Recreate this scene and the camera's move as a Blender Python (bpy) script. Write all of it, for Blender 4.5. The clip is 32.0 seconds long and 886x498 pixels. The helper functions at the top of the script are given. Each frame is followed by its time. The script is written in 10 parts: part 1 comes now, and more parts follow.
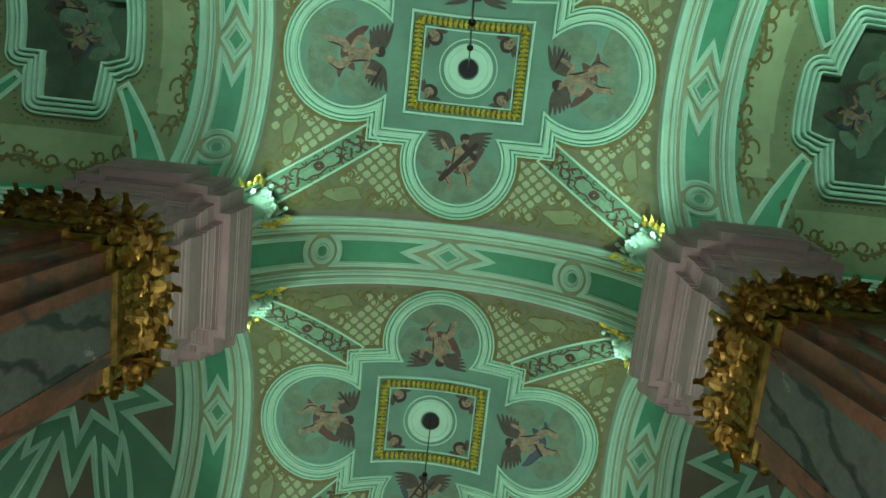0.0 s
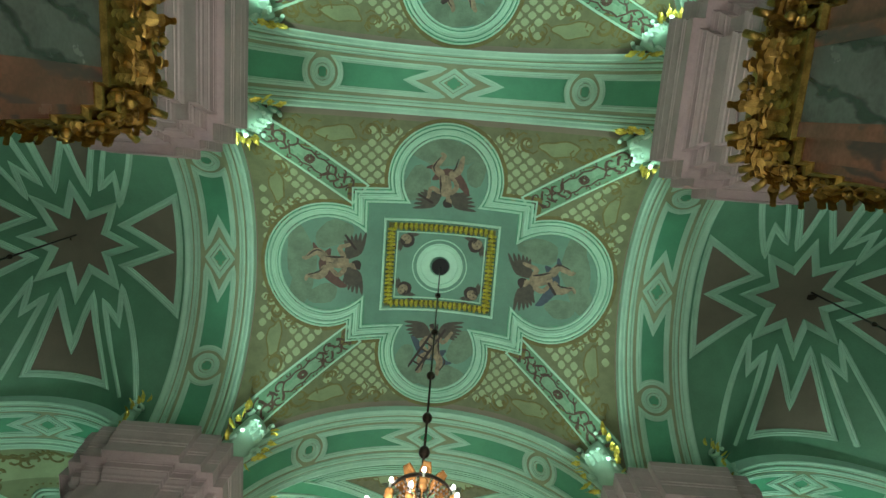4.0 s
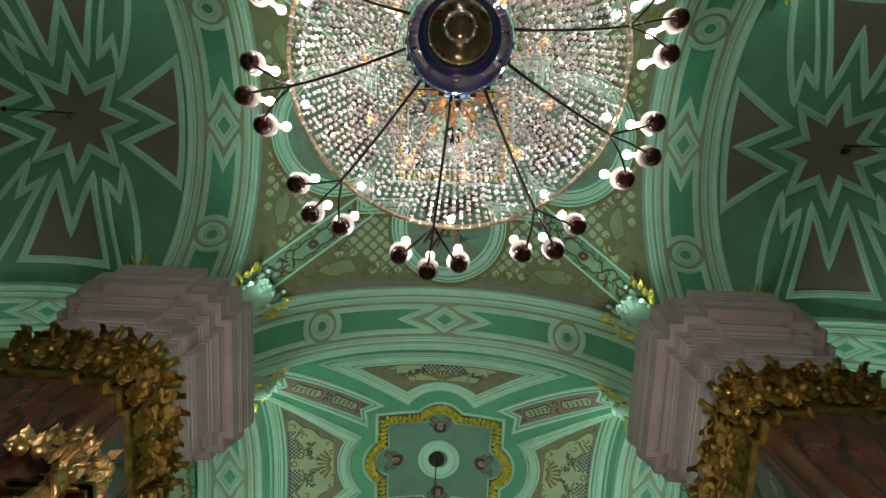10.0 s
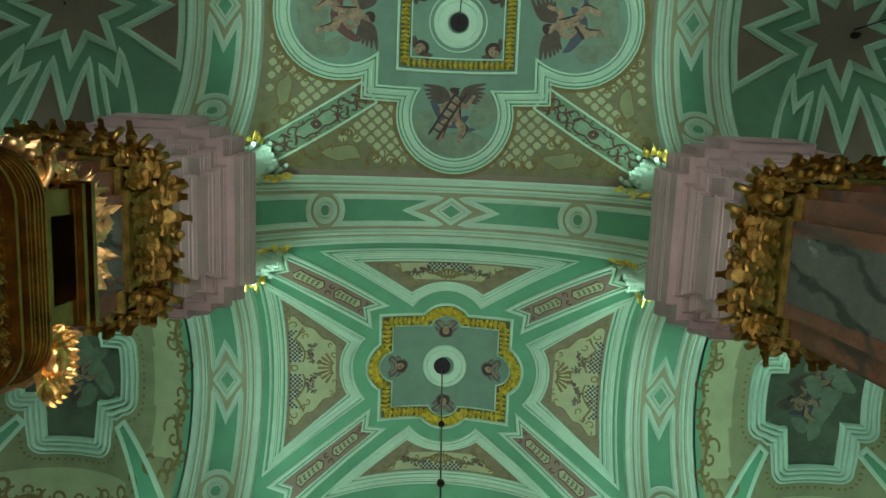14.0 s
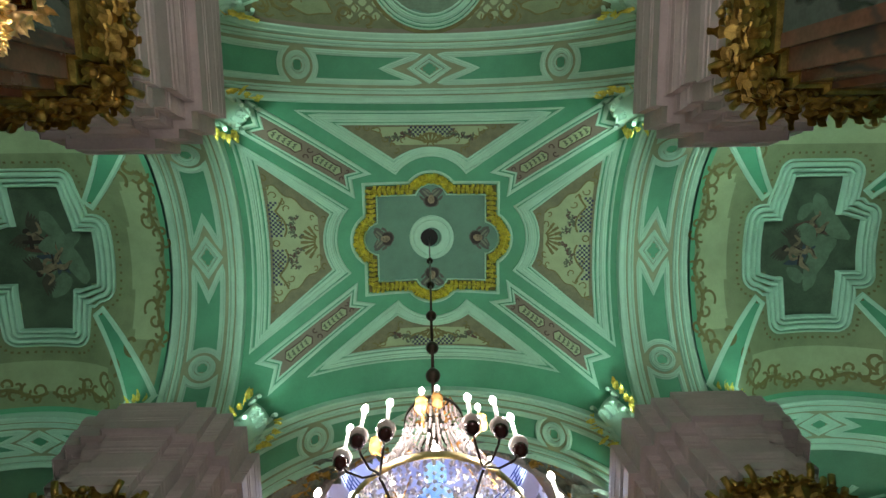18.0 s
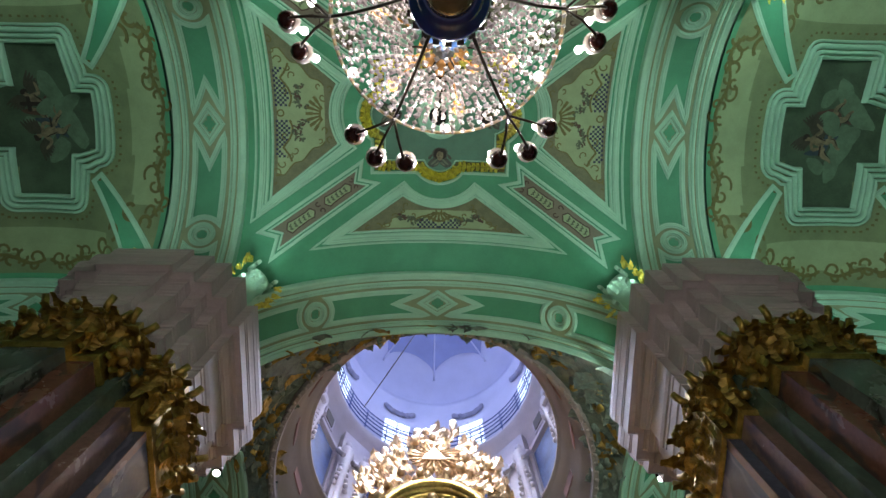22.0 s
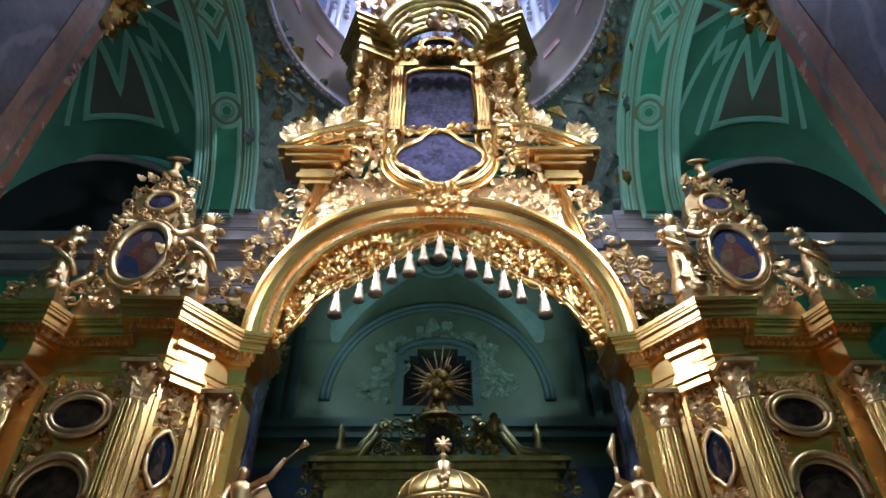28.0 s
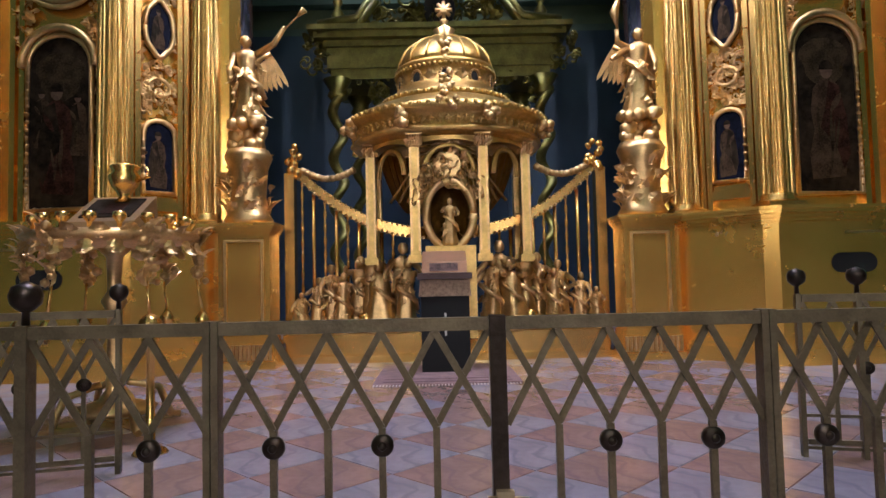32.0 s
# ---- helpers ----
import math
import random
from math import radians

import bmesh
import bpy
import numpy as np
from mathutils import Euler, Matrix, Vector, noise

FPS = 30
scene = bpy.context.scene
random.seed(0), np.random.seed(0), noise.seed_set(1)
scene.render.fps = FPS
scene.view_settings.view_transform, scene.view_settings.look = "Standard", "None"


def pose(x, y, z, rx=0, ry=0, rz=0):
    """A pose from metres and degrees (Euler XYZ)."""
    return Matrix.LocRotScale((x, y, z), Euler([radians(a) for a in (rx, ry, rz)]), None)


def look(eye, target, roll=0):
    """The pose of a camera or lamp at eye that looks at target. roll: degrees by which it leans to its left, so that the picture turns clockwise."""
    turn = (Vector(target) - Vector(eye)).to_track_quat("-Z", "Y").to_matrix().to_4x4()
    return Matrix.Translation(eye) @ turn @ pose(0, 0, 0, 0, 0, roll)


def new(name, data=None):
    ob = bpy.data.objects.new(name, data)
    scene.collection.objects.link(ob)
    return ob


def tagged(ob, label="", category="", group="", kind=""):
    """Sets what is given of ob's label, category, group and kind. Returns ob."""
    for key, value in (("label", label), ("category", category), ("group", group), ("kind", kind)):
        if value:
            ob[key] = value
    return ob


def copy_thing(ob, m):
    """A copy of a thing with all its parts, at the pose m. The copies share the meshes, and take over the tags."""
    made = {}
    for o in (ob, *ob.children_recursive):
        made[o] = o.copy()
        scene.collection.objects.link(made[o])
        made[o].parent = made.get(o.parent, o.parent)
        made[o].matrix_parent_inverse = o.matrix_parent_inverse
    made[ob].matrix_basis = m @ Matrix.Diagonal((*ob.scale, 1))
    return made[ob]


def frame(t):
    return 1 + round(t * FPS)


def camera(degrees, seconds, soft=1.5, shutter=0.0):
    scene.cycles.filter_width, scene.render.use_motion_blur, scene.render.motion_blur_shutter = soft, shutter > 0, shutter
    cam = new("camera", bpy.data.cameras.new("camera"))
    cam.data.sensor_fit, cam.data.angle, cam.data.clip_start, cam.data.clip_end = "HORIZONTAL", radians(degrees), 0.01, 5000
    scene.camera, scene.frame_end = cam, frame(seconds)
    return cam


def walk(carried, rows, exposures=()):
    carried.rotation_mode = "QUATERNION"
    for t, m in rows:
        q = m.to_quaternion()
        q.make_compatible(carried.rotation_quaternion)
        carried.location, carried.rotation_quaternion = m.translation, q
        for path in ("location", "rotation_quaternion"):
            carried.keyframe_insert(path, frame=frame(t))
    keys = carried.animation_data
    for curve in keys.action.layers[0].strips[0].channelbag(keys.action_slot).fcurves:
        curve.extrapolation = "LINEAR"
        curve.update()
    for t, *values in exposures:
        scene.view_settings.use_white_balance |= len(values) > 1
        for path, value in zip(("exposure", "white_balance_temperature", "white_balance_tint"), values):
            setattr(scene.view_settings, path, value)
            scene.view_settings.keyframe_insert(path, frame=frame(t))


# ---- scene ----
cam = camera(69.50, 32.0, 1.5)
# seconds, place, then the turn in degrees
PATH = [
    (0.0, 0.056, 0.486, 1.610, 170.67, -1.74, -6.04),
    (0.5, 0.066, 0.910, 1.607, 169.47, -1.56, -6.28),
    (1.0, 0.075, 1.333, 1.603, 168.87, -0.89, -4.49),
    (1.5, 0.082, 1.751, 1.597, 169.07, -1.76, -3.51),
    (2.0, 0.085, 2.162, 1.589, 168.76, -2.31, -3.51),
    (2.5, 0.084, 2.564, 1.581, 168.61, -2.02, -2.51),
    (3.0, 0.079, 2.957, 1.572, 168.32, -2.55, -4.68),
    (3.5, 0.070, 3.340, 1.565, 167.85, -0.95, -4.57),
    (5.5, -0.033, 4.686, 1.646, 168.11, -1.11, -4.06),
    (6.0, -0.041, 4.986, 1.651, 168.39, -1.15, -3.15),
    (6.5, -0.044, 5.282, 1.653, 168.68, -1.00, -3.30),
    (7.0, -0.040, 5.575, 1.651, 169.06, -0.45, -3.43),
    (7.5, -0.029, 5.870, 1.644, 169.19, -0.46, -2.60),
    (8.0, -0.012, 6.172, 1.632, 169.17, -1.17, -3.24),
    (8.5, 0.010, 6.486, 1.617, 169.05, -0.87, -2.78),
    (9.0, 0.021, 6.812, 1.599, 169.14, -0.68, -1.77),
    (9.5, 0.020, 7.148, 1.579, 169.90, -1.07, -2.29),
    (10.0, 0.013, 7.498, 1.560, 170.14, -0.92, -2.40),
    (10.5, -0.004, 7.857, 1.543, 170.38, -0.64, -1.80),
    (11.0, -0.030, 8.235, 1.530, 169.83, -0.57, -3.57),
    (11.5, -0.061, 8.628, 1.520, 169.61, 0.64, -3.44),
    (12.0, -0.093, 9.031, 1.510, 169.62, 0.48, -1.96),
    (12.5, -0.122, 9.439, 1.499, 170.71, -0.46, -2.22),
    (13.0, -0.146, 9.848, 1.491, 171.10, -0.22, -2.68),
    (13.5, -0.164, 10.255, 1.488, 171.77, 0.13, -1.71),
    (14.0, -0.174, 10.657, 1.488, 172.33, -0.21, -2.21),
    (14.5, -0.178, 11.053, 1.493, 172.60, 0.08, -2.18),
    (15.0, -0.174, 11.442, 1.503, 171.85, 0.35, -1.38),
    (15.5, -0.167, 11.822, 1.513, 171.38, -0.03, -2.65),
    (17.5, -0.083, 13.106, 1.561, 171.02, 1.27, -1.18),
    (18.0, -0.078, 13.379, 1.567, 170.48, 1.42, 0.68),
    (18.5, -0.075, 13.648, 1.570, 169.70, 0.26, 1.89),
    (19.0, -0.073, 13.914, 1.571, 167.41, 0.31, 1.40),
    (19.5, -0.073, 14.183, 1.570, 166.90, 0.90, 1.79),
    (20.0, -0.074, 14.454, 1.566, 166.80, 0.69, 2.26),
    (20.5, -0.077, 14.731, 1.564, 166.70, 0.53, 0.24),
    (21.0, -0.081, 15.012, 1.563, 167.06, 1.03, -0.03),
    (21.5, -0.088, 15.294, 1.564, 167.47, 1.07, 0.93),
    (22.0, -0.097, 15.576, 1.568, 167.95, 0.57, -1.10),
    (22.5, -0.103, 15.857, 1.573, 167.97, 1.18, -1.29),
    (23.0, -0.105, 16.134, 1.580, 167.53, 0.67, -0.87),
    (23.5, -0.104, 16.396, 1.587, 167.08, -0.21, -2.30),
    (24.0, -0.100, 16.631, 1.596, 166.85, -0.12, -2.94),
    (24.5, -0.094, 16.824, 1.605, 165.88, 0.22, -2.77),
    (25.0, -0.085, 16.962, 1.615, 162.13, -0.47, -1.62),
    (25.5, -0.076, 17.045, 1.622, 158.24, -1.12, -1.99),
    (26.0, -0.069, 17.083, 1.629, 152.15, -1.59, -2.04),
    (26.5, -0.067, 17.090, 1.639, 145.57, -1.62, -0.49),
    (28.5, -0.106, 17.032, 1.607, 125.39, 1.09, -0.83),
    (29.0, -0.107, 17.028, 1.605, 119.97, 1.60, -0.71),
    (29.5, -0.108, 17.021, 1.603, 114.80, 2.34, -0.52),
    (30.0, -0.111, 17.019, 1.606, 109.21, 2.91, -0.23),
    (30.5, -0.115, 17.025, 1.610, 103.89, 3.35, -0.11),
    (31.0, -0.117, 17.040, 1.609, 99.16, 3.17, -0.40),
    (31.5, -0.118, 17.050, 1.602, 95.68, 1.98, -0.55),
    (32.0, -0.118, 17.057, 1.595, 92.93, 1.29, -0.35),
]
walk(cam, [(t, pose(x, y, z, rx, ry, rz)) for t, x, y, z, rx, ry, rz in PATH],
     [(0.0, 0.08, 6400, -3), (2.0, 0.18, 6400, -1), (3.5, 0.22, 6400, 3), (5.5, 0.08, 6500, 7), (7.0, -0.12, 6500, 8), (8.0, -0.2, 6500, 9), (9.0, -0.38, 6500, 9), (11.0, 0.0, 6500, 10), (13.0, 0.06, 6500, 10), (15.5, 0.06, 6500, 9),
      (18.0, -0.1, 6400, 8), (20.0, -0.38, 6300, 8), (21.0, -0.44, 6300, 8), (23.0, -0.32, 6300, 8), (26.0, -0.08, 5700, 8), (29.0, -0.34, 4800, 11), (30.0, 0.2, 5100, 17), (31.0, 0.28, 5500, 17), (32.0, 0.36, 5900, 18)])

# ---- world and light ----
world = bpy.data.worlds.new("world")
scene.world = world
world.use_nodes = True
_n = world.node_tree.nodes
_sky = _n.new("ShaderNodeTexSky")
_sky.sky_type, _sky.sun_disc, _sky.sun_elevation, _sky.sun_rotation = "NISHITA", False, radians(28), radians(200)
world.node_tree.links.new(_sky.outputs[0], _n["Background"].inputs[0])
_n["Background"].inputs[1].default_value = 0.10


def lamp(name, kind, at, target, power, color, size=0.3, angle=100, blend=0.6):
    data = bpy.data.lights.new(name, kind)
    data.energy, data.color = power, color
    if kind == "AREA":
        data.size = size
    elif kind != "SUN":
        data.shadow_soft_size = size
    if kind == "SPOT":
        data.spot_size, data.spot_blend = radians(angle), blend
    ob = new(name, data)
    ob.matrix_world = look(at, target)
    return ob


# ---- plan, in metres ----
RIBS = [-5.55, 3.10, 11.77, 20.05, 30.10]   # middles of the cross arches along the nave
ARCH_R, ARCH_Z = 4.24, 12.06                # cross arch: radius and height of its centre
SIDE_X, SIDE_R, SIDE_Z = 5.10, 3.60, 12.37  # arcade arch: middle, radius, height of its centre
RIB_W, SIDE_W = 0.75, 0.80                  # half widths of their soffits
WALL_X = 12.2                               # inner faces of the outer walls
SOLEA = 0.50                                # height of the altar platform
ICON_Y = 26.1                               # front plane of the altar screen
DOME_Y, DOME_R, DOME_Z = 25.08, 4.24, 16.65

# floodlights lying on the cornices and the chandeliers' glow
WARM, COOL = (1.0, 0.92, 0.80), (0.80, 1.0, 0.90)
NAVE_W = (355, 370, 250, 185, 205, 200)      # watts behind and before each cross arch
AISLE_W = {0: (380, 520), 1: (80, 80), 2: (200, 340), 3: (30, 190)}   # north and south
for _k, _ry in enumerate(RIBS[:4]):
    for _s in (-1, 1):
        if _k:
            lamp("cornice_floodlight", "SPOT", (_s * 3.74, _ry - 1.42, 12.94), (_s * 2.0, _ry - 3.0, 16.6), NAVE_W[2 * _k - 1], COOL, 0.12, 110, 0.9)
        lamp("aisle_floodlight", "SPOT", (_s * 6.62, _ry + 1.22, 12.94), (_s * 8.5, _ry + 3.0, 16.6), AISLE_W[_k][(_s + 1) // 2], COOL, 0.12, 150)
        if _k < 3:
            lamp("cornice_floodlight", "SPOT", (_s * 3.74, _ry + 1.42, 12.94), (_s * 2.0, _ry + 3.0, 16.6), NAVE_W[2 * _k], COOL, 0.12, 110, 0.9)
        else:
            lamp("aisle_floodlight", "SPOT", (_s * 6.62, _ry - 1.22, 12.94), (_s * 8.5, _ry - 3.0, 16.6), 95 if _s < 0 else 190, COOL, 0.12, 150)
lamp("cornice_floodlight", "SPOT", (3.60, RIBS[3] + 1.0, 12.98), (2.0, RIBS[3] + 3.0, 16.6), 170, COOL, 0.12, 150)
# daylight that falls from the dome's windows
lamp("dome_daylight", "AREA", (0, DOME_Y, 24.9), (0, DOME_Y - 0.6, 0), 850, (0.74, 0.78, 1.0), 4.5).data.spread = radians(80)

# ---- materials ----
def mat(name, color, rough=0.6, metal=0.0, dark=0.8, scale=3.0, fine=40.0, bump=0.15, spec=0.5, mottle=0.5, vary=0.0):
    """A surface with stains at one scale, grain at a second and a fine relief."""
    m = bpy.data.materials.new(name)
    m.use_nodes = True
    nt, nd, ln = m.node_tree, m.node_tree.nodes, m.node_tree.links
    bs = nd["Principled BSDF"]
    tc = nd.new("ShaderNodeTexCoord")
    n1, n2 = nd.new("ShaderNodeTexNoise"), nd.new("ShaderNodeTexNoise")
    n1.inputs["Scale"].default_value, n2.inputs["Scale"].default_value = scale, fine
    n1.inputs["Detail"].default_value, n2.inputs["Detail"].default_value = 5, 4
    n1.inputs["Roughness"].default_value = 0.65
    mix = nd.new("ShaderNodeMix")
    mix.data_type, mix.blend_type = "RGBA", "MIX"
    mix.inputs[6].default_value = (*[c * dark for c in color], 1)
    mix.inputs[7].default_value = (*color, 1)
    ramp = nd.new("ShaderNodeMapRange")
    ramp.inputs[1].default_value, ramp.inputs[2].default_value = 0.5 - 0.3 * mottle, 0.5 + 0.3 * mottle
    add = nd.new("ShaderNodeMath")
    add.operation, add.inputs[1].default_value = "MULTIPLY_ADD", 0.35
    for n in (n1, n2):
        ln.new(tc.outputs["Object"], n.inputs["Vector"])
    ln.new(n2.outputs[0], add.inputs[0])
    ln.new(n1.outputs[0], add.inputs[2])
    sub = nd.new("ShaderNodeMath")
    sub.operation, sub.inputs[1].default_value = "SUBTRACT", 0.17
    ln.new(add.outputs[0], sub.inputs[0])
    ln.new(sub.outputs[0], ramp.inputs[0])
    ln.new(ramp.outputs[0], mix.inputs[0])
    out = mix.outputs[2]
    if vary:
        oi, hs = nd.new("ShaderNodeObjectInfo"), nd.new("ShaderNodeHueSaturation")
        mr = nd.new("ShaderNodeMapRange")
        mr.inputs[3].default_value, mr.inputs[4].default_value = 1 - vary, 1 + vary
        ln.new(oi.outputs["Random"], mr.inputs[0])
        ln.new(mr.outputs[0], hs.inputs["Value"])
        ln.new(out, hs.inputs["Color"])
        out = hs.outputs[0]
    ln.new(out, bs.inputs["Base Color"])
    bs.inputs["Metallic"].default_value = metal
    bs.inputs["Specular IOR Level"].default_value = spec
    rr = nd.new("ShaderNodeMapRange")
    rr.inputs[3].default_value, rr.inputs[4].default_value = max(0.03, rough - (0.03 if metal > 0.9 else 0.1)), min(1, rough + (0.03 if metal > 0.9 else 0.1))
    ln.new(n1.outputs[0], rr.inputs[0])
    ln.new(rr.outputs[0], bs.inputs["Roughness"])
    if bump:
        b = nd.new("ShaderNodeBump")
        b.inputs["Strength"].default_value, b.inputs["Distance"].default_value = bump, 0.02
        ln.new(n2.outputs[0], b.inputs["Height"])
        ln.new(b.outputs[0], bs.inputs["Normal"])
    return m


def marble(name, base, vein, scale=1.2, rough=0.25, dark=0.6):
    """Painted or polished marble with drawn-out veins."""
    m = mat(name, base, rough, dark=dark, scale=scale, fine=18, bump=0.02)
    nd, ln = m.node_tree.nodes, m.node_tree.links
    bs = nd["Principled BSDF"]
    old = bs.inputs["Base Color"].links[0].from_socket
    tc, mp = nd.new("ShaderNodeTexCoord"), nd.new("ShaderNodeMapping")
    mp.inputs["Rotation"].default_value = (0.5, 0.3, 0.6)
    mp.inputs["Scale"].default_value = (1.0, 1.0, 0.45)
    wv = nd.new("ShaderNodeTexWave")
    wv.inputs["Scale"].default_value, wv.inputs["Distortion"].default_value = scale * 0.8, 9
    wv.inputs["Detail"].default_value, wv.inputs["Detail Scale"].default_value = 4, 1.4
    ln.new(tc.outputs["Object"], mp.inputs[0])
    ln.new(mp.outputs[0], wv.inputs[0])
    cr = nd.new("ShaderNodeMapRange")
    cr.inputs[1].default_value, cr.inputs[2].default_value = 0.82, 1.0
    ln.new(wv.outputs["Fac"], cr.inputs[0])
    mx = nd.new("ShaderNodeMix")
    mx.data_type = "RGBA"
    mx.inputs[7].default_value = (*vein, 1)
    ln.new(cr.outputs[0], mx.inputs[0])
    ln.new(old, mx.inputs[6])
    ln.new(mx.outputs[2], bs.inputs["Base Color"])
    return m


def glow(name, color, strength):
    m = bpy.data.materials.new(name)
    m.use_nodes = True
    bs = m.node_tree.nodes["Principled BSDF"]
    bs.inputs["Base Color"].default_value = (*color, 1)
    bs.inputs["Emission Color"].default_value = (*color, 1)
    bs.inputs["Emission Strength"].default_value = strength
    return m


# greyer copy of the green plaster, with the aisles' warmer light mixed in
AISLEGREEN = mat("warm_lit_green_plaster", (0.125, 0.31, 0.19), 0.6, dark=0.78, scale=0.9, fine=30)
FRESCO = mat("dark_olive_painted_ground", (0.075, 0.125, 0.075), 0.65, dark=0.55, scale=1.3)
GREEN = mat("green_plaster", (0.086, 0.335, 0.185), 0.6, dark=0.78, scale=0.9, fine=30)
TRELLIS_GROUND = mat("olive_trellis_paint", (0.148, 0.172, 0.085), 0.65, dark=0.75, scale=4)
TEAL = mat("teal_painted_plaster", (0.115, 0.255, 0.18), 0.6, dark=0.75, scale=1.0)
MINT = mat("mint_white_stucco", (0.385, 0.66, 0.495), 0.55, dark=0.85, scale=1.5)
TAN = mat("ochre_painted_plaster", (0.20, 0.265, 0.135), 0.65, dark=0.75, scale=1.6)
CREAM = mat("pale_green_painted_ground", (0.30, 0.40, 0.22), 0.65, dark=0.8, scale=1.6)
OLIVE = mat("brown_scroll_paint", (0.15, 0.138, 0.042), 0.65, dark=0.7, scale=6)
BROWN = mat("mauve_brown_plaster", (0.19, 0.17, 0.125), 0.65, dark=0.8, scale=1.0)
SLATE = mat("grey_ornament_paint", (0.085, 0.115, 0.07), 0.65, dark=0.6, scale=6)
BAND_GROUND = mat("soft_green_band_paint", (0.135, 0.285, 0.165), 0.65, dark=0.8, scale=3)
BAND_PALE = mat("pale_green_band_paint", (0.20, 0.37, 0.235), 0.65, dark=0.75, scale=5)
PANEL_GROUND = mat("olive_brown_panel_paint", (0.17, 0.18, 0.10), 0.65, dark=0.7, scale=5)
UMBER_DARK = mat("dark_umber_scroll_paint", (0.085, 0.05, 0.035), 0.65, dark=0.6, scale=6)
BLUEP = mat("blue_lattice_paint", (0.022, 0.03, 0.075), 0.6, dark=0.7, scale=6)
STONE = mat("rose_grey_stucco", (0.455, 0.39, 0.395), 0.6, dark=0.8, scale=1.2, fine=25)
GOLD = mat("gilded_carving", (0.84, 0.57, 0.26), 0.36, 1.0, dark=0.72, scale=6, fine=60, bump=0.2)
LEAF = mat("bright_gilded_wood", (0.90, 0.56, 0.17), 0.26, 1.0, dark=0.88, scale=3, fine=90, bump=0.06)
# lit copy of the gilding, paled where strong light falls on it
LITGOLD = mat("brightly_lit_gilding", (0.93, 0.70, 0.46), 0.34, 1.0, dark=0.8, scale=6, fine=60, bump=0.2)
# orange, only partly metallic: warm light thrown between gilded parts is in the colour
BASEGOLD = mat("warm_bounce_gilding", (0.90, 0.52, 0.11), 0.25, 0.78, dark=0.97, scale=2.5, fine=90, bump=0.06)
ROTGOLD = mat("pale_chased_gilding", (0.75, 0.51, 0.175), 0.34, 1.0, dark=0.7, scale=9, fine=70, bump=0.25)
COLGOLD = mat("chased_column_gilding", (0.84, 0.54, 0.17), 0.25, 1.0, dark=0.75, scale=14, fine=55, bump=0.35)
# darker, blotched gilding: shade between carved leaves is put into the colour
CAPGOLD = mat("shade_dimmed_gilding", (0.52, 0.36, 0.10), 0.42, 1.0, dark=0.45, scale=7, fine=60, bump=0.3)
YELLOW = mat("gilded_stucco_frame", (0.80, 0.74, 0.12), 0.35, 0.6, dark=0.45, scale=9, fine=60, bump=0.3)
GREY_MARBLE = marble("grey_green_marble", (0.085, 0.10, 0.09), (0.02, 0.025, 0.022))
RED_MARBLE = marble("red_brown_marble", (0.15, 0.062, 0.04), (0.05, 0.03, 0.028))
GREEN_MARBLE = marble("dull_green_marble", (0.075, 0.115, 0.09), (0.04, 0.06, 0.05))
# grey-blue stone, its blue strengthened to carry the dome's bluish light
BLUE_MARBLE = marble("blue_grey_marble", (0.080, 0.083, 0.125), (0.11, 0.105, 0.15))
PINK_MARBLE = marble("rose_marbled_border", (0.20, 0.115, 0.10), (0.09, 0.06, 0.07))
# flat black in place of shade, for openings and unlit depths
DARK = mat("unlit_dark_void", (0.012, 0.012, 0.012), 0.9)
BLACK = mat("black_cloth", (0.012, 0.012, 0.014), 0.85, fine=120)
IRON = mat("bronze_painted_iron", (0.17, 0.135, 0.08), 0.42, 0.6, dark=0.6, scale=8, fine=80)
BRONZE = mat("dark_bronze", (0.06, 0.045, 0.035), 0.35, 0.9, dark=0.6, scale=8)


# ---- mesh helpers ----
def add_box(bm, x0, y0, z0, x1, y1, z1, mi=0):
    v = [bm.verts.new(p) for p in ((x0, y0, z0), (x1, y0, z0), (x1, y1, z0), (x0, y1, z0), (x0, y0, z1), (x1, y0, z1), (x1, y1, z1), (x0, y1, z1))]
    for f in ((0, 3, 2, 1), (4, 5, 6, 7), (0, 1, 5, 4), (1, 2, 6, 5), (2, 3, 7, 6), (3, 0, 4, 7)):
        bm.faces.new([v[i] for i in f]).material_index = mi


def add_prism(bm, outline, z0, z1, mi=0, top=None):
    """An upright prism over an outline; top: another outline of as many corners for its upper end."""
    a = [bm.verts.new((x, y, z0)) for x, y in outline]
    b = [bm.verts.new((x, y, z1)) for x, y in (top or outline)]
    n = len(a)
    for i in range(n):
        bm.faces.new((a[i], a[(i + 1) % n], b[(i + 1) % n], b[i])).material_index = mi
    bm.faces.new(a[::-1]).material_index = mi
    bm.faces.new(b).material_index = mi


def add_loft(bm, rings, closed=True, caps=True, mi=0, smooth=False):
    """Rings of points (each as many), joined by quads."""
    vs = [[bm.verts.new(p) for p in r] for r in rings]
    n = len(vs[0])
    for a, b in zip(vs, vs[1:]):
        for i in range(n if closed else n - 1):
            f = bm.faces.new((a[i], a[(i + 1) % n], b[(i + 1) % n], b[i]))
            f.material_index, f.smooth = mi, smooth
    if caps and closed:
        for r in (vs[0][::-1], vs[-1]):
            bm.faces.new(r).material_index = mi


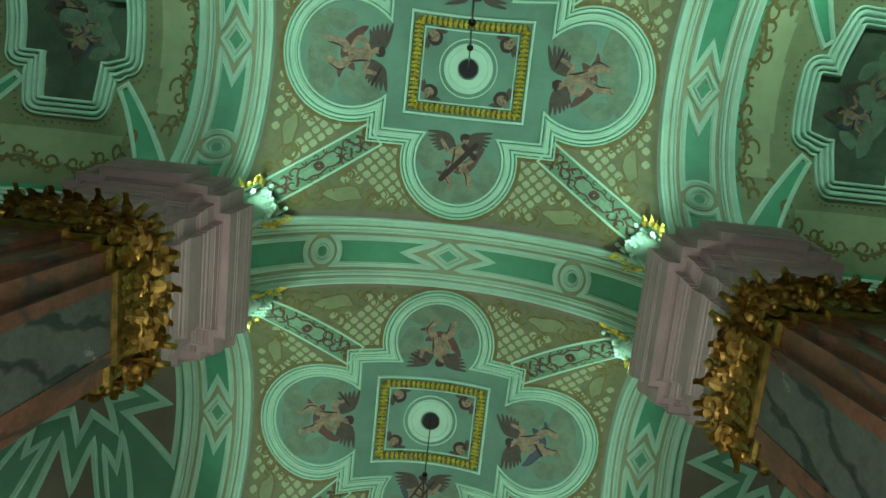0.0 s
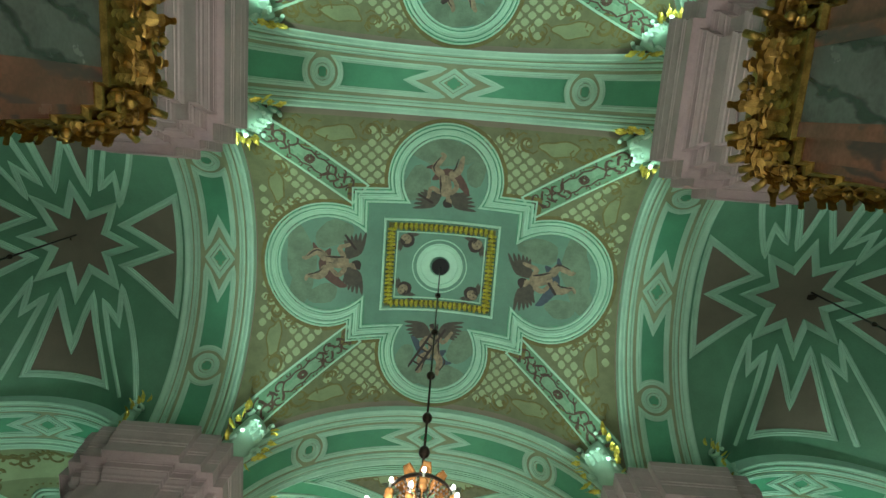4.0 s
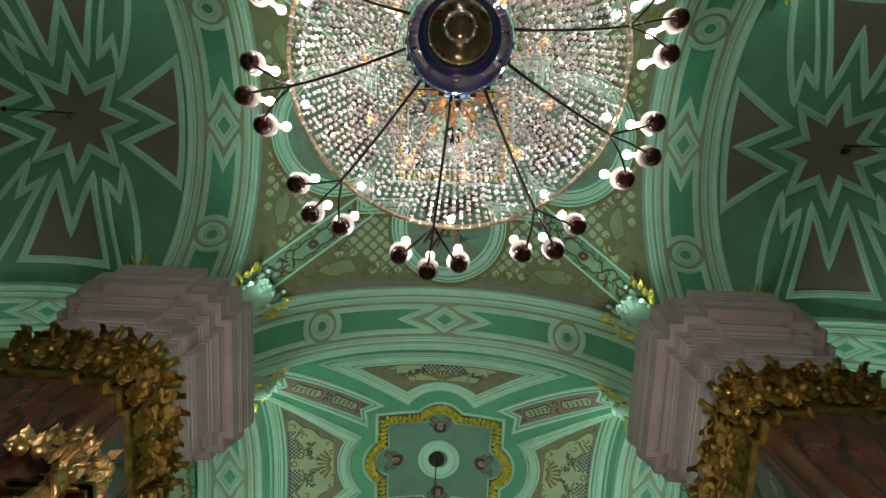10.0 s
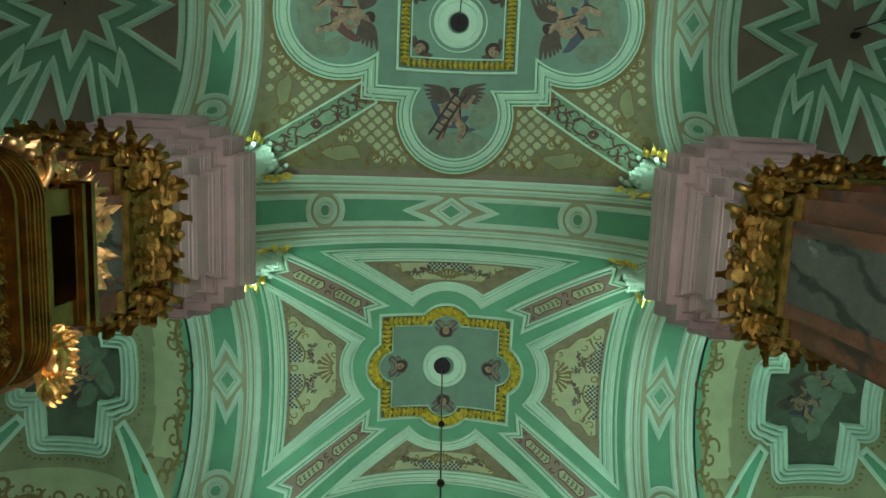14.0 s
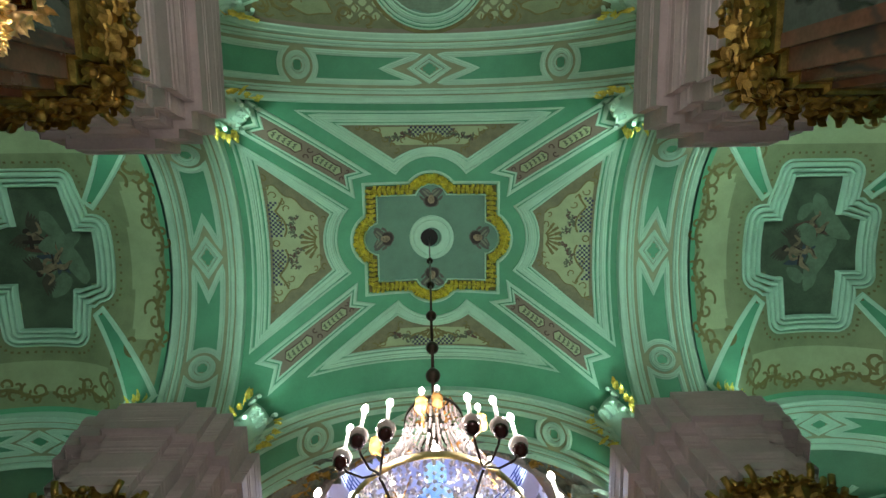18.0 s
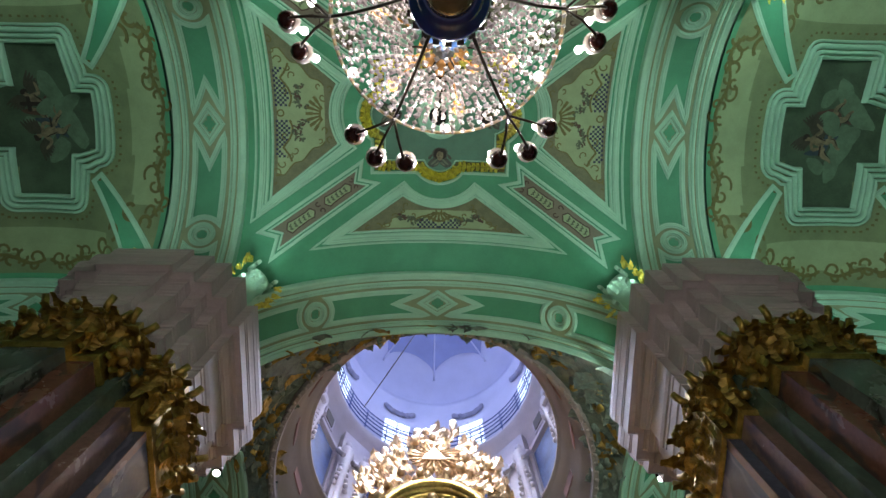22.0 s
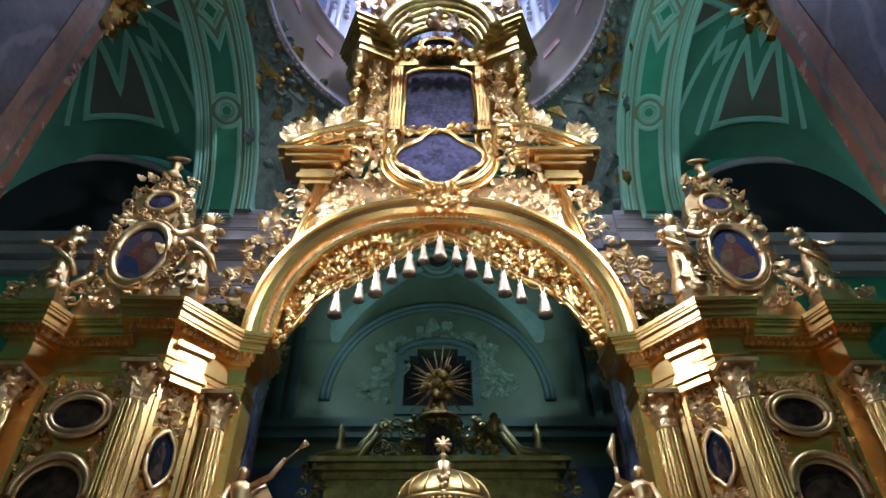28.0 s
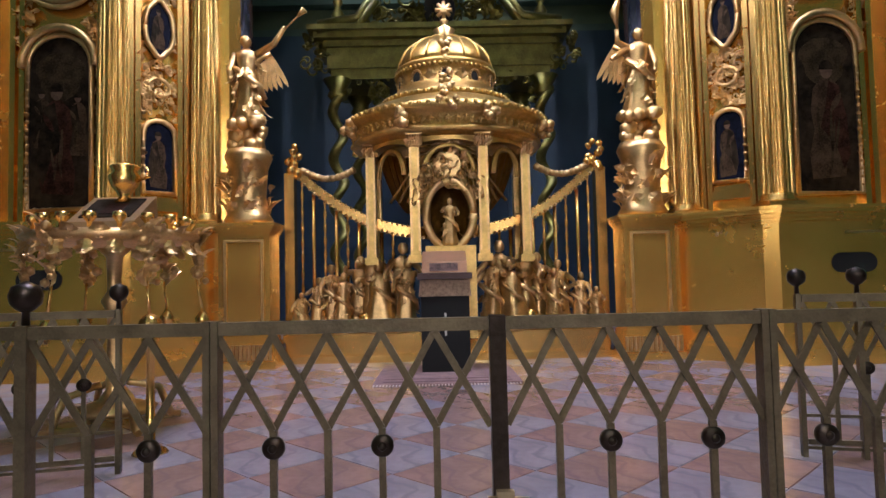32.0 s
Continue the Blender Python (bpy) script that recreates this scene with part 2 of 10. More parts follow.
def add_lathe(bm, profile, seg=16, at=(0, 0, 0), mi=0, smooth=True, axis=None):
    """Turned about z: profile of (radius, height)."""
    rings = []
    for r, z in profile:
        ring = [Vector((max(r, 1e-4) * math.cos(2 * math.pi * i / seg), max(r, 1e-4) * math.sin(2 * math.pi * i / seg), z)) for i in range(seg)]
        rings.append([(axis @ p if axis else p) + Vector(at) for p in ring])
    add_loft(bm, rings, mi=mi, smooth=smooth)


def add_tube(bm, pts, r, seg=8, mi=0, smooth=True, taper=None):
    """A round rod along points."""
    pts = [Vector(p) for p in pts]
    rings = []
    for i, p in enumerate(pts):
        d = (pts[min(i + 1, len(pts) - 1)] - pts[max(i - 1, 0)]).normalized()
        u = d.cross(Vector((0, 0, 1)))
        u = u.normalized() if u.length > 1e-3 else Vector((1, 0, 0))
        w = d.cross(u)
        rr = r if taper is None else r * taper(i / max(1, len(pts) - 1))
        rings.append([p + u * (rr * math.cos(2 * math.pi * k / seg)) + w * (rr * math.sin(2 * math.pi * k / seg)) for k in range(seg)])
    add_loft(bm, rings, mi=mi, smooth=smooth)


def part(name, bm, material, parent=None, label=""):
    me = bpy.data.meshes.new(name)
    bmesh.ops.recalc_face_normals(bm, faces=bm.faces)
    bm.to_mesh(me)
    bm.free()
    for m in material if isinstance(material, (list, tuple)) else (material,):
        me.materials.append(m)
    ob = new(name, me)
    if parent is not None:
        ob.parent = parent
    return tagged(ob, label)


def empty(name, at, label, category, group="", kind="", rz=0):
    ob = new(name)
    ob.empty_display_size = 0.2
    ob.matrix_basis = pose(*at, 0, 0, rz)
    return tagged(ob, label, category, group, kind)


def raw_mesh(name, verts, faces, mats, idx=None, smooth=False, parent=None):
    """A mesh from arrays, for the large surfaces."""
    me = bpy.data.meshes.new(name)
    me.from_pydata([tuple(v) for v in verts], [], [tuple(f) for f in faces])
    for m in mats:
        me.materials.append(m)
    if idx is not None:
        me.polygons.foreach_set("material_index", np.asarray(idx, dtype=np.int32))
    if smooth:
        me.polygons.foreach_set("use_smooth", [True] * len(me.polygons))
    ob = new(name, me)
    if parent is not None:
        ob.parent = parent
    return ob


def grid_mesh(name, fn, us, vs, mats, classify=None, smooth=True, parent=None, flip=False):
    """A surface fn(u, v) over a grid, each cell with the material that classify(u, v) names."""
    nu, nv = len(us), len(vs)
    verts = [fn(u, v) for u in us for v in vs]
    faces, idx = [], []
    for i in range(nu - 1):
        for j in range(nv - 1):
            a = i * nv + j
            f = (a, a + 1, a + nv + 1, a + nv)
            faces.append(f[::-1] if flip else f)
            idx.append(classify((us[i] + us[i + 1]) / 2, (vs[j] + vs[j + 1]) / 2) if classify else 0)
    return raw_mesh(name, verts, faces, mats, idx, smooth, parent)


def strip(bm, fn, line, profile, closed=False, mi=0, step=0.12):
    """A moulding along a line of (u, v) on the surface fn(u, v, h): profile of (offset, height)."""
    line = [Vector(p) for p in line]
    pts, n = [], len(line)
    for i in range(n if closed else n - 1):
        a, b = line[i], line[(i + 1) % n]
        k = max(1, int((b - a).length / step))
        pts += [(a.lerp(b, j / k), j == 0) for j in range(k)]
    if not closed:
        pts.append((line[-1], True))
    m, rows = len(pts), []
    for i, (p, _) in enumerate(pts):
        q = pts[(i + 1) % m][0] if closed or i < m - 1 else p
        o = pts[i - 1][0] if closed or i > 0 else p
        d1, d2 = (p - o), (q - p)
        d1 = d1.normalized() if d1.length > 1e-6 else d2.normalized()
        d2 = d2.normalized() if d2.length > 1e-6 else d1
        n1, n2 = Vector((-d1.y, d1.x)), Vector((-d2.y, d2.x))
        t = (n1 + n2)
        t = t / max(0.35, t.length_squared / 2) if t.length > 1e-4 else n1
        rows.append([bm.verts.new(fn(p.x + t.x * o2, p.y + t.y * o2, h)) for o2, h in profile])
    for i in range(m if closed else m - 1):
        a, b = rows[i], rows[(i + 1) % m]
        for k in range(len(profile) - 1):
            try:
                bm.faces.new((a[k], b[k], b[k + 1], a[k + 1])).material_index = mi
            except ValueError:
                pass


def bead(w, h):
    """A narrow half-round stucco bead: profile for strip()."""
    return [(-w / 2, -0.01), (-w / 2, h * 0.55), (-w * 0.3, h * 0.92), (0, h), (w * 0.3, h * 0.92), (w / 2, h * 0.55), (w / 2, -0.01)]


def moulding(w, h):
    """A stepped stucco moulding: profile for strip()."""
    return [(-w / 2, -0.01), (-w / 2, h * 0.5), (-w * 0.3, h * 0.55), (-w * 0.2, h), (0, h * 0.8), (w * 0.12, h), (w * 0.3, h * 0.9), (w * 0.36, h * 0.45), (w / 2, h * 0.4), (w / 2, -0.01)]


def arc(cx, cy, r, a0, a1, n=24, ry=None):
    return [(cx + r * math.cos(radians(a0 + (a1 - a0) * i / n)), cy + (ry or r) * math.sin(radians(a0 + (a1 - a0) * i / n))) for i in range(n + 1)]


def inside(x, y, poly):
    hit, j = False, len(poly) - 1
    for i in range(len(poly)):
        xi, yi = poly[i]
        xj, yj = poly[j]
        if (yi > y) != (yj > y) and x < (xj - xi) * (y - yi) / (yj - yi) + xi:
            hit = not hit
        j = i
    return hit

# ---- vaults ----
def bay(i):
    """Middle and half length of the vault between two cross arches."""
    a, b = RIBS[i] + RIB_W, RIBS[i + 1] - RIB_W
    return (a + b) / 2, (b - a) / 2


def vault_z(x, y, hx, hy, cz, rx, sz, ry, rise):
    zx = cz + math.sqrt(max(0.0, rx * rx - x * x))
    zy = sz + math.sqrt(max(0.0, ry * ry - y * y))
    k = 0.10
    m = max(zx, zy)
    m = m + k * math.log(math.exp((zx - m) / k) + math.exp((zy - m) / k))
    return m + rise * max(0, 1 - (x / hx) ** 2) * max(0, 1 - (y / hy) ** 2)


def nave_surface(i):
    cy, hy = bay(i)

    def fn(u, v, h=0.0):
        return (u, cy + v, vault_z(u, v, 4.32, hy, ARCH_Z + 0.06, 4.36, SIDE_Z + 0.04, 3.72, 0.36) - h)
    return fn, hy


def spaced(h, n, p=0.8):
    """Steps from -h to h, closer at the ends."""
    return [math.copysign(abs(math.sin(t)) ** 1.0, t) * h for t in np.linspace(-math.pi / 2, math.pi / 2, n)]


HX = 4.32


def quatrefoil(g=0.0):
    """The outline of the four-lobed field, grown by g."""
    sx, sy, ex, ey = 1.78 + g, 1.52 + g, 2.62, 2.12
    rx, ry = 1.14 + g, 1.00 + g
    out = []
    for (cx, cy, r, a) in ((ex, 0, rx, 0), (0, ey, ry, 90), (-ex, 0, rx, 180), (0, -ey, ry, 270)):
        if a in (0, 180):
            half = math.degrees(math.acos(max(-1, min(1, (sx - ex) / r))))
        else:
            half = math.degrees(math.acos(max(-1, min(1, (sy - ey) / r))))
        lobe = arc(cx, cy, r, a - half, a + half, 28)
        out += lobe
        q = {0: (sx, sy), 90: (-sx, sy), 180: (-sx, -sy), 270: (sx, -sy)}[a]
        n = 0.34 + g * 0.5
        s1, s2 = math.copysign(1, q[0]), math.copysign(1, q[1])
        step = [(q[0], q[1] - s2 * n), (q[0], q[1]), (q[0] - s1 * n, q[1])]
        out += step if a in (0, 180) else step[::-1]
    return out


def octofoil(g=0.0):
    sx, sy, r = 1.47 + g, 1.22 + g, 0.58 + g
    out = []
    for a, cx, cy in ((0, 1.20, 0), (90, 0, 0.90), (180, -1.20, 0), (270, 0, -0.90)):
        d = sx - abs(cx) if a in (0, 180) else sy - abs(cy)
        half = math.degrees(math.acos(max(-1, min(1, d / r))))
        out += arc(cx, cy, r, a - half, a + half, 18)
        c = {0: (sx, sy), 90: (-sx, sy), 180: (-sx, -sy), 270: (sx, -sy)}[a]
        out.append(c)
    return out


def side_panel(which, g=0.0):
    """A three-sided panel with a hollow inner side; g runs from its outer edge (0) to its field (1)."""
    if which in "lr":
        base, corner, tip, tip_c, mid = 4.15 - 0.40 * g, 2.37 - 0.51 * g, 1.92 + 0.41 * g, 0.77 - 0.11 * g, 2.22 + 0.30 * g
    else:
        base, corner, tip, tip_c, mid = 2.97 - 0.30 * g, 2.88 - 0.85 * g, 1.53 + 0.34 * g, 0.83 + 0.03 * g, 1.95 + 0.20 * g
    s = -1 if which in "lb" else 1
    # circle through both tips and the middle of the hollow
    sag = mid - tip
    r = (sag * sag + tip_c * tip_c) / (2 * sag)
    a = math.asin(min(1, tip_c / r))
    pts = [(base, -corner), (base, corner)] + [(mid - r + r * math.cos(t), r * math.sin(t)) for t in np.linspace(a, -a, 14)]
    return [(s * d, c) for d, c in pts] if which in "lr" else [(c, s * d) for d, c in pts]


def diag_band(p, q, w):
    """A long narrow field from p to q."""
    p, q = Vector(p), Vector(q)
    d = (q - p).normalized()
    n = Vector((-d.y, d.x)) * w
    return [tuple(v) for v in (p + n, q + n, q - n, p - n)]


def swallow_band(p, q, w, tail=0.3):
    """A long field from p to q with a swallow-tail cut at both ends."""
    p, q = Vector(p), Vector(q)
    d = (q - p).normalized()
    n = Vector((-d.y, d.x)) * w
    return [tuple(v) for v in (p + n - d * tail, q + n + d * tail, q, q - n + d * tail, p - n - d * tail, p)]


def curl(cx, cy, r, turn, a0, n=14):
    """A scroll line that winds inwards."""
    return [(cx + r * (1 - 0.75 * i / n) * math.cos(a0 + turn * i / n * 4.6), cy + r * (1 - 0.75 * i / n) * math.sin(a0 + turn * i / n * 4.6)) for i in range(n + 1)]


FLAT = lambda w, h=0.012: [(-w / 2, 0.0), (-w / 2 * 0.8, h), (w / 2 * 0.8, h), (w / 2, 0.0)]


def patch(bm, fn, cx, cy, rx, ry, ang, h, n=18, wob=0.0, rng=None):
    """A flat oval of paint on a curved surface."""
    c, s = math.cos(ang), math.sin(ang)
    rows = []
    for k in (1.0, 0.5):
        row = []
        for i in range(n):
            a = 2 * math.pi * i / n
            w = 1 + wob * math.sin(a * 3 + cx * 7) + wob * 0.6 * math.sin(a * 5 + cy * 9)
            x, y = rx * k * w * math.cos(a), ry * k * w * math.sin(a)
            row.append(bm.verts.new(fn(cx + x * c - y * s, cy + x * s + y * c, h)))
        rows.append(row)
    for i in range(n):
        bm.faces.new((rows[0][i], rows[0][(i + 1) % n], rows[1][(i + 1) % n], rows[1][i]))
    bm.faces.new(rows[1])


def ceiling_quatrefoil(i, name):
    fn, hy = nave_surface(i)
    us, vs = spaced(HX, 170), spaced(hy, 150)
    q0 = quatrefoil()
    bands = [diag_band((sx * 1.95, sy * 1.70), (sx * 4.1, sy * (hy - 0.25)), 0.27) for sx in (-1, 1) for sy in (-1, 1)]

    wide = [diag_band((sx * 2.0, sy * 1.7), (sx * 4.2, sy * hy), 0.40) for sx in (-1, 1) for sy in (-1, 1)]
    q1, q2 = quatrefoil(0.36), quatrefoil(0.34)

    def trellis(u, v):
        return math.hypot(u / 1.18, v) < 3.95 and abs(v) < hy - 0.26 and abs(u) < 4.14 and not inside(u, v, q1) and not any(inside(u, v, b) for b in wide)

    def cls(u, v):
        if inside(u, v, q0):
            return 1
        # green under the frame imitates the shaded gaps between its mint beads
        if inside(u, v, q2):
            return 0
        for b in bands:
            if inside(u, v, b):
                return 3
        if abs(v) > hy - 0.13 or abs(u) > HX - 0.05:
            return 4
        return 2
    ob = grid_mesh(name, fn, us, vs, [GREEN, TEAL, TRELLIS_GROUND, BAND_GROUND, BROWN], cls)
    tagged(ob, "green painted vault with a four-lobed stucco frame and trellis paint", "ceiling", kind="structure")
    bm = bmesh.new()
    strip(bm, fn, quatrefoil(0.02), bead(0.05, 0.05), True)
    strip(bm, fn, quatrefoil(0.135), moulding(0.13, 0.10), True)
    strip(bm, fn, quatrefoil(0.255), bead(0.06, 0.07), True)
    strip(bm, fn, quatrefoil(0.335), bead(0.035, 0.04), True)
    strip(bm, fn, arc(0, 0, 0.50, 0, 360, 40)[:-1], moulding(0.13, 0.05), True)
    strip(bm, fn, arc(0, 0, 0.34, 0, 360, 32)[:-1], FLAT(0.22, 0.03), True)
    strip(bm, fn, [(-1.36, -1.12), (1.36, -1.12), (1.36, 1.12), (-1.36, 1.12)], bead(0.06, 0.06), True)
    strip(bm, fn, [(-1.06, -0.82), (1.06, -0.82), (1.06, 0.82), (-1.06, 0.82)], bead(0.035, 0.03), True)
    strip(bm, fn, arc(0, 0, 0.66, 0, 360, 40)[:-1], bead(0.03, 0.03), True)
    for b in bands:
        strip(bm, fn, b, FLAT(0.05, 0.02), True)
    part("stucco_moulding", bm, MINT, ob)
    bm, bed = bmesh.new(), bmesh.new()
    strip(bed, fn, [(-1.2, -0.96), (1.2, -0.96), (1.2, 0.96), (-1.2, 0.96)], moulding(0.15, 0.05), True)
    part("frame_bed", bed, OLIVE, ob)
    rng = random.Random(i)
    for side in range(4):
        for k in range(20):
            t = -1 + 2 * (k + 0.5) / 20
            x, y = ((t * 1.2, 0.96), (t * 1.2, -0.96), (1.2, t * 0.96), (-1.2, t * 0.96))[side]
            for w in (-1, 0, 1):
                a = (0 if side < 2 else math.pi / 2) + w * 0.9 + rng.uniform(-0.2, 0.2)
                l = 0.10 if w else 0.07
                strip(bm, fn, [(x, y), (x + l * 0.6 * math.cos(a), y + l * 0.6 * math.sin(a)), (x + l * math.cos(a + 0.3 * w), y + l * math.sin(a + 0.3 * w))], [(-0.028, 0.05), (0, 0.095 + 0.015 * (w == 0)), (0.028, 0.05)])
    part("gilded_frame", bm, YELLOW, ob, "gilded stucco frame of laurel leaves")
    # painted trellis: pale discs between crossing lines, hollow cartouches left free in the corners
    bm, bm3, bm4 = bmesh.new(), bmesh.new(), bmesh.new()
    pitch, spots = 0.205, [(sx * x, sy * y, rx, ry) for sx in (-1, 1) for sy in (-1, 1) for x, y, rx, ry in ((2.45, hy - 0.50, 0.50, 0.22), (3.74, 1.80, 0.20, 0.46))]

    def free(u, v, g=0.0):
        return trellis(u, v) and not any(math.hypot((u - x) / (rx + g), (v - y) / (ry + g)) < 1 for x, y, rx, ry in spots)
    for a in range(-30, 31):
        for b in range(-30, 31):
            u, v = (a + b) * pitch * 0.7071, (a - b) * pitch * 0.7071
            if not free(u, v, 0.08):
                continue
            r = pitch * 0.455
            bm.faces.new([bm.verts.new(fn(u + r * (0.92 + 0.08 * math.cos(4 * t)) * math.cos(t), v + r * (0.92 + 0.08 * math.cos(4 * t)) * math.sin(t), 0.006)) for t in np.linspace(0, 2 * math.pi, 13)[:-1]])
    for x, y, rx, ry in spots:
        rim = [(x + rx * (0.78 + 0.13 * math.cos(3 * t + x)) * math.cos(t), y + ry * (0.78 + 0.13 * math.sin(4 * t)) * math.sin(t)) for t in np.linspace(0, 2 * math.pi, 29)[:-1]]
        mid = bm4.verts.new(fn(x, y, 0.006))
        edge = [bm4.verts.new(fn(*p, 0.006)) for p in rim]
        for k in range(28):
            bm4.faces.new((mid, edge[k], edge[(k + 1) % 28]))
        strip(bm3, fn, rim, FLAT(0.035, 0.009), True)
    part("painted_trellis", bm, CREAM, ob)
    # painted scrolls along the bands and in the corners
    bm, bm2, pale = bmesh.new(), bmesh.new(), bmesh.new()
    for sx in (-1, 1):
        for sy in (-1, 1):
            p, q = Vector((sx * 2.0, sy * 1.75)), Vector((sx * 4.0, sy * (hy - 0.3)))
            e = (q - p).normalized()
            f, L = Vector((-e.y, e.x)), (q - p).length

            def loc(a, b):
                return tuple(p + e * a + f * b)
            # a long pale cartouche with a knot, between running vines
            edge = [(0.78, 0.0), (0.84, 0.13), (1.0, 0.15), (1.12, 0.11), (1.3, 0.16), (1.45, 0.12), (1.58, 0.14), (1.68, 0.0)]
            rows = [[pale.verts.new(fn(*loc(a, max(0.01, b) * c), 0.006)) for c in (-1, 0, 1)] for a, b in edge]
            for m, n in zip(rows, rows[1:]):
                for k in range(2):
                    pale.faces.new((m[k], m[k + 1], n[k + 1], n[k]))
            for sg in (-1, 1):
                strip(bm, fn, [loc(a, sg * b) for a, b in edge], FLAT(0.035, 0.010 + 0.001 * sg), step=0.08)
                for k in range(4):
                    strip(bm, fn, curl(*loc(1.23, 0.0), 0.10, sg, k * 1.57), FLAT(0.022, 0.012 + 0.0005 * k), step=0.06)
            for k in range(22):
                w, a = (-1) ** k, 0.04 + (L - 0.08) * k / 21
                if 0.80 < a < 1.60:
                    strip(bm, fn, curl(*loc(a, 0.20 * w), 0.06, w * sx * sy, k * 1.3), FLAT(0.026, 0.008 + 0.0002 * k), step=0.05)
                    continue
                strip(bm, fn, curl(*loc(a + 0.04, 0.10 * w), 0.13, w * sx * sy, k * 1.3), FLAT(0.036, 0.008 + 0.0004 * k), step=0.06)
                strip(bm, fn, [loc(a, 0.0), loc(a + 0.05, -0.10 * w), loc(a + 0.12, -0.17 * w)], FLAT(0.05, 0.013))
                patch(pale, fn, *loc(a + 0.05, 0.07 * w), 0.06, 0.035, k * 0.8, 0.0055 + 0.0002 * k, 10, 0.1)
            # C-scrolls with leaves about the corner cartouches and along the frame
            for x, y, r, t in ((2.95, hy - 0.52, 0.24, 1), (1.78, hy - 0.42, 0.20, -1), (1.35, hy - 0.32, 0.13, 1), (2.35, hy - 0.92, 0.14, -1), (3.30, hy - 0.34, 0.14, 1), (3.62, 2.32, 0.22, -1), (3.72, 1.22, 0.17, 1), (3.40, 1.42, 0.11, -1), (3.9, 0.92, 0.11, 1), (3.92, 2.62, 0.12, 1)):
                strip(bm2, fn, curl(sx * x, sy * y, r, t * sx * sy, 0.6 * sx + sy + x), FLAT(0.065, 0.010), step=0.06)
                strip(bm2, fn, curl(sx * (x + 0.05), sy * (y - 0.04), r * 0.62, -t * sx * sy, 2 + sx + x), FLAT(0.04, 0.012), step=0.06)
                for k in range(4):
                    a = k * 1.57 + x
                    strip(bm3, fn, [(sx * (x + r * math.cos(a)), sy * (y + r * math.sin(a))), (sx * (x + (r + 0.06) * math.cos(a + 0.3)), sy * (y + (r + 0.06) * math.sin(a + 0.3))), (sx * (x + (r + 0.07) * math.cos(a + 0.8)), sy * (y + (r + 0.07) * math.sin(a + 0.8)))], FLAT(0.035, 0.013))
    part("painted_leaves", bm3, OLIVE, ob)
    part("painted_cartouche", pale, BAND_PALE, ob)
    part("painted_cartouche", bm4, TAN, ob)
    strip(bm2, fn, quatrefoil(0.40), FLAT(0.09, 0.008), True)
    part("painted_band_scroll", bm, UMBER_DARK, ob)
    part("painted_scroll", bm2, OLIVE, ob)
    return ob, fn, hy


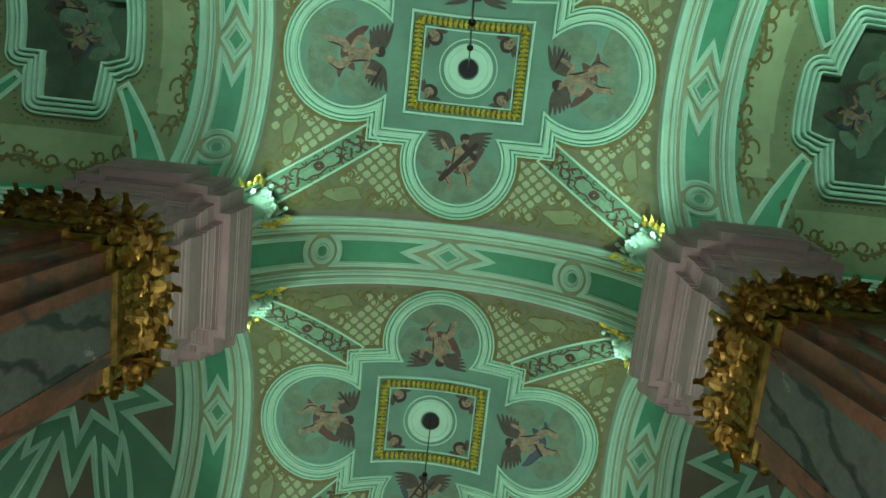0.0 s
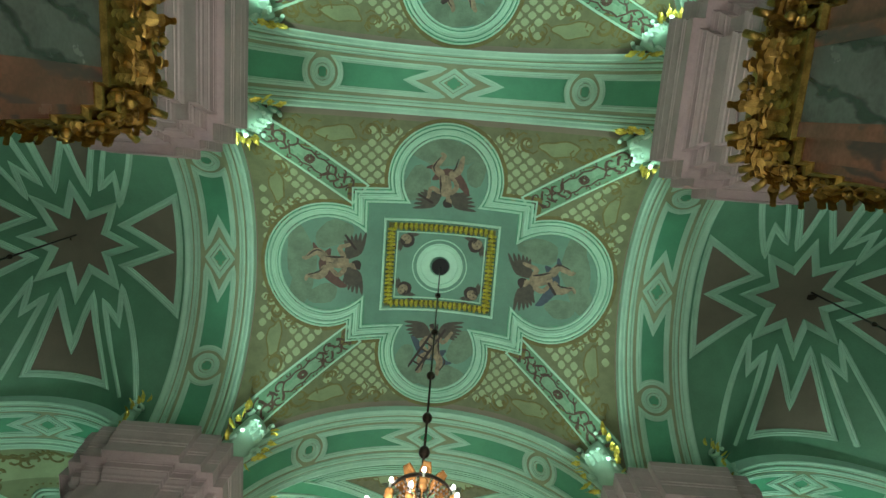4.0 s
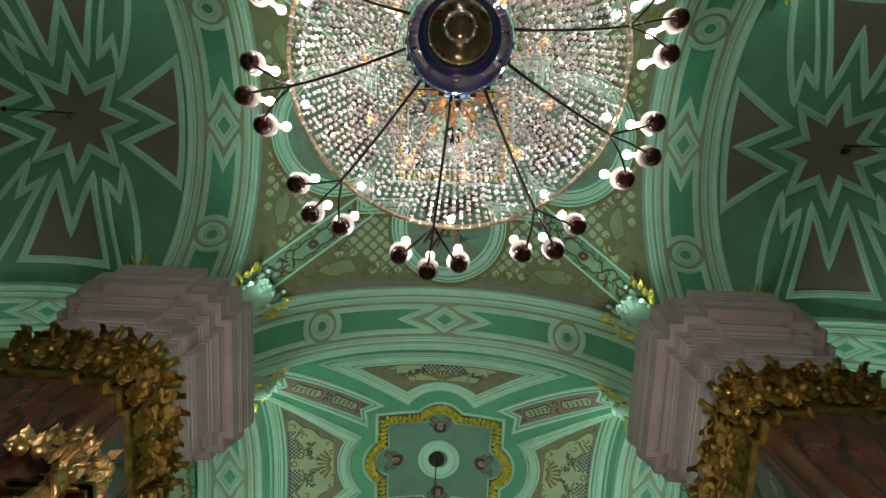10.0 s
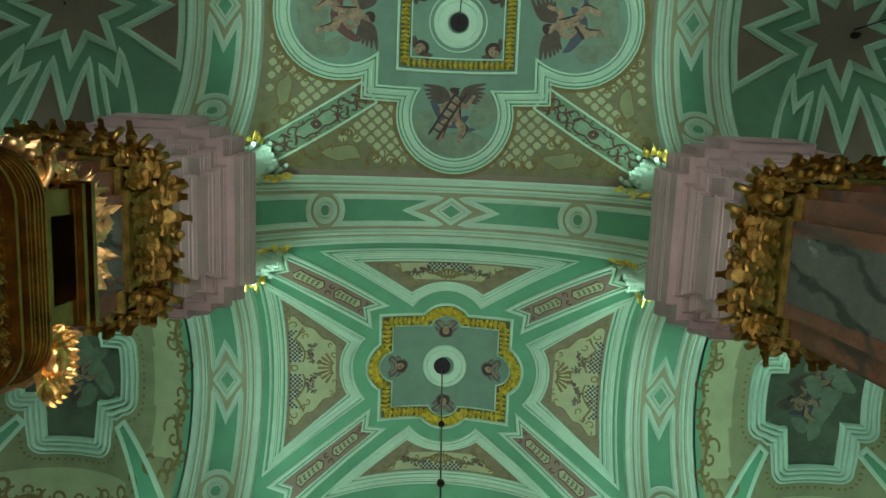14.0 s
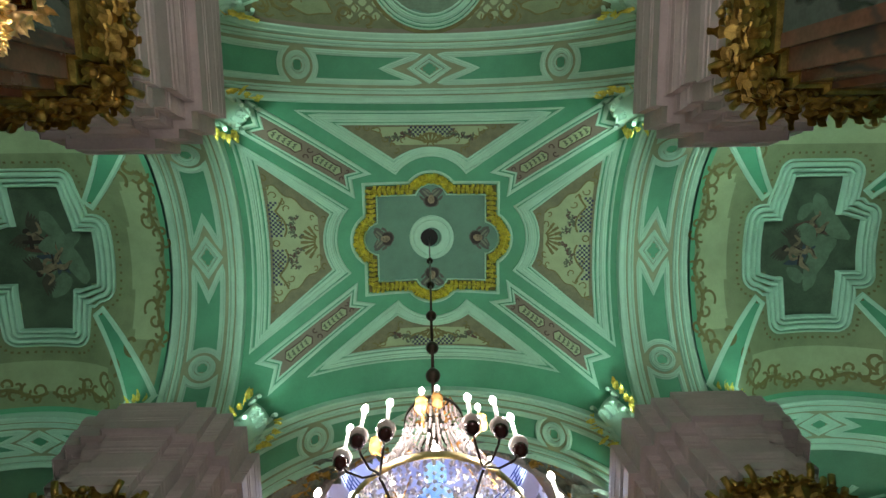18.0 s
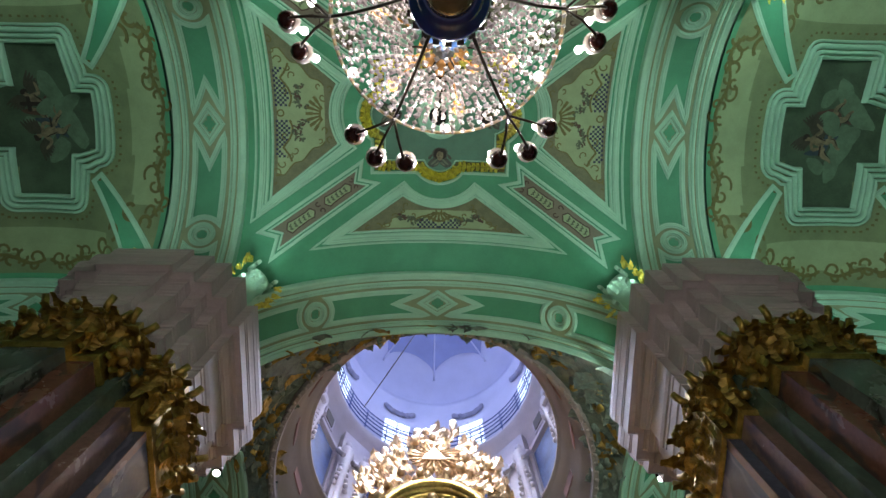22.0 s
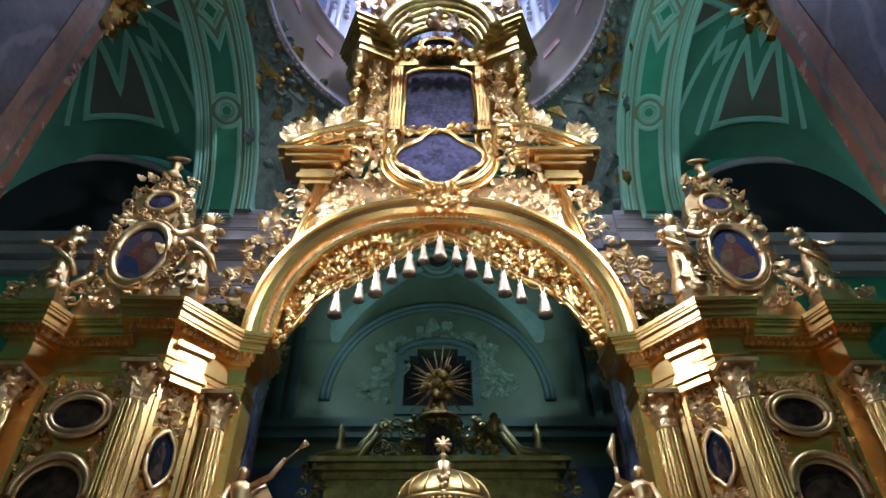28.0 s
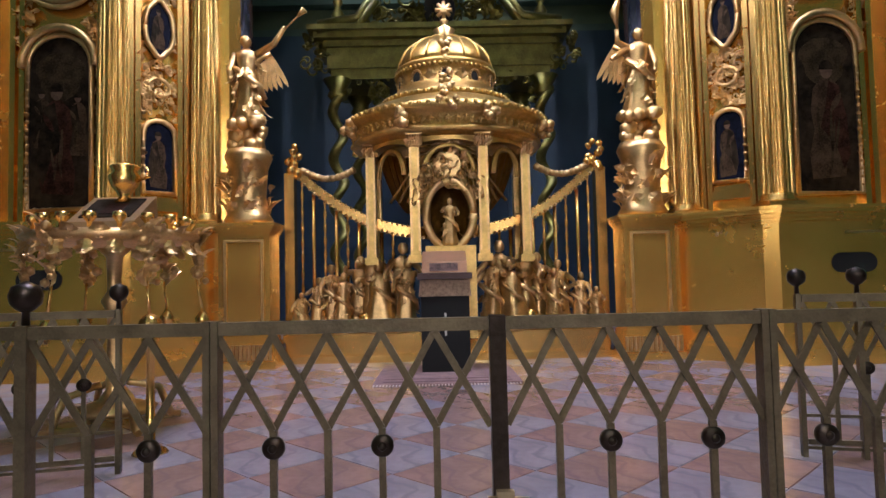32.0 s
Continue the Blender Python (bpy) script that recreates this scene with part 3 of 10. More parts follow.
def ceiling_octofoil(i, name):
    fn0, hy = nave_surface(i)
    us, vs = spaced(HX, 250), spaced(hy, 220)
    o = octofoil()
    panels = [side_panel(w, 0.95) for w in "lrbf"]
    bands = [swallow_band((sx * 1.95, sy * 1.54), (sx * 3.43, sy * 2.58), 0.22, 0.20) for sx in (-1, 1) for sy in (-1, 1)]

    def fn(u, v, h=0.0):
        # the painted scheme lies a little towards the door from the middle of the bay
        return fn0(u, v + OCTO_V, h)

    def cls(u, v0):
        v = v0 - OCTO_V
        if inside(u, v, o):
            return 1
        if any(inside(u, v, p) for p in panels):
            return 2
        return 3 if any(inside(u, v, b) for b in bands) else 0
    ob = grid_mesh(name, fn0, us, vs, [GREEN, TEAL, PANEL_GROUND, BROWN], cls)
    tagged(ob, "green painted vault with an eight-sided gilded frame and panels", "ceiling", kind="structure")
    bm = bmesh.new()
    for w in "lrbf":
        for g, profile in ((0.05, bead(0.05, 0.06)), (0.42, moulding(0.13, 0.09)), (0.71, bead(0.06, 0.06)), (0.95, bead(0.05, 0.05))):
            strip(bm, fn, side_panel(w, g), profile, True)
    for b, c in zip(bands, (swallow_band((sx * 1.85, sy * 1.47), (sx * 3.53, sy * 2.65), 0.305, 0.27) for sx in (-1, 1) for sy in (-1, 1))):
        strip(bm, fn, b, bead(0.04, 0.04), True)
        strip(bm, fn, c, bead(0.075, 0.06), True)
    strip(bm, fn, octofoil(0.10), moulding(0.07, 0.05), True)
    strip(bm, fn, octofoil(-0.19), moulding(0.035, 0.03), True)
    strip(bm, fn, arc(0, 0, 0.48, 0, 360, 40)[:-1], moulding(0.11, 0.05), True)
    strip(bm, fn, arc(0, 0, 0.33, 0, 360, 32)[:-1], FLAT(0.2, 0.03), True)
    part("stucco_moulding", bm, MINT, ob)
    bm, bed = bmesh.new(), bmesh.new()
    g = octofoil(-0.06)
    strip(bed, fn, g, moulding(0.2, 0.05), True)
    n = len(g)
    rng = random.Random(8)
    for k in range(n):
        a, b = Vector(g[k]), Vector(g[(k + 1) % n])
        m = max(1, round((b - a).length / 0.11))
        if (b - a).length < 0.03:
            continue
        for j in range(m):
            c = a.lerp(b, (j + 0.5) / m)
            d = math.atan2(*(b - a).yx)
            for w in (-1, 0, 1):
                t = d + 0.85 * w + rng.uniform(-0.2, 0.2)
                l = rng.uniform(0.10, 0.14) if w else 0.08
                mid = (c.x + l * 0.5 * math.cos(t), c.y + l * 0.5 * math.sin(t))
                strip(bm, fn, [tuple(c), mid, (c.x + l * math.cos(t + 0.3 * w), c.y + l * math.sin(t + 0.3 * w))], [(-0.036, 0.05), (0, 0.10 + 0.02 * (w == 0)), (0.036, 0.05)])
    part("frame_bed", bed, OLIVE, ob)
    part("gilded_frame", bm, YELLOW, ob, "gilded stucco frame of laurel leaves")
    scroll, leaf, bloom, shell, net, field, band_scroll = (bmesh.new() for _ in range(7))

    def sheet(b, rows, h):
        """A painted field from rows of as many points."""
        vs = [[b.verts.new(fn(u, v, h)) for u, v in r] for r in rows]
        for p, q in zip(vs, vs[1:]):
            for k in range(len(p) - 1):
                b.faces.new((p[k], p[k + 1], q[k + 1], q[k])).smooth = True
    for w in "lrbf":
        lr, s = w in "lr", (-1 if w in "lb" else 1)
        lo, hi = (2.60, 3.70) if lr else (2.20, 2.63)
        span = hi - lo

        def at(e, c):
            """e runs from the hollow side (0) to the straight side (1)."""
            return (s * (lo + span * e), c) if lr else (c, s * (lo + span * e))

        def line(b, pts, width, h):
            strip(b, fn, [at(e, c) for e, c in pts], FLAT(width, h), step=0.06)

        def reach(e):
            k = 0.58 + 0.90 * e if lr else 0.78 + 0.62 * e
            return k + 0.045 * math.sin(e * 17) - 0.10 * max(0, e - 0.82) / 0.18
        # pale field with a waved edge and its dark outline
        sheet(field, [[at(e, reach(e) * c) for c in np.linspace(-1, 1, 25)] for e in np.linspace(0.02, 0.97, 26)], 0.005)
        for sg in (-1, 1):
            line(scroll, [(e, sg * reach(e)) for e in np.linspace(0.02, 0.97, 26)], 0.028, 0.010)
            # chequer of dark squares along the straight side
            cell = 0.052
            first, last = (0.15, 1.02) if lr else (0.0, 0.52)
            for a in range(int((last - first) / cell)):
                c = first + a * cell
                deep = (0.13 + 0.20 * abs(math.sin(c * 3.9 + 0.2))) if lr else 0.20 - 0.06 * math.cos(c * 9)
                for b in range(int(deep / cell)):
                    if (a + b) % 2 == 0:
                        d = 1.0 - (b + 1) * cell / span
                        sheet(net, [[at(d, sg * c), at(d, sg * (c + cell))], [at(d + cell / span, sg * c), at(d + cell / span, sg * (c + cell))]], 0.009)
            line(scroll, [(1.0 - ((0.15 + 0.21 * abs(math.sin(c * 3.9 + 0.2))) if lr else 0.22 - 0.06 * math.cos(c * 9)) / span, sg * c) for c in np.linspace(first, last + 0.05, 22)], 0.05, 0.012)
            # garlands of leaves and flowers hung from the shell
            for k in range(34):
                t = k / 33
                e, c = (0.38 + 0.22 * math.sin(t * 2.6), 0.10 + 0.52 * t) if lr else (0.50 + 0.12 * math.sin(t * 6), 0.42 + 0.55 * t)
                e, c = e + rng.gauss(0, 0.035), c + rng.gauss(0, 0.03)
                a = rng.uniform(0, 6.28)
                line(bloom if rng.random() < 0.35 else leaf, [(e, sg * c), (e + 0.04 * math.cos(a) / span, sg * c + 0.04 * math.sin(a)), (e + 0.08 * math.cos(a + 0.6) / span, sg * c + 0.08 * math.sin(a + 0.6))], rng.uniform(0.03, 0.05), 0.009 + 0.0003 * k)
            # scrolls at the corners, the tips and beside the shell
            for e, c, r, t in ((0.62, 0.82, 0.10, 1), (0.70, 0.98, 0.08, -1), (0.86, 1.12, 0.11, 1), (0.97, 1.34, 0.12, -1), (0.05, 0.36, 0.09, 1), (-0.08, 0.56, 0.09, -1), (0.12, 0.60, 0.07, 1), (0.82, 0.50, 0.09, -1), (1.0, 1.52, 0.09, 1)) if lr else ((0.35, 1.02, 0.09, 1), (0.30, 0.62, 0.08, -1), (0.75, 1.20, 0.10, -1), (-0.25, 0.78, 0.08, 1), (0.02, 0.86, 0.07, -1), (0.92, 1.42, 0.10, 1), (0.95, 1.65, 0.08, -1), (0.62, 0.60, 0.08, 1)):
                u, v = at(e, sg * c)
                strip(scroll, fn, curl(u, v, r, t * sg * s * (1 if lr else -1), c * 3), FLAT(0.030, 0.011), step=0.05)
        # shell: seven swelling ribs fanned from the hollow side, and its rim
        k0, kr = (0.04, 0.40) if lr else (0.10, 0.36)
        for k in range(-3, 4):
            t = k * 0.34
            rib = [(k0 + q * math.cos(t) * kr / (1.1 if lr else 0.62), (0.06 + 0.34 * q) * math.sin(t) * (1.1 if lr else 1.0)) for q in (0.15, 0.6, 1.0)]
            line(shell, rib[:2], 0.05, 0.011)
            line(shell, rib[1:], 0.075, 0.012)
        line(scroll, [(k0 + 0.03 + 0.05 * math.cos(t), 0.16 * math.sin(t)) for t in np.linspace(-1.5, 1.5, 9)], 0.05, 0.014)
        u, v = at(0.90 if lr else 0.0, 0.0)
        strip(scroll, fn, arc(u, v, 0.07, 0, 360, 14)[:-1], FLAT(0.035, 0.012), True)
    for sx in (-1, 1):
        for sy in (-1, 1):
            p, q = Vector((sx * 1.95, sy * 1.54)), Vector((sx * 3.43, sy * 2.58))
            e = (q - p).normalized()
            f = Vector((-e.y, e.x))
            L = (q - p).length

            def loc(a, b):
                return tuple(p + e * a + f * b)
            # two pale cartouches with leaves in a row, a knot between them
            for a0, a1 in ((0.10, 0.78), (1.02, L - 0.10)):
                edge = [(a0, 0.0), (a0 + 0.08, 0.11), (a0 + 0.2, 0.09), (a1 - 0.2, 0.10), (a1 - 0.08, 0.12), (a1, 0.0)]
                sheet(field, [[loc(a, b * c) for c in (-1, -0.5, 0, 0.5, 1)] for a, b in [(a, max(0.02, b)) for a, b in edge]], 0.006)
                for sg in (-1, 1):
                    strip(band_scroll, fn, [loc(a, sg * b) for a, b in edge], FLAT(0.028, 0.010 + 0.001 * sg), step=0.08)
                for k in range(5):
                    c = a0 + 0.14 + (a1 - a0 - 0.26) * k / 4
                    for sg in (-1, 1):
                        strip(leaf, fn, [loc(c, 0), loc(c + 0.035, sg * 0.03), loc(c - 0.01, sg * 0.06)], FLAT(0.03, 0.012 + 0.001 * sg))
            for t in (-1, 1):
                strip(band_scroll, fn, curl(*loc(0.90, 0.09 * t), 0.07, t, 0.5), FLAT(0.028, 0.010), step=0.05)
                strip(band_scroll, fn, curl(*loc(0.02, 0.10 * t), 0.06, -t, 2.5), FLAT(0.026, 0.010), step=0.05)
    part("painted_field", field, CREAM, ob)
    part("painted_lattice", net, BLUEP, ob)
    part("painted_band_scroll", band_scroll, UMBER_DARK, ob)
    part("painted_scroll", scroll, OLIVE, ob)
    part("painted_leaves", leaf, SLATE, ob)
    part("painted_flowers", bloom, UMBER_DARK, ob)
    part("painted_shell", shell, OLIVE, ob)
    return ob, fn0, hy


OCTO_V = -0.26
nave_back, fn_back, hy_back = ceiling_quatrefoil(0, "ceiling_nave_1")
nave_mid, fn_mid, hy_mid = ceiling_quatrefoil(1, "ceiling_nave_2")
nave_front, fn_front, hy_front = ceiling_octofoil(2, "ceiling_nave_3")


# ---- arches ----
BANDC = mat("pale_olive_arch_paint", (0.27, 0.33, 0.19), 0.65, dark=0.8, scale=1.6)
def arch_surface(at, r, cz, along_x):
    """Soffit of an arch: s along the arc from its crown, w across."""
    def fn(s, w, h=0.0):
        a = s / r
        d, z = (r - h) * math.sin(a), cz + (r - h) * math.cos(a)
        return (d, at + w, z) if along_x else (at[0] + w, at[1] + d, z)
    return fn


def arch(name, fn, r, half, low, outer=0.55, label=""):
    """A stucco arch with sunk green fields, rings and lozenges on its soffit."""
    smax = r * math.acos(max(-1, (low) / r))
    ring = 2.98 * r / 4.24
    g = half * 0.40
    tip = 1.02 * min(1.0, r / 4.0)
    fields = []
    for q in (-1, 1):
        fields.append([(q * 0.22, g), (q * tip, 0), (q * 0.22, -g)] + [(q * (ring - 0.42 * math.cos(t)), 0.42 * math.sin(t)) for t in np.linspace(-math.asin(g / 0.42), math.asin(g / 0.42), 11)])
        fields.append([(q * (ring + 0.42 * math.cos(t)), 0.42 * math.sin(t)) for t in np.linspace(math.asin(g / 0.42), -math.asin(g / 0.42), 11)] + [(q * (smax + 0.2), -g), (q * (smax + 0.2), g)])
    us = list(np.linspace(-smax, smax, 220))
    vs = [-half, -half * 0.9, -half * 0.84, -half * 0.7, -half * 0.56] + list(np.linspace(-g, g, 13)) + [half * 0.56, half * 0.7, half * 0.84, half * 0.9, half]

    def cls(u, v):
        if abs(u) < 0.2 and abs(u) / 0.2 + abs(v) / (g * 0.45) < 1 or math.hypot(abs(u) - ring, v) < 0.11:
            return 0
        if any(inside(u, v, p) for p in fields):
            return 0
        return 2 if abs(v) < half * 0.82 else 1
    ob = grid_mesh(name, fn, us, vs, [GREEN, MINT, BANDC], cls)
    tagged(ob, label or "pale green stucco arch with sunk panels, rings and lozenges", "arch", kind="structure")
    bm = bmesh.new()
    # sides of the arch up to the vault
    for s in (-1, 1):
        rows = [[bm.verts.new(fn(u, s * half, h)) for h in (0.0, -0.14, -outer)] for u in us[::3]]
        for a, b in zip(rows, rows[1:]):
            for k in range(2):
                bm.faces.new((a[k], b[k], b[k + 1], a[k + 1]))
    edge = [(-half, -0.01), (-half, 0.05), (-half * 0.95, 0.06), (-half * 0.86, 0.025), (-half * 0.82, 0.04), (-half * 0.78, 0.0)]
    strip(bm, fn, [(-smax, 0), (smax, 0)], edge, step=0.14)
    strip(bm, fn, [(smax, 0), (-smax, 0)], edge, step=0.14)
    for w in (-0.69, -0.60, 0.60, 0.69):
        strip(bm, fn, [(-smax, half * w), (smax, half * w)], bead(0.045 if abs(w) < 0.65 else 0.07, 0.035), step=0.14)
    for p in fields:
        strip(bm, fn, p, moulding(0.12, 0.05), True)
    for q in (-1, 1):
        strip(bm, fn, arc(q * ring, 0, 0.235, 0, 360, 28)[:-1], moulding(0.11, 0.06), True)
        strip(bm, fn, arc(q * ring, 0, 0.14, 0, 360, 24)[:-1], moulding(0.05, 0.03), True)
    strip(bm, fn, [(0.42, 0), (0, g * 0.92), (-0.42, 0), (0, -g * 0.92)], moulding(0.09, 0.05), True)
    strip(bm, fn, [(0.27, 0), (0, g * 0.58), (-0.27, 0), (0, -g * 0.58)], moulding(0.05, 0.035), True)
    part("stucco_moulding", bm, MINT, ob)
    return ob


for k, ry in enumerate(RIBS):
    arch("arch_cross_%d" % (k + 1), arch_surface(ry, ARCH_R, ARCH_Z, True), ARCH_R, RIB_W, 0.5)
for k in range(4):
    cy = (RIBS[k] + RIBS[k + 1]) / 2
    for s in (-1, 1):
        arch("arch_arcade_%d" % (2 * k + (s + 3) // 2), arch_surface((s * (SIDE_X if k < 3 else 5.5), cy), SIDE_R, SIDE_Z, False), SIDE_R, SIDE_W, 0.4)


# ---- aisles ----
AX = (SIDE_X + SIDE_W + WALL_X) / 2
AH = (WALL_X - SIDE_X - SIDE_W) / 2


def aisle_surface(s, k):
    a, b = RIBS[k] + 0.62, RIBS[k + 1] - 0.62
    cy, hy = (a + b) / 2, (b - a) / 2

    def fn(u, v, h=0.0):
        return (s * (AX + u), cy + v, vault_z(u, v, AH, hy, 12.55, AH + 0.05, 12.2, hy + 0.1, 0.55) - h)
    return fn, hy


def aisle_ceiling(s, k, name):
    fn, hy = aisle_surface(s, k)
    us, vs = spaced(AH, 90), spaced(hy, 100)
    star = k in (1, 3)
    off = -0.35 if star else -0.15
    vault = fn

    def fn(u, v, h=0.0):
        return vault(u + off, v, h)
    bm = bmesh.new()
    if star:
        def star_line(a, b):
            return [((a if j % 2 == 0 else b) * math.cos(j * math.pi / 8), (a if j % 2 == 0 else b) * math.sin(j * math.pi / 8)) for j in range(16)]
        pts = star_line(1.20, 0.62)
        panels = []
        for sg in (-1, 1):
            panels.append([(sg * x, y) for x, y in ((2.62, -1.35), (2.62, 1.35), (1.15, 0.50), (2.28, 0.0), (1.15, -0.50))])
            panels.append([(x, sg * y) for x, y in ((-1.05, 3.2), (1.05, 3.2), (0.42, 1.28), (0.0, 2.55), (-0.42, 1.28))])
            for sv in (-1, 1):
                pp = [(sg * x, sv * y) for x, y in ((2.25, 3.1), (1.12, 0.98), (1.2, 1.75), (0.72, 1.36), (1.55, 3.3))]
                strip(bm, fn, pp, moulding(0.13, 0.06))

        def cls(u, v):
            return 1 if inside(u, v, pts) or any(inside(u, v, p) for p in panels) else 0
        for p in panels:
            strip(bm, fn, p, moulding(0.16, 0.07), True)
        for a, b, w in ((1.20, 0.62, 0.06), (1.31, 0.69, 0.07), (1.43, 0.77, 0.08)):
            strip(bm, fn, star_line(a, b), moulding(w, 0.06), True)
        mats = [AISLEGREEN, BROWN]
        label = "green aisle vault with a star and toothed brown panels"
    else:
        ax, ay, n = 1.2, 1.65, 0.62

        def grown(g):
            out = []
            for q in range(4):
                a = q * math.pi / 2
                c, sn = math.cos(a), math.sin(a)
                L, w, rc = (ax if q % 2 == 0 else ay) + g, n + g, 0.04 + 0.75 * g
                arm = [(L - rc + rc * math.cos(t), -w + rc - rc * math.sin(t)) for t in np.linspace(math.pi / 2, 0, 6)]
                arm += [(L - rc + rc * math.cos(t), w - rc + rc * math.sin(t)) for t in np.linspace(0, math.pi / 2, 6)]
                if L > w + 0.14:
                    arm += [(w + 0.12, w), (w + 0.12, w + 0.12)]
                out += [(x * c - y * sn, x * sn + y * c) for x, y in arm]
            return out
        g0 = grown(0)
        wedges = []
        for sx in (-1, 1):
            for sy in (-1, 1):
                p, q = Vector((sx * 1.22, sy * 1.24)), Vector((sx * 2.72, sy * (hy - 0.6)))
                d = (q - p).normalized()
                m = Vector((-d.y, d.x))
                wedges.append([tuple(p + m * 0.11), tuple(q + m * 0.30), tuple(q - m * 0.30), tuple(p - m * 0.11)])

        def cls(u, v):
            if inside(u, v, g0):
                return 1
            if any(inside(u, v, d) for d in wedges):
                return 0
            if abs(u + off) > AH - 0.12 or abs(v) > hy - 0.1:
                return 0
            au, av = abs(u), abs(v)
            wave = 0.13 * math.sin(av * 5.2) if au > av * 0.8 else 0.13 * math.sin(au * 5.2)
            if au > av * 0.85:
                return 2 if 1.98 + 0.1 * av < au < 2.72 + wave and av < 1.75 + wave else 3
            return 2 if 2.38 < av < 3.05 + wave and au < 1.45 + wave else 3
        strip(bm, fn, grown(0.03), bead(0.08, 0.17), True)
        strip(bm, fn, grown(0.14), bead(0.09, 0.14), True)
        strip(bm, fn, grown(0.265), bead(0.11, 0.12), True)
        strip(bm, fn, grown(0.375), bead(0.06, 0.07), True)
        for d in wedges:
            strip(bm, fn, d, moulding(0.10, 0.05), True)
        mats = [GREEN, FRESCO, CREAM, TAN]
        label = "green aisle vault with a cross-shaped painted panel"
    ob = grid_mesh(name, vault, us, vs, mats, lambda u, v: cls(u - off, v), flip=s < 0)
    tagged(ob, label, "ceiling", kind="structure")
    part("stucco_moulding", bm, MINT, ob)
    if not star:
        bm = bmesh.new()
        dots = grown(0.54)
        for k in range(len(dots)):
            p, q = Vector(dots[k]), Vector(dots[(k + 1) % len(dots)])
            for j in range(max(1, int((q - p).length / 0.16))):
                c = p.lerp(q, j / max(1, int((q - p).length / 0.16)))
                strip(bm, fn, [(c.x - 0.03, c.y), (c.x + 0.03, c.y)], FLAT(0.05, 0.01))
        rng = random.Random(k)
        for sx in (-1, 1):
            for sy in (-1, 1):
                # a wavy stem with curled leaves round each pale field
                for side in (0, 1):
                    n_pt = 15
                    stem = []
                    for q in range(n_pt + 1):
                        t = q / n_pt
                        if side == 0:
                            stem.append((2.78 + 0.10 * math.sin(t * 9) - 0.9 * max(0, t - 0.82), 0.05 + 1.95 * t))
                        else:
                            stem.append((0.05 + 1.75 * t, 3.1 + 0.10 * math.sin(t * 9) - 1.6 * max(0, t - 0.78)))
                    strip(bm, fn, [(sx * x, sy * y) for x, y in stem], FLAT(0.075, 0.01))
                    for q in range(2, n_pt, 2):
                        x, y = stem[q]
                        strip(bm, fn, curl(sx * (x - (0.12 if side == 0 else 0)), sy * (y - (0.12 if side else 0)), rng.uniform(0.12, 0.24), sx * sy * (-1) ** q, q + sx), FLAT(0.06, 0.012))
                        strip(bm, fn, curl(sx * (x + 0.05), sy * (y + 0.05), rng.uniform(0.08, 0.14), -sx * sy * (-1) ** q, q + 2), FLAT(0.06, 0.013))
                for cx, cy, r, t in ((2.15, 1.85, 0.24, 1), (1.75, 2.3, 0.22, -1), (2.5, 2.1, 0.18, -1), (1.5, 2.65, 0.22, 1)):
                    strip(bm, fn, curl(sx * cx, sy * cy, r, t * sx * sy, cx), FLAT(0.08, 0.011))
        part("painted_scroll", bm, OLIVE, ob)
    return ob, fn


for k in range(4):
    for s in (-1, 1):
        aisle_ceiling(s, k, "ceiling_aisle_%d" % (2 * k + (s + 3) // 2))
for k, ry in enumerate(RIBS[1:4]):
    for s in (-1, 1):
        r = AH + 0.0

        def fn(q, w, h=0.0, s=s, ry=ry, r=r):
            a = q / r
            return (s * AX + (r - h) * math.sin(a), ry + w, 12.35 + (r - h) * math.cos(a))
        arch("arch_aisle_%d" % (2 * k + (s + 3) // 2), fn, r, 0.62, 0.3, 0.5)


# ---- piers ----
def steps(levels, cx=0, cy=0):
    """A stepped cross-shaped outline from (half depth, half width) levels."""
    q = []
    for i, (a, b) in enumerate(levels):
        q.append((a, b))
        if i + 1 < len(levels):
            q.append((levels[i + 1][0], b))
    quad = q
    out = [(x, y) for x, y in quad]
    out += [(-x, y) for x, y in quad[::-1]]
    out += [(-x, -y) for x, y in quad]
    out += [(x, -y) for x, y in quad[::-1]]
    return [(x + cx, y + cy) for x, y in out]


# half depth and half width of each break: at the shaft, and at the cornice's edge
SHAFT = [(1.03, 0.58), (0.94, 0.86), (0.78, 0.98), (0.40, 1.06)]
CORNICE = [(1.58, 1.17), (1.38, 1.45), (1.15, 1.60), (0.76, 1.76)]
SHAFT_EAST = [(1.30, 0.46), (1.13, 0.80), (0.92, 1.06), (0.72, 1.42), (0.38, 1.60)]
CORNICE_EAST = [(1.78, 1.04), (1.58, 1.58), (1.34, 1.84), (1.04, 1.97), (0.68, 2.08)]


def grow(levels, g):
    return [(a + g, b + g) for a, b in levels]


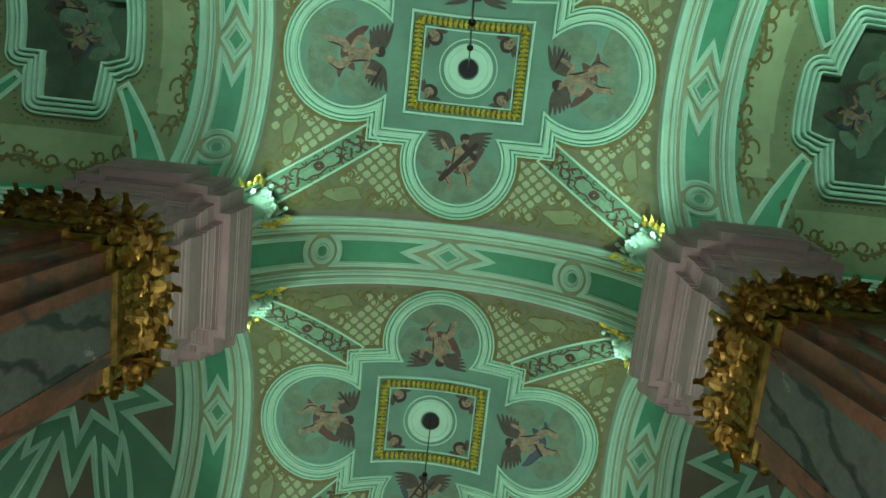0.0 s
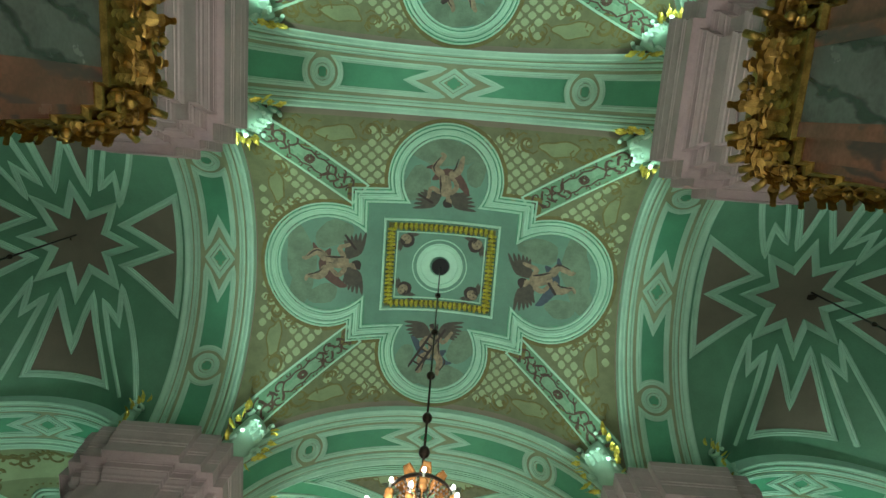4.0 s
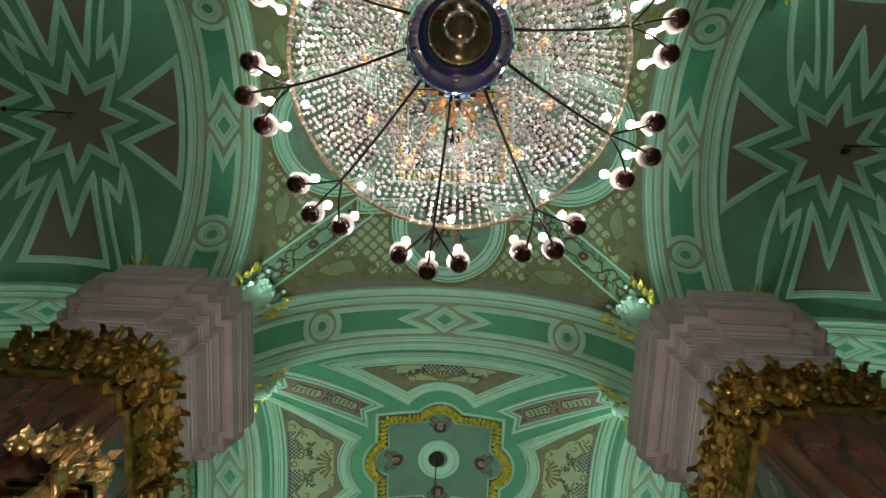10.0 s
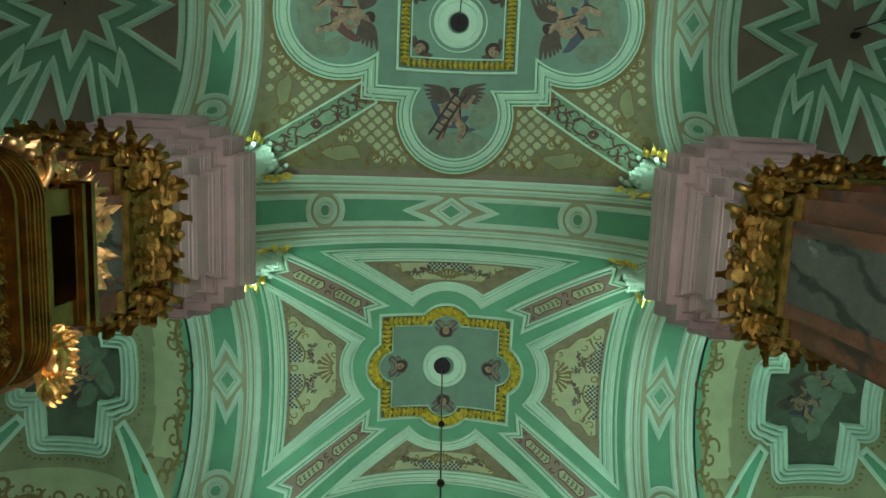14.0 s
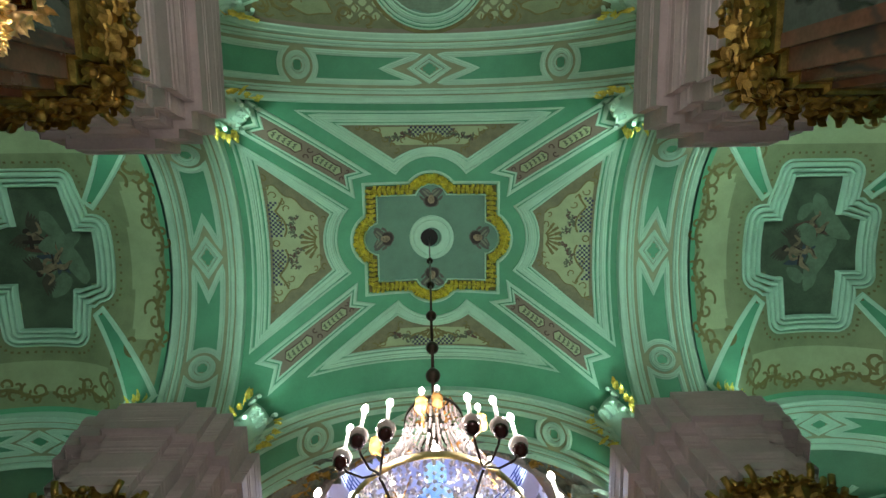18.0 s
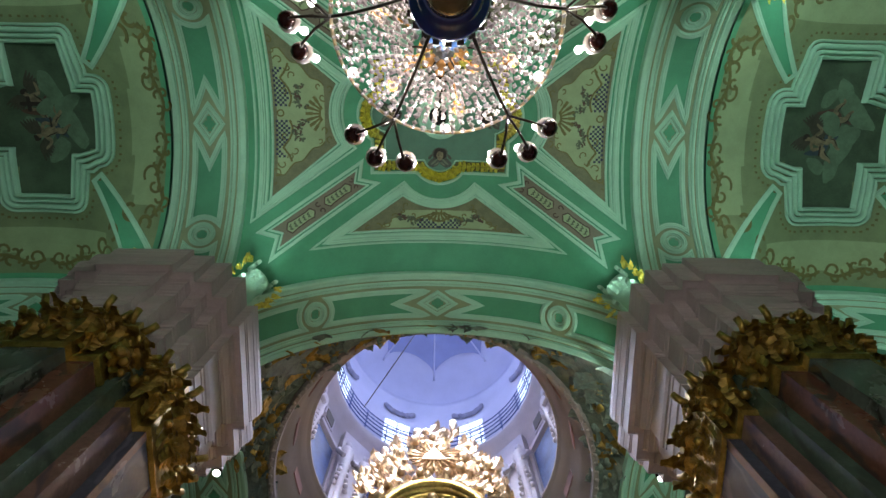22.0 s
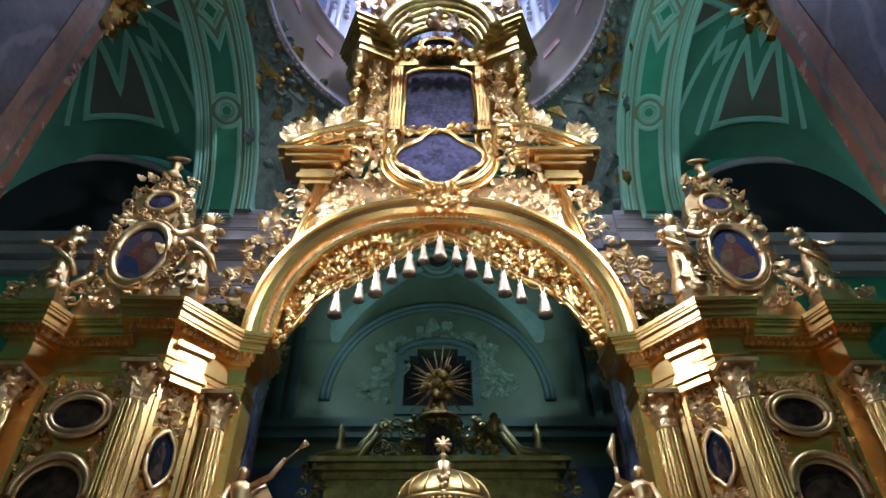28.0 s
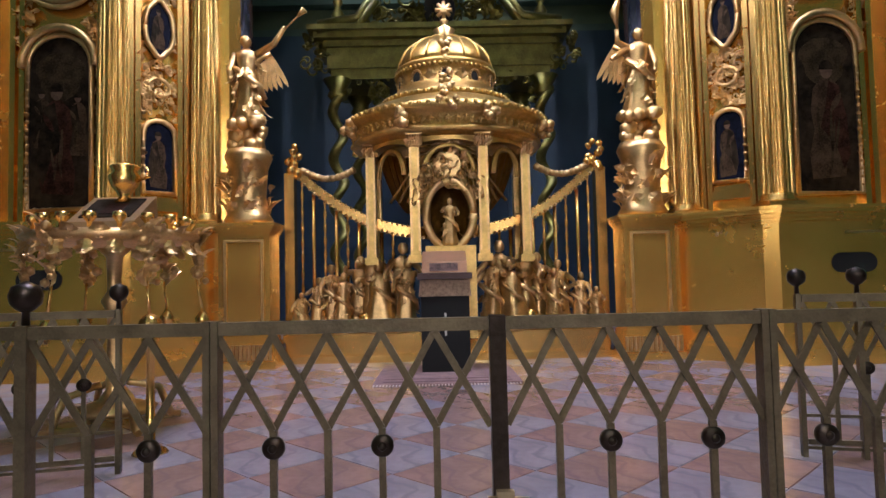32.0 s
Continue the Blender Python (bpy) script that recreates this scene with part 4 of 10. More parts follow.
# heights, and how far each layer stands out between shaft (0) and cornice edge (1)
ENT = [(10.35, 0.22), (10.60, 0.22), (10.61, 0.26), (10.84, 0.26), (10.85, 0.29), (10.93, 0.29), (10.95, 0.33), (11.04, 0.37), (11.08, 0.37), (11.08, 0.31), (11.58, 0.31), (11.58, 0.35), (11.64, 0.37), (11.65, 0.42), (11.70, 0.44), (11.76, 0.50), (11.78, 0.50), (11.79, 0.53), (11.92, 0.54), (11.93, 0.56), (11.96, 0.57), (11.99, 0.62), (11.97, 0.62), (11.98, 0.83), (11.95, 0.83), (11.95, 0.85), (12.24, 0.85), (12.25, 0.875), (12.30, 0.88), (12.31, 0.905), (12.42, 0.915), (12.52, 0.945), (12.55, 0.945), (12.56, 0.965), (12.66, 0.985), (12.69, 0.985), (12.70, 1.0), (12.86, 1.0)]


def between(low, high, k):
    return [(a + (c - a) * k, b + (d - b) * k) for (a, b), (c, d) in zip(low, high)]


def add_rings(bm, outlines, mi=0):
    """Stepped outlines one above another: (height, levels)."""
    vs = [[bm.verts.new((x, y, z)) for x, y in steps(lv)] for z, lv in outlines]
    n = len(vs[0])
    for a, b in zip(vs, vs[1:]):
        for i in range(n):
            bm.faces.new((a[i], a[(i + 1) % n], b[(i + 1) % n], b[i])).material_index = mi
    bm.faces.new(vs[0][::-1]).material_index = mi
    bm.faces.new(vs[-1]).material_index = mi


def add_layers(bm, levels, layers, mi=0):
    add_rings(bm, [(z, grow(levels, g)) for z, g in layers], mi)


def acanthus(bm, at, out, up, h, w, lean, rng, mi=0):
    """One curled leaf that stands on a surface: out is away from it."""
    at, out, up = Vector(at), Vector(out).normalized(), Vector(up).normalized()
    side = up.cross(out)
    n, rows = 6, []
    for i in range(n + 1):
        t = i / n
        ww = w * (0.55 + 0.75 * math.sin(math.pi * min(1, t * 1.05))) * (1 - 0.30 * t ** 3) * (0.82 + 0.36 * (i % 2))
        fwd = lean * (t ** 2) + 0.02
        zz = h * (t - 0.22 * max(0, t - 0.7) ** 1.0 * 3)
        c = at + up * zz + out * fwd
        rows.append([bm.verts.new(c + side * (ww * k / 2) + out * (-0.22 * w * abs(k) + rng.uniform(-0.01, 0.01))) for k in (-1, -0.45, 0, 0.45, 1)])
    for a, b in zip(rows, rows[1:]):
        for k in range(4):
            f = bm.faces.new((a[k], a[k + 1], b[k + 1], b[k]))
            f.material_index, f.smooth = mi, False


def blob(bm, at, r, rng, mi=0, sub=1, stretch=(1, 1, 1)):
    """A small lumpy knob, for rosettes, fruit and heads of carving."""
    g = bmesh.ops.create_icosphere(bm, subdivisions=sub, radius=r)
    for v in g["verts"]:
        k = 1 + rng.uniform(-0.12, 0.12)
        v.co = Vector((v.co.x * k * stretch[0] + at[0], v.co.y * k * stretch[1] + at[1], v.co.z * k * stretch[2] + at[2]))
    for v in g["verts"]:
        for f in v.link_faces:
            f.material_index, f.smooth = mi, True


def outline_runs(levels):
    """Straight runs of a stepped outline with their outward normals."""
    p = steps(levels)
    res = []
    for i in range(len(p)):
        a, b = Vector(p[i]), Vector(p[(i + 1) % len(p)])
        if (b - a).length > 0.05:
            d = (b - a).normalized()
            n = Vector((d.y, -d.x))
            if n.dot((a + b) / 2) < 0:
                n = -n
            res.append((a, b, n))
    return res


def curled_leaf(bm, at, out, h, w, lean, rng):
    """A lobed acanthus leaf, hollow along its middle, whose tip rolls over."""
    at, out, up = Vector(at), Vector(out), Vector((0, 0, 1))
    side = up.cross(out)
    n, rows, skew = 9, [], rng.uniform(-0.34, 0.34)
    for i in range(n + 1):
        t = i / n
        ww = w * (0.62 + 0.45 * math.sin(math.pi * min(1, t * 0.95))) * (1.06 if i % 2 else 0.70) * (1 - 0.35 * max(0, t - 0.7) / 0.3)
        zz = h * (t if t < 0.74 else 0.74 - 0.9 * (t - 0.74))
        c = at + up * zz + out * (0.02 + lean * 1.5 * t ** 2.2) + side * (skew * h * t)
        rows.append([bm.verts.new(c + side * (ww * k) + out * (0.30 * w * (0.5 - abs(k)) * (1 if t < 0.8 else 0.4))) for k in (-0.5, -0.25, 0, 0.25, 0.5)])
    for a, b in zip(rows, rows[1:]):
        for k in range(4):
            bm.faces.new((a[k], a[k + 1], b[k + 1], b[k]))


def leafy_run(bm, a, b, n, rng, rosette):
    """Carving of a capital along one straight run: two rows of leaves, hooked top leaves, horns and a rosette."""
    L = (b - a).length
    out, d = Vector((n.x, n.y, 0)), (b - a).normalized()
    k = max(1, round(L / 0.24))
    for row, (z, h, w, lean) in enumerate(((9.36, 0.44, 0.25, 0.12), (9.56, 0.50, 0.25, 0.17), (9.86, 0.42, 0.20, 0.22))):
        m = k if row != 1 else max(1, k + 1)
        for j in range(m):
            c = a.lerp(b, (j + 0.5 + rng.uniform(-0.22, 0.22)) / m)
            curled_leaf(bm, (c.x + n.x * 0.01, c.y + n.y * 0.01, z + rng.uniform(-0.04, 0.06)), out, h * rng.uniform(0.72, 1.15), w * rng.uniform(0.75, 1.15), lean * rng.uniform(0.6, 1.45), rng)
            if row == 1 and rng.random() < 0.7:
                blob(bm, (c.x + n.x * 0.14, c.y + n.y * 0.14, z + rng.uniform(-0.1, 0.2)), rng.uniform(0.04, 0.09), rng, 0, 1, (1, 1, 0.9))
    for e, sg in ((a, 1), (b, -1)):
        # a volute and the abacus horn above it
        w = Vector((d.x, d.y, 0)) * sg
        c = Vector((e.x, e.y, 10.08)) + out * 0.17 + w * 0.08
        add_tube(bm, [c + w * (r * math.cos(q)) + Vector((0, 0, r * math.sin(q))) for r, q in [(0.12 * (1 - t / 14), t * 0.75) for t in range(12)]], 0.032, 5)
        c = Vector((e.x, e.y, 10.18)) + out * 0.14
        add_tube(bm, [c, c + out * 0.09 - w * 0.03 + Vector((0, 0, 0.05)), c + out * 0.17 - w * 0.07 + Vector((0, 0, 0.15))], 0.055, 6)
    if rosette:
        m = (a + b) / 2
        blob(bm, (m.x + n.x * 0.27, m.y + n.y * 0.27, 10.16), 0.075, rng, 0, 1)
        for q in range(8):
            w = q * math.pi / 4
            blob(bm, (m.x + n.x * 0.22 - n.y * 0.115 * math.cos(w), m.y + n.y * 0.22 + n.x * 0.115 * math.cos(w), 10.16 + 0.115 * math.sin(w)), 0.045, rng, 0, 1)


def capital_runs(levels, keep):
    """Straight runs of the outline that bear carving."""
    for a, b, n in outline_runs(levels):
        m = (a + b) / 2
        if keep(m):
            yield a, b, n, (b - a).length > 0.6


def pier(name, at):
    root = empty(name, at, "square church pier of dark painted marble with gilded capitals and grey cornice", "pier", "nave piers", "structure")
    bm = bmesh.new()
    add_layers(bm, [(0.93, 0.85), (0.77, 0.97), (0.39, 1.05)], [(0.85, 0), (9.25, 0)])
    part("shaft", bm, RED_MARBLE, root, "red-brown marbled shaft")
    for sx in (-1, 1):
        bm = bmesh.new()
        add_box(bm, min(sx * 0.932, sx * 1.03), -0.58, 0.85, max(sx * 0.932, sx * 1.03), 0.58, 9.25)
        part("pilaster", bm, GREY_MARBLE, root, "grey-green marbled pilaster")
        bm = bmesh.new()
        for y in (-0.50, 0.50):
            add_box(bm, min(sx * 1.0, sx * 1.042), y - 0.085, 0.85, max(sx * 1.0, sx * 1.042), y + 0.085, 9.2)
        part("pilaster_edge", bm, RED_MARBLE, root, "red-brown marbled border")
    bm = bmesh.new()
    add_layers(bm, SHAFT, [(0.0, 0.16), (0.5, 0.16), (0.55, 0.1), (0.75, 0.1), (0.8, 0.04), (0.86, 0.04)])
    part("base", bm, STONE, root)
    bm = bmesh.new()
    add_rings(bm, [(z, between(SHAFT, CORNICE, k)) for z, k in ENT])
    part("entablature", bm, STONE, root, "rose-grey stucco entablature with stepped cornice")
    bm = bmesh.new()
    add_layers(bm, SHAFT, [(9.2, 0.01), (9.26, 0.05), (9.32, 0.05), (9.36, 0.02), (10.2, 0.05), (10.22, 0.12), (10.36, 0.13)])
    rng = random.Random(5)
    for a, b, n, rosette in capital_runs(grow(SHAFT, 0.03), lambda m: True):
        leafy_run(bm, a, b, n, rng, rosette)
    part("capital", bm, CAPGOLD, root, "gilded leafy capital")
    return root


def pier_east(name, at):
    """A pier of the dome: pilasters on its faces, each with a capital of its own, and plain re-entrant corners."""
    root = empty(name, at, "large dome pier with blue marbled pilasters, gilded capitals and grey cornice", "pier", "dome piers", "structure")
    bm = bmesh.new()
    add_box(bm, -0.92, -1.06, 0.85, 0.92, 1.06, 10.40)
    part("shaft", bm, GREEN_MARBLE, root, "dull green marbled core")
    for sx in (-1, 1):
        bm = bmesh.new()
        add_box(bm, min(sx * 0.921, sx * 1.13), -0.80, 0.85, max(sx * 0.921, sx * 1.13), 0.80, 9.25)
        part("pilaster_step", bm, PINK_MARBLE, root, "rose marbled pilaster step")
        bm = bmesh.new()
        add_box(bm, min(sx * 1.132, sx * 1.30), -0.46, 0.85, max(sx * 1.132, sx * 1.30), 0.46, 9.25)
        part("pilaster", bm, BLUE_MARBLE, root, "blue-grey marbled pilaster")
        bm = bmesh.new()
        for y in (-0.40, 0.40):
            add_box(bm, min(sx * 1.28, sx * 1.312), y - 0.058, 0.85, max(sx * 1.28, sx * 1.312), y + 0.058, 9.2)
        part("pilaster_edge", bm, PINK_MARBLE, root, "rose marbled border")
        bm = bmesh.new()
        add_box(bm, -0.72, min(sx * 1.061, sx * 1.42), 0.85, 0.72, max(sx * 1.061, sx * 1.42), 9.25)
        part("pilaster_step", bm, RED_MARBLE, root, "red-brown marbled pilaster step")
        bm = bmesh.new()
        add_box(bm, -0.38, min(sx * 1.422, sx * 1.60), 0.85, 0.38, max(sx * 1.422, sx * 1.60), 9.25)
        part("pilaster", bm, GREY_MARBLE, root, "grey-green marbled pilaster")
    bm = bmesh.new()
    add_layers(bm, SHAFT_EAST, [(0.0, 0.16), (0.5, 0.16), (0.55, 0.1), (0.75, 0.1), (0.8, 0.04), (0.86, 0.04)])
    part("base", bm, STONE, root)
    bm = bmesh.new()
    add_rings(bm, [(z, between(SHAFT_EAST, CORNICE_EAST, k)) for z, k in ENT])
    part("entablature", bm, STONE, root, "rose-grey stucco entablature with stepped cornice")
    rng = random.Random(6)
    for face in range(4):
        bm = bmesh.new()
        sx, sy = ((1, 0), (-1, 0), (0, 1), (0, -1))[face]
        layers = [(9.2, 0.01), (9.26, 0.05), (9.32, 0.05), (9.36, 0.02), (10.2, 0.05), (10.22, 0.12), (10.36, 0.13)]
        for w, lo, hi in ((0.46, 1.0, 1.30), (0.80, 0.93, 1.13)) if sx else ((0.38, 1.3, 1.60), (0.72, 1.07, 1.42)):
            rows = []
            for z, g in layers:
                f, e = hi + g, w + g
                rows.append([(sx * lo, -e, z), (sx * f, -e, z), (sx * f, e, z), (sx * lo, e, z)] if sx else [(-e, sy * lo, z), (-e, sy * f, z), (e, sy * f, z), (e, sy * lo, z)])
            add_loft(bm, rows)
        for a, b, n, rosette in capital_runs(grow(SHAFT_EAST, 0.03), lambda m: (m.x * sx > 1.0 and abs(m.y) < 0.85) if sx else (m.y * sy > 1.2 and abs(m.x) < 0.76)):
            leafy_run(bm, a, b, n, rng, rosette)
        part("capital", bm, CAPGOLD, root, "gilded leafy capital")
    return root


first_pier = pier("pier", (-SIDE_X, RIBS[1], 0))
for ry in RIBS[:3]:
    for s in (-1, 1):
        if (s, ry) != (-1, RIBS[1]):
            copy_thing(first_pier, pose(s * SIDE_X, ry, 0, 0, 0, 0 if s < 0 else 180))
dome_pier = pier_east("pier", (-SIDE_X, RIBS[3] + 0.10, 0))
copy_thing(dome_pier, pose(SIDE_X, RIBS[3] + 0.10, 0, 0, 0, 180))
for s in (-1, 1):
    copy_thing(first_pier, pose(s * (SIDE_X + 0.1), RIBS[4] + 0.4, 0, 0, 0, 0 if s < 0 else 180))


# ---- floor, walls ----
bm = bmesh.new()
add_box(bm, -13.2, -16, -0.3, 13.2, 45, 0)
FLOOR = marble("pale_marble_paving", (0.42, 0.33, 0.32), (0.34, 0.30, 0.33), 0.9, 0.22, 0.75)
tagged(part("floor", bm, FLOOR), "pale pink and grey marble floor", "floor", kind="structure")
PALE = mat("pale_green_wall", (0.16, 0.32, 0.25), 0.65, dark=0.8, scale=0.8)
for nm, b in (("wall_north", (-13.2, -16, 0, -WALL_X, 45, 20)), ("wall_south", (WALL_X, -16, 0, 13.2, 45, 20)), ("wall_west", (-13.2, -16.5, 0, 13.2, -16, 20))):
    bm = bmesh.new()
    add_box(bm, *b)
    tagged(part(nm, bm, PALE), "plain painted church wall", "wall", kind="structure")
bm = bmesh.new()
add_box(bm, -13.2, -16, 17.7, 13.2, RIBS[3] + 0.5, 17.9)
tagged(part("ceiling_loft", bm, PALE), "plain loft slab over the vaults", "ceiling", kind="structure")


# ---- dome bay ----
RELIEF = mat("grey_green_relief_stucco", (0.17, 0.22, 0.18), 0.6, dark=0.45, scale=4, fine=20, bump=0.6)
DRUM = mat("white_drum_stucco", (0.66, 0.60, 0.60), 0.6, dark=0.85, scale=1.2)
BAND = mat("grey_beige_band", (0.34, 0.29, 0.27), 0.6, dark=0.85, scale=1.0)
LILAC = mat("lilac_white_dome_plaster", (0.62, 0.62, 0.72), 0.6, dark=0.88, scale=0.6)
SKYP = mat("blue_painted_panel", (0.10, 0.16, 0.36), 0.5, dark=0.5, scale=1.6, fine=12)


def dome_bay():
    cy = DOME_Y
    y0, y1 = RIBS[3] + RIB_W, RIBS[4] - RIB_W
    hy = (y1 - y0) / 2
    my = (y0 + y1) / 2
    # pendentives
    us, vs = np.linspace(0, 2 * math.pi, 145), np.linspace(0, 1, 16)

    def fn(a, t, h=0.0):
        c, s = math.cos(a), math.sin(a)
        k = min(4.72 / max(1e-6, abs(c)), (hy + 0.02) / max(1e-6, abs(s)))
        bx, by = k * c, k * s
        if abs(abs(bx) - 4.72) < 1e-6:
            zb = SIDE_Z + math.sqrt(max(0.2, 3.72 ** 2 - min(by * by, 3.70 ** 2)))
        else:
            zb = ARCH_Z + math.sqrt(max(0.2, 4.34 ** 2 - min(bx * bx, 4.3 ** 2)))
        rx, ry = DOME_R * c, DOME_R * s + cy - my
        x, y = rx + (bx - rx) * t, ry + (by - ry) * t
        zz = DOME_Z + (zb - DOME_Z) * (t ** 1.3)
        n = 0.10 * noise.noise(Vector((x * 1.6, y * 1.6, 3))) * (1 if 0.05 < t < 0.95 else 0)
        return (x, my + y, zz - h - n)
    ob = grid_mesh("ceiling_pendentives", lambda a, t: fn(a, t), list(us), list(vs), [RELIEF])
    tagged(ob, "grey-green stucco pendentives with gilded relief under the dome", "ceiling", kind="structure")
    rng = random.Random(11)
    bm, bg = bmesh.new(), bmesh.new()
    for q in range(4):
        base = math.pi / 4 + q * math.pi / 2
        for k in range(130):
            a = base + rng.uniform(-0.72, 0.72)
            t = rng.uniform(0.08, 0.95)
            p = Vector(fn(a, t, 0.02))
            gold = rng.random() < 0.3
            b = bg if gold else bm
            if rng.random() < 0.6:
                o = Vector((-math.cos(a), -math.sin(a), -0.7)).normalized()
                u = Vector((rng.uniform(-1, 1), rng.uniform(-1, 1), rng.uniform(-0.3, 0.6))).normalized()
                acanthus(b, p, o, (u - o * u.dot(o)), rng.uniform(0.45, 1.0), rng.uniform(0.25, 0.45), 0.16, rng)
            else:
                blob(b, p, rng.uniform(0.08, 0.17), rng, stretch=(1, 1, 0.7))
    part("relief_figures", bm, RELIEF, ob)
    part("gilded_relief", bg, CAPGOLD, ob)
    # beaded garland round the opening
    bm = bmesh.new()
    prof = [(DOME_R + 0.10, DOME_Z - 0.06), (DOME_R + 0.02, DOME_Z - 0.16), (DOME_R - 0.08, DOME_Z - 0.10), (DOME_R - 0.10, DOME_Z + 0.02), (DOME_R - 0.04, DOME_Z + 0.10)]
    for i in range(72):
        a, b = 2 * math.pi * i / 72, 2 * math.pi * (i + 1) / 72
        ra = [bm.verts.new((r * math.cos(a), cy + r * math.sin(a), z)) for r, z in prof]
        rb = [bm.verts.new((r * math.cos(b), cy + r * math.sin(b), z)) for r, z in prof]
        for k in range(len(prof) - 1):
            bm.faces.new((ra[k], rb[k], rb[k + 1], ra[k + 1]))
    for i in range(110):
        a = 2 * math.pi * i / 110
        blob(bm, (DOME_R * math.cos(a), cy + DOME_R * math.sin(a), DOME_Z - 0.15), 0.065, rng)
    part("beaded_ring", bm, BAND, ob)
    # drum in two storeys
    prof = [(4.22, 16.65), (4.20, 16.95), (4.13, 17.0), (4.12, 17.15), (4.03, 17.2), (4.01, 17.7), (3.95, 17.75), (3.93, 18.15), (3.84, 18.2), (3.80, 18.3), (3.69, 18.4), (3.68, 18.5), (3.60, 18.52), (3.58, 18.6), (3.64, 18.65)]
    bm = bmesh.new()
    add_lathe(bm, prof, 72, (0, cy, 0))
    for f in [f for f in bm.faces if len(f.verts) > 4]:
        bm.faces.remove(f)
    lower = tagged(part("wall_drum_lower", bm, BAND), "grey-beige moulded ring wall of the drum", "drum", kind="structure")
    bm = bmesh.new()
    for i in range(48):
        a = 2 * math.pi * (i + 0.5) / 48
        if i % 3 != 1:
            continue
        m = pose(3.93 * math.cos(a), cy + 3.93 * math.sin(a), 17.93, 0, 0, math.degrees(a))
        g = bmesh.ops.create_cube(bm, size=1, matrix=m @ Matrix.Diagonal((0.06, 0.7, 0.34, 1)))
    part("pink_panel", bm, mat("pink_drum_panel", (0.36, 0.20, 0.18), 0.6), lower)
    prof = [(3.5, 18.65), (4.15, 18.7), (4.15, 23.85), (4.05, 23.9), (4.0, 24.15), (3.8, 24.25), (3.7, 24.45), (3.62, 24.5), (3.62, 24.65), (4.2, 24.7)]
    bm = bmesh.new()
    add_lathe(bm, prof, 8 * 8, (0, cy, 0))
    for f in [f for f in bm.faces if len(f.verts) > 4]:
        bm.faces.remove(f)
    upper = tagged(part("wall_drum_upper", bm, DRUM), "white stucco drum with painted panels and paired figures", "drum", kind="structure")
    for i in range(8):
        a = 2 * math.pi * (i + 0.5) / 8
        c, s = math.cos(a), math.sin(a)
        bm = bmesh.new()
        g = bmesh.ops.create_cube(bm, size=1, matrix=pose(4.10 * c, cy + 4.10 * s, 20.85, 0, 0, math.degrees(a)) @ Matrix.Diagonal((0.10, 1.5, 2.9, 1)))
        part("painted_panel", bm, SKYP, upper, "blue painted panel")
        bm = bmesh.new()
        for w in (-0.85, 0.85):
            bmesh.ops.create_cube(bm, size=1, matrix=pose(4.06 * c - w * s, cy + 4.06 * s + w * c, 20.85, 0, 0, math.degrees(a)) @ Matrix.Diagonal((0.2, 0.16, 3.2, 1)))
        bmesh.ops.create_cube(bm, size=1, matrix=pose(4.06 * c, cy + 4.06 * s, 22.55, 0, 0, math.degrees(a)) @ Matrix.Diagonal((0.24, 2.0, 0.2, 1)))
        bmesh.ops.create_cube(bm, size=1, matrix=pose(4.05 * c, cy + 4.05 * s, 23.35, 0, 0, math.degrees(a)) @ Matrix.Diagonal((0.1, 0.7, 0.8, 1)))
        part("panel_frame", bm, DRUM, upper)
        bm = bmesh.new()
        bmesh.ops.create_cube(bm, size=1, matrix=pose(3.99 * c, cy + 3.99 * s, 23.35, 0, 0, math.degrees(a)) @ Matrix.Diagonal((0.04, 0.5, 0.6, 1)))
        part("small_panel", bm, BROWN, upper)
        a2 = a + math.pi / 8
        c, s = math.cos(a2), math.sin(a2)
        bm = bmesh.new()
        for w in (-0.42, 0.42):
            x, y = 3.86 * c - w * s, cy + 3.86 * s + w * c
            add_lathe(bm, [(0.16, 18.7), (0.19, 18.85), (0.12, 18.95), (0.13, 20.3), (0.22, 21.3), (0.27, 21.7), (0.24, 22.0), (0.30, 22.4), (0.24, 22.65), (0.09, 22.75), (0.10, 22.82), (0.15, 22.95), (0.14, 23.1), (0.05, 23.22)], 12, (x, y, 0))
            for g in (-1, 1):
                add_tube(bm, [(x - g * 0.28 * s, y + g * 0.28 * c, 22.45), (x - g * 0.42 * s - 0.1 * c, y + g * 0.42 * c - 0.1 * s, 22.1), (x - g * 0.2 * s - 0.25 * c, y + g * 0.2 * c - 0.25 * s, 21.8)], 0.085, 6)
                for k in range(5):
                    blob(bm, (x - g * (0.12 + 0.03 * k) * s - 0.12 * c, y + g * (0.12 + 0.03 * k) * c - 0.12 * s, 21.4 - 0.28 * k), 0.10, rng)
        bmesh.ops.create_cube(bm, size=1, matrix=pose(3.95 * c, cy + 3.95 * s, 21.2, 0, 0, math.degrees(a2)) @ Matrix.Diagonal((0.30, 1.35, 5.0, 1)))
        part("white_figure", bm, DRUM, upper, "white stucco herm figure")
    # gallery rail
    bm = bmesh.new()
    for k in range(6):
        rr, z = 3.72, 24.8 + 0.3 * k
        add_tube(bm, [(rr * math.cos(2 * math.pi * i / 64), cy + rr * math.sin(2 * math.pi * i / 64), z) for i in range(65)], 0.024, 5)
    for i in range(24):
        a = 2 * math.pi * i / 24
        add_tube(bm, [(3.72 * math.cos(a), cy + 3.72 * math.sin(a), 24.7), (3.72 * math.cos(a), cy + 3.72 * math.sin(a), 26.35)], 0.03, 5)
